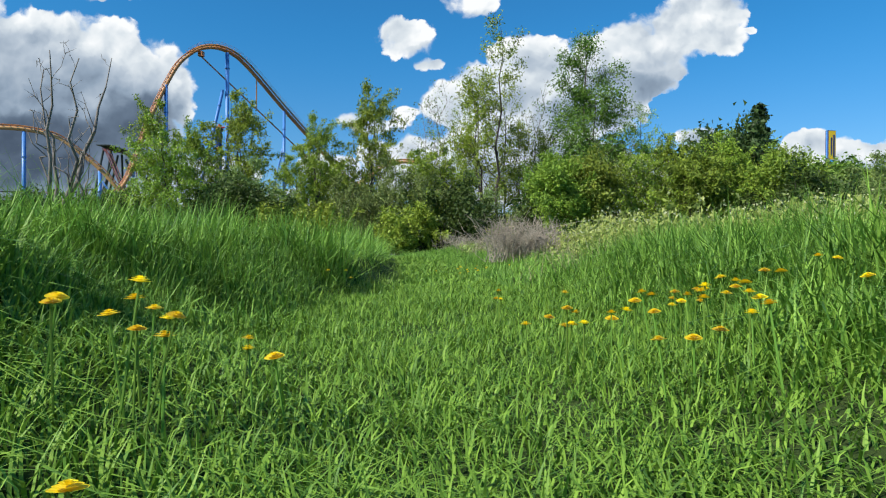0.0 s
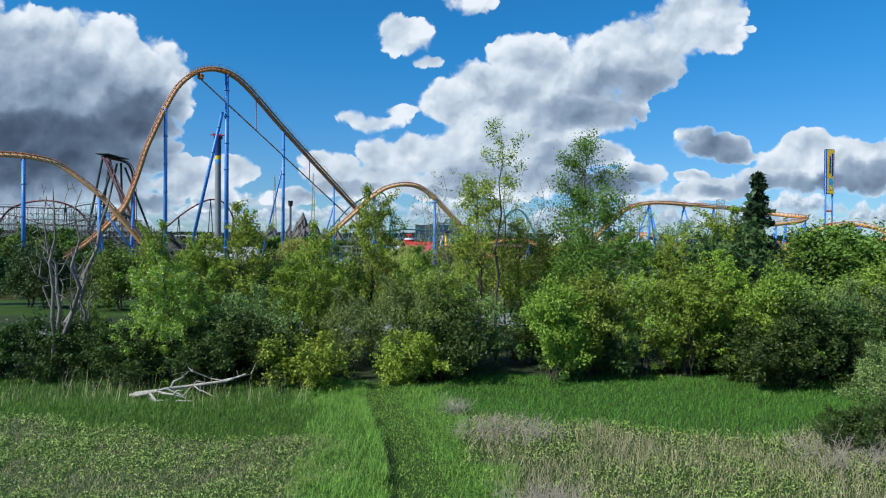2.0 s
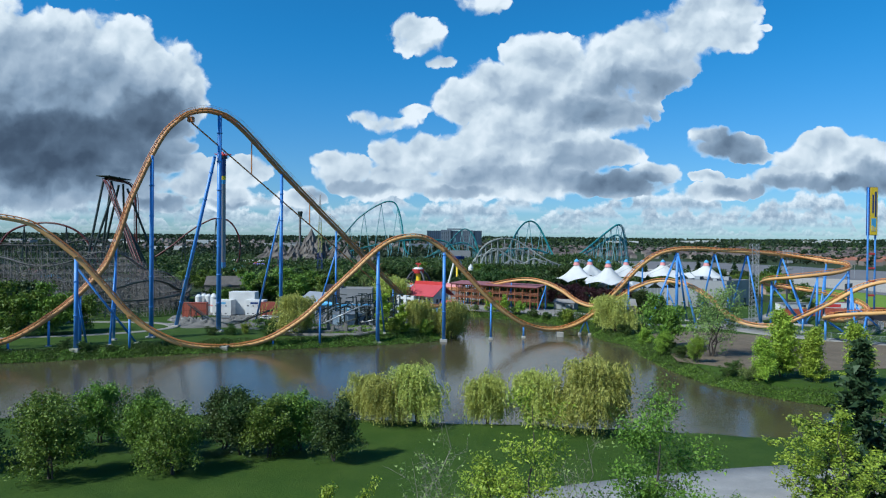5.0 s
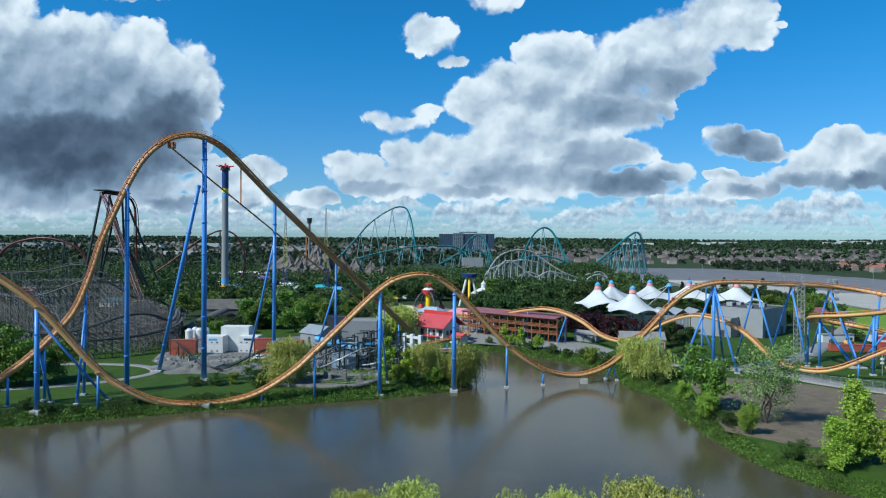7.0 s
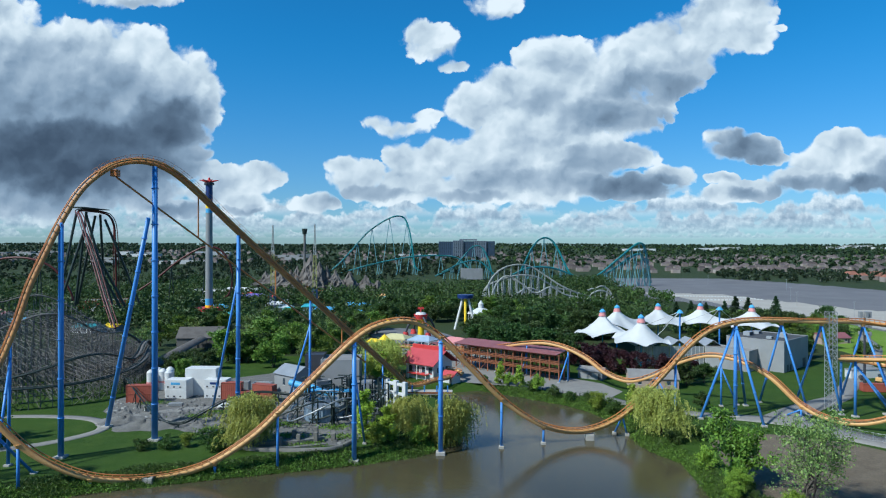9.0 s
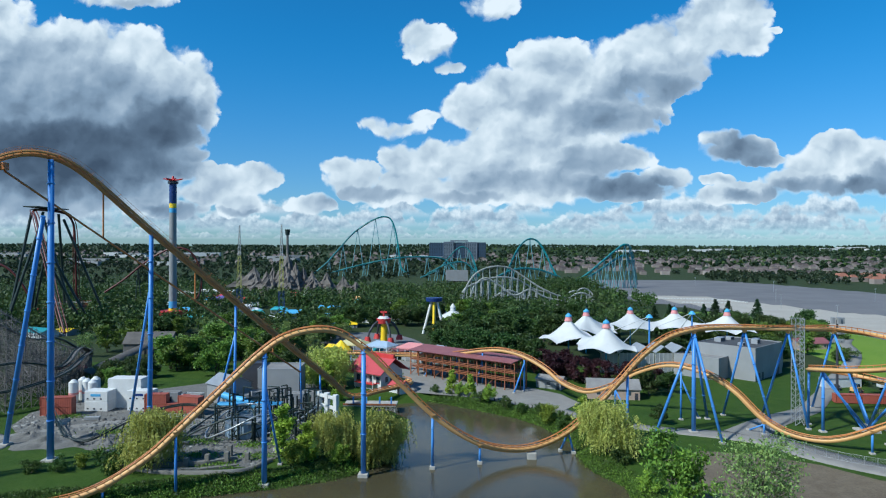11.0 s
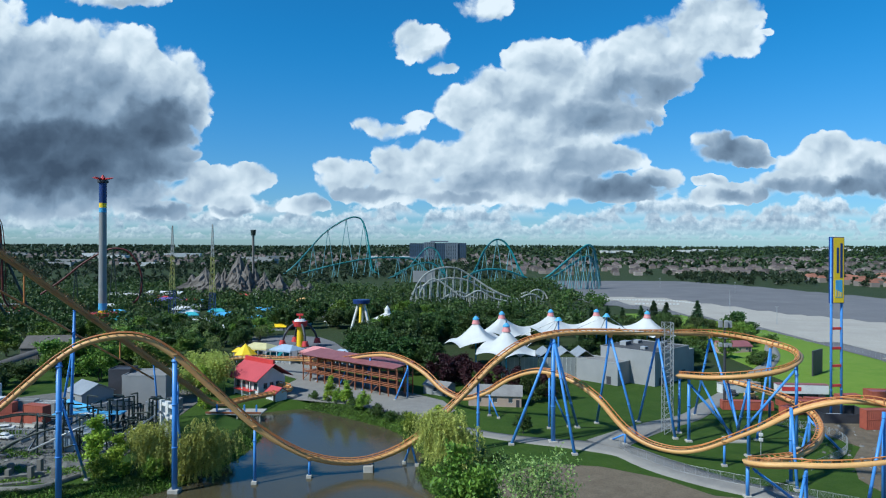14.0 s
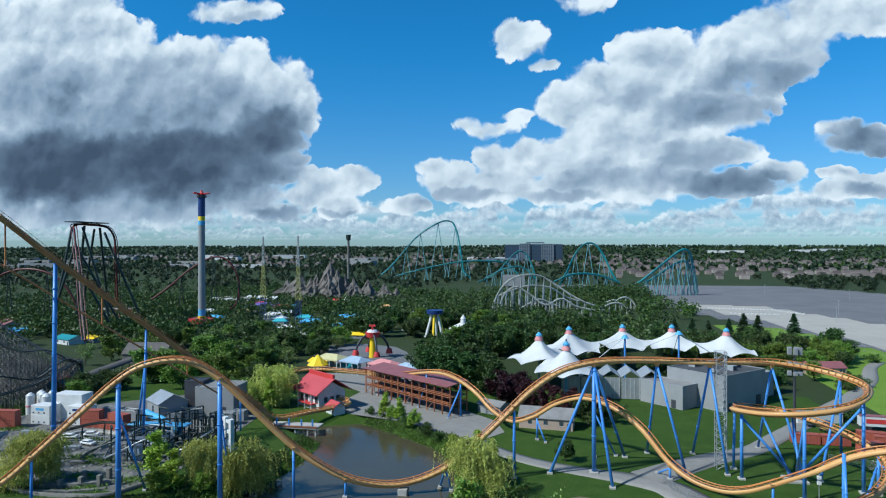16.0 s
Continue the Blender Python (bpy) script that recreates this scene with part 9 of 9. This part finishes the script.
def meadow():
    rng = np.random.default_rng(77)
    # close to the start: fine matted blades, taller away from the mown way
    n = 185000
    x = rng.uniform(-6.5, 6.5, n)
    y = -6.35 + 8.4 * rng.uniform(0, 1, n) ** 1.5
    keep = (np.abs(x - 0.4) < 0.35 + (y + 6.65) * 0.82) & ((y < -0.5 + rng.normal(size=n) * 0.5) | ((x > -3.3) & (x < 4.0)))
    x, y = x[keep], y[keep]
    off = x - path_x(y)
    p = patches(x, y, 1.6, 3.1)
    wide = np.where(off < 0, (-off - 0.95) / (1 + 0.8 * (y < -2)), off - 1.15)
    tall = np.clip((wide + 0.35 * p) / 1.1, 0, 1) * np.clip((y + 6.4) / 2.6, 0.12, 1)
    h = (0.08 + 0.08 * rng.uniform(0, 1, len(x))) * (1 + 0.9 * p) + tall ** 1.2 * rng.uniform(0.15, 0.60, len(x)) * (1 + 0.6 * p)
    g = tall < 0.2
    blades("grass", "short mown grass along the way", x[g], y[g], h[g], rng.uniform(0.006, 0.012, g.sum()), 1.15, G_MOWN, rng, True)
    blades("grass", "long lush grass beside the way", x[~g], y[~g], h[~g], rng.uniform(0.008, 0.017, (~g).sum()), 0.85, G_LUSH, rng, True)
    # further on along the way
    n = 120000
    x, y = rng.uniform(-5.2, 6.2, n), rng.uniform(0.5, 34, n)
    x = x + path_x(y)
    off = x - path_x(y)
    p = patches(x, y, 0.9, 5.5)
    way = (off > -0.75) & (off < 0.95)
    dip = (off <= -0.75) & (off > -1.25 + 0.2 * p)
    broad = patches(x, y, 0.33, 6.1)
    left = (off <= -1.25 + 0.25 * p) & (off > -3.0 - 0.05 * y + 0.7 * p + 2.0 * broad)
    right = (off >= 0.95 + 0.25 * p) & (off < 2.3 + 0.05 * y + 0.9 * p + 2.0 * broad)
    k = way
    blades("grass", "mown grass way through the meadow", x[k], y[k], rng.uniform(0.05, 0.13, k.sum()), rng.uniform(0.04, 0.08, k.sum()), 1.1, G_MOWN, rng)
    k = dip & (rng.uniform(0, 1, n) < 0.8)
    blades("grass", "low dark grass at the foot of the bank", x[k], y[k], rng.uniform(0.08, 0.24, k.sum()), rng.uniform(0.012, 0.03, k.sum()), 0.8, G_LUSH, rng)
    k = left | right
    hh = np.where(off[k] < 0, rng.uniform(0.15, 0.5, k.sum()) + (0.34 - 0.24 * step01(y[k], 6, 11)) * (off[k] > -1.9), rng.uniform(0.14, 0.42, k.sum())) * (1 + 0.5 * p[k])
    blades("grass", "long lush grass on both sides of the way", x[k], y[k], hh, rng.uniform(0.012, 0.028, k.sum()), 1.0, G_LUSH, rng)
    n = 22000
    x, y = rng.uniform(-9, 9.5, n), rng.uniform(-3.4, 2.2, n)
    p = patches(x, y, 0.9, 9.5)
    k = (np.where(x < 0.3, 0.3 - x - 2.3, x - 3.2) + 0.5 * p > 0) & (np.abs(x - 0.4) < 0.8 + (y + 6.65) * 0.95) & ((y < -0.5 + 0.6 * p) | ((x > -3.6) & (x < 4.2)))
    blades("grass", "tall grass on the banks beside the start", x[k], y[k], rng.uniform(0.3, 0.72, k.sum()) * (1 + 0.5 * p[k]), rng.uniform(0.010, 0.020, k.sum()), 0.75, G_LUSH, rng, True)
    # the open meadow on the side of the dead trees: low plants with flattened straw
    n = 330000
    x, y = rng.uniform(-36, -2, n), -0.5 + 37.5 * rng.uniform(0, 1, n) ** 1.3
    seen = x > -7 - 0.86 * (y + 6.65)
    x, y = x[seen], y[seen]
    p, q = patches(x, y, 0.35, 7.7), patches(x, y, 1.3, 2.2)
    k = x < path_x(y) - 2.3 - 0.05 * y + 0.7 * q + 2.0 * patches(x, y, 0.33, 6.1)
    x, y, p, q = x[k], y[k], p[k], q[k]
    strip = y > 22.8 + 1.5 * np.sin(x * 0.2) + 2 * p
    mix = 0.7 * p + 0.9 * q + rng.normal(size=len(x)) * 0.3
    k = ~strip & (mix < 0.05)
    pts = np.stack([x[k], y[k], height(x[k], y[k]) + rng.uniform(0.02, 0.34, k.sum()) * (1 - 0.6 * q[k])], 1)
    tagged(new("meadow_plants", leaf_mesh("meadow_plants", pts, 0.024 + 0.0009 * np.clip(pts[:, 1], 0, 30), G_OLIVE, rng, 2.4)), "low olive-green meadow plants", "meadow plants", kind="stuff")
    k = ~strip & (mix >= 0.05)
    blades("meadow_stalks", "pale dry stalks of last year in the meadow", x[k], y[k], rng.uniform(0.10, 0.42, k.sum()), rng.uniform(0.010, 0.022, k.sum()), 1.2, G_DRY, rng)
    u, w = rng.uniform(-30, -7, 520), 29 + 1.6 * rng.normal(size=520)
    blades("reed_stalks", "tall pale dry stalks before the wood", u, w, rng.uniform(0.7, 1.9, 520), np.full(520, 0.022), 0.35, G_DRY, rng)
    blades("grass", "fresh green grass strip before the wood", x[strip], y[strip], rng.uniform(0.12, 0.34, strip.sum()), rng.uniform(0.02, 0.04, strip.sum()), 0.9, G_STRIP, rng)
    # tall weeds on the other side
    n = 8600
    x, y = rng.uniform(2.5, 25, n), rng.uniform(-2.2, 14.5, n)
    p = patches(x, y, 0.5, 1.7)
    k = (x > 3.3 + 0.9 * p + 0.9 * np.clip(1 - y, 0, 3)) & (y < 11.5 + 3.5 * p) & (np.abs(x) < 3 + (y + 6.65) * 0.85)
    x, y, p = x[k], y[k], p[k]
    top = rng.uniform(0.62, 1.0, len(x)) * (1 + 0.45 * p)
    blades("weed_stems", "thin upright stems of the weeds", x, y, top, np.full(len(x), 0.012), 0.12, G_WEED, rng)
    m = 26
    f = rng.uniform(0.12, 1.0, (len(x), m)) ** 0.75
    sp = 0.035 + 0.07 * (1 - f)
    pts = np.stack([x[:, None] + rng.normal(size=f.shape) * sp, y[:, None] + rng.normal(size=f.shape) * sp, height(x, y)[:, None] + f * top[:, None]], -1).reshape(-1, 3)
    tagged(new("meadow_plants", leaf_mesh("meadow_plants", pts, 0.042, G_WEED, rng, 1.6, -0.5)), "tall pale green flowering weeds in the meadow", "meadow plants", kind="stuff")
    f = rng.uniform(0.93, 1.04, (len(x), 4))
    q = np.stack([x[:, None] + rng.normal(size=f.shape) * 0.05, y[:, None] + rng.normal(size=f.shape) * 0.05, height(x, y)[:, None] + f * top[:, None]], -1).reshape(-1, 3)
    tagged(new("flower_heads", leaf_mesh("flower_heads", q, 0.026, M_CREAM, rng, 1.0)), "small cream flower heads on the weeds", "flowers", kind="stuff")
    # straw, plants and grass between the weeds and the wood
    n = 170000
    x, y = rng.uniform(0, 38, n), rng.uniform(1.5, 37, n)
    p, q = patches(x, y, 0.3, 1.7), patches(x, y, 1.1, 4.2)
    k = (x > path_x(y) + 1.9 + 0.05 * y + 0.8 * q + 2.0 * patches(x, y, 0.33, 6.1)) & ~((x > 3.6) & (y < 10.5) & (x < 22))
    x, y, p, q = x[k], y[k], p[k], q[k]
    strip = y > 23.2 + 1.2 * np.sin(x * 0.3) + 2 * p
    mix = 0.7 * p + 0.8 * q + rng.normal(size=len(x)) * 0.3
    d = ~strip & (mix > -0.08)
    blades("meadow_stalks", "pale tan stalks among green grass", x[d], y[d], rng.uniform(0.25, 0.7, d.sum()), rng.uniform(0.010, 0.026, d.sum()), 0.75, G_DRY, rng)
    d = ~strip & (mix <= -0.08)
    pts = np.stack([x[d], y[d], height(x[d], y[d]) + rng.uniform(0.05, 0.45, d.sum())], 1)
    tagged(new("meadow_plants", leaf_mesh("meadow_plants", pts, 0.026 + 0.0009 * np.clip(pts[:, 1], 0, 30), G_OLIVE, rng, 2.4)), "low green meadow plants among stalks", "meadow plants", kind="stuff")
    blades("grass", "fresh green grass strip along the wood", x[strip], y[strip], rng.uniform(0.12, 0.34, strip.sum()), rng.uniform(0.02, 0.04, strip.sum()), 0.9, G_STRIP, rng)


meadow()


def dead_brush(x, y, r, h, seed, count=150):
    rng = np.random.default_rng(seed)
    z = float(height(x, y))
    it = []
    for k in range(count):
        a, d = rng.uniform(0, 6.28), r * rng.uniform(0, 1) ** 0.6
        c = np.array((x + d * math.cos(a), y + d * math.sin(a) * 0.7, z))
        e = c + (rng.normal() * 0.4, rng.normal() * 0.4, h * rng.uniform(0.5, 1.1))
        limb(it, c, e, 0.014, 0.004, rng, 0.08, 3)
        for q in range(3):
            s = c + (e - c) * rng.uniform(0.4, 0.9)
            limb(it, s, s + rng.normal(size=3) * (0.3, 0.3, 0.2) + (0, 0, 0.15), 0.008, 0.003, rng, 0.05, 2)
    b = thing("dead_brush", "tangle of dry tan stems in the meadow", "dead shrub")
    part("tangle", tapered(it, "tangle", M_TWIG, 3), None, b)


dead_brush(2.6, 11.6, 1.0, 1.25, 1, 200)
dead_brush(3.6, 13.6, 1.1, 0.8, 2, 130)
dead_brush(3.4, 21.5, 2.4, 0.7, 3, 150)
dead_brush(0.9, 25.5, 0.7, 0.8, 4, 40)
dead_brush(-9.5, 7.5, 1.2, 0.3, 5, 90)
dead_brush(-3.9, 3.2, 0.5, 0.35, 6, 50)
dead_brush(16.5, 18.5, 2.5, 1.0, 7, 140)

# fallen branches at the wood's edge
fl = thing("fallen_branch", "bleached fallen branch lying at the wood's edge", "fallen branch")
rng = np.random.default_rng(3)
it = []
tr_ = limb(it, (-17.2, 29.8, 2.75), (-11.4, 31.6, 3.55), 0.13, 0.05, rng, 0.03, 6)
for k, (tip, r) in enumerate((((-14.0, 29.0, 2.75), 0.08), ((-14.4, 31.2, 3.9), 0.07), ((-12.6, 29.3, 2.8), 0.07), ((-11.0, 32.4, 4.1), 0.06), ((-15.6, 30.9, 3.6), 0.06), ((-13.2, 30.2, 3.3), 0.05))):
    arm = limb(it, tr_[1 + k % 5], tip, r, 0.02, rng, 0.09, 4)
    limb(it, arm[2], arm[2] + (0.7 - 0.3 * k, -0.5 + 0.2 * k, 0.35), r * 0.5, 0.012, rng, 0.08, 3)
limb(it, (-17.3, 29.5, 2.75), (-15.0, 28.5, 2.72), 0.11, 0.04, rng, 0.05, 4)
limb(it, (-15.9, 28.9, 2.75), (-13.4, 28.4, 2.72), 0.09, 0.03, rng, 0.06, 4)
part("limb", tapered(it, "limb", M_BLEACHED, 7), None, fl)


def dandelion_mesh():
    rng = np.random.default_rng(2)
    bm = bmesh.new()
    tube(bm, (0, 0, 0), (0, 0, 0.20), 0.0035, 0.003, 5)
    stem = finish(bm, "stem", G_LUSH)
    pts = []
    V, F = [], []
    for ringn, (rad, zz, cnt) in enumerate(((0.024, 0.0, 16), (0.018, 0.004, 13), (0.011, 0.008, 9), (0.005, 0.010, 5))):
        for k in range(cnt):
            a = 2 * math.pi * (k + 0.3 * ringn) / cnt
            c, s = math.cos(a), math.sin(a)
            w = 0.0045
            o = len(V)
            V += [(c * 0.002 - s * w * 0.4, s * 0.002 + c * w * 0.4, 0.2 + zz), (c * 0.002 + s * w * 0.4, s * 0.002 - c * w * 0.4, 0.2 + zz), (c * rad + s * w, s * rad - c * w, 0.2 + zz + 0.004), (c * rad - s * w, s * rad + c * w, 0.2 + zz + 0.004)]
            F.append([o, o + 1, o + 2, o + 3])
    return stem, mesh_arrays("flower_head", V, F, M_PETAL)


def dandelions():
    stem, head = dandelion_mesh()
    rng = random.Random(8)
    spots = []
    for cx, cy, sx, sy, n, head_at in ((-0.50, -4.98, 0.11, 0.05, 10, 0.33), (-0.16, -4.65, 0.06, 0.05, 3, 0.24), (-0.26, -5.85, 0.08, 0.05, 3, 0.24), (1.45, -3.9, 0.22, 0.18, 14, 0.28), (1.85, -3.6, 0.28, 0.22, 12, 0.28), (1.05, -3.6, 0.22, 0.18, 8, 0.26),
                                       (1.30, -4.6, 0.10, 0.10, 3, 0.24), (1.75, -4.3, 0.18, 0.12, 6, 0.26), (0.95, -2.2, 0.25, 0.2, 4, 0.24), (-0.9, 0.4, 0.15, 0.3, 3, 0.22), (0.9, 4.4, 0.2, 0.5, 8, 0.20), (1.2, 7.5, 0.3, 0.8, 5, 0.20)):
        spots += [(cx + rng.gauss(0, sx), cy + rng.gauss(0, sy), head_at + rng.gauss(0, 0.03)) for k in range(n)]
    for x, y, tall in spots:
        d = thing("dandelion", "yellow dandelion in flower in the grass", "flower", "dandelions", at=(x, y, float(height(x, y)) - 0.01))
        d.rotation_euler = (rng.uniform(-0.2, 0.2), rng.uniform(-0.2, 0.2), rng.uniform(0, 6))
        s = rng.uniform(0.95, 1.3)
        d.scale = (s, s, s)
        k = tall / (0.2 * s)
        part("stem", stem, None, d).scale = (1, 1, k)
        part("flower_head", head, None, d).location = (0, 0, 0.2 * (k - 1))


dandelions()
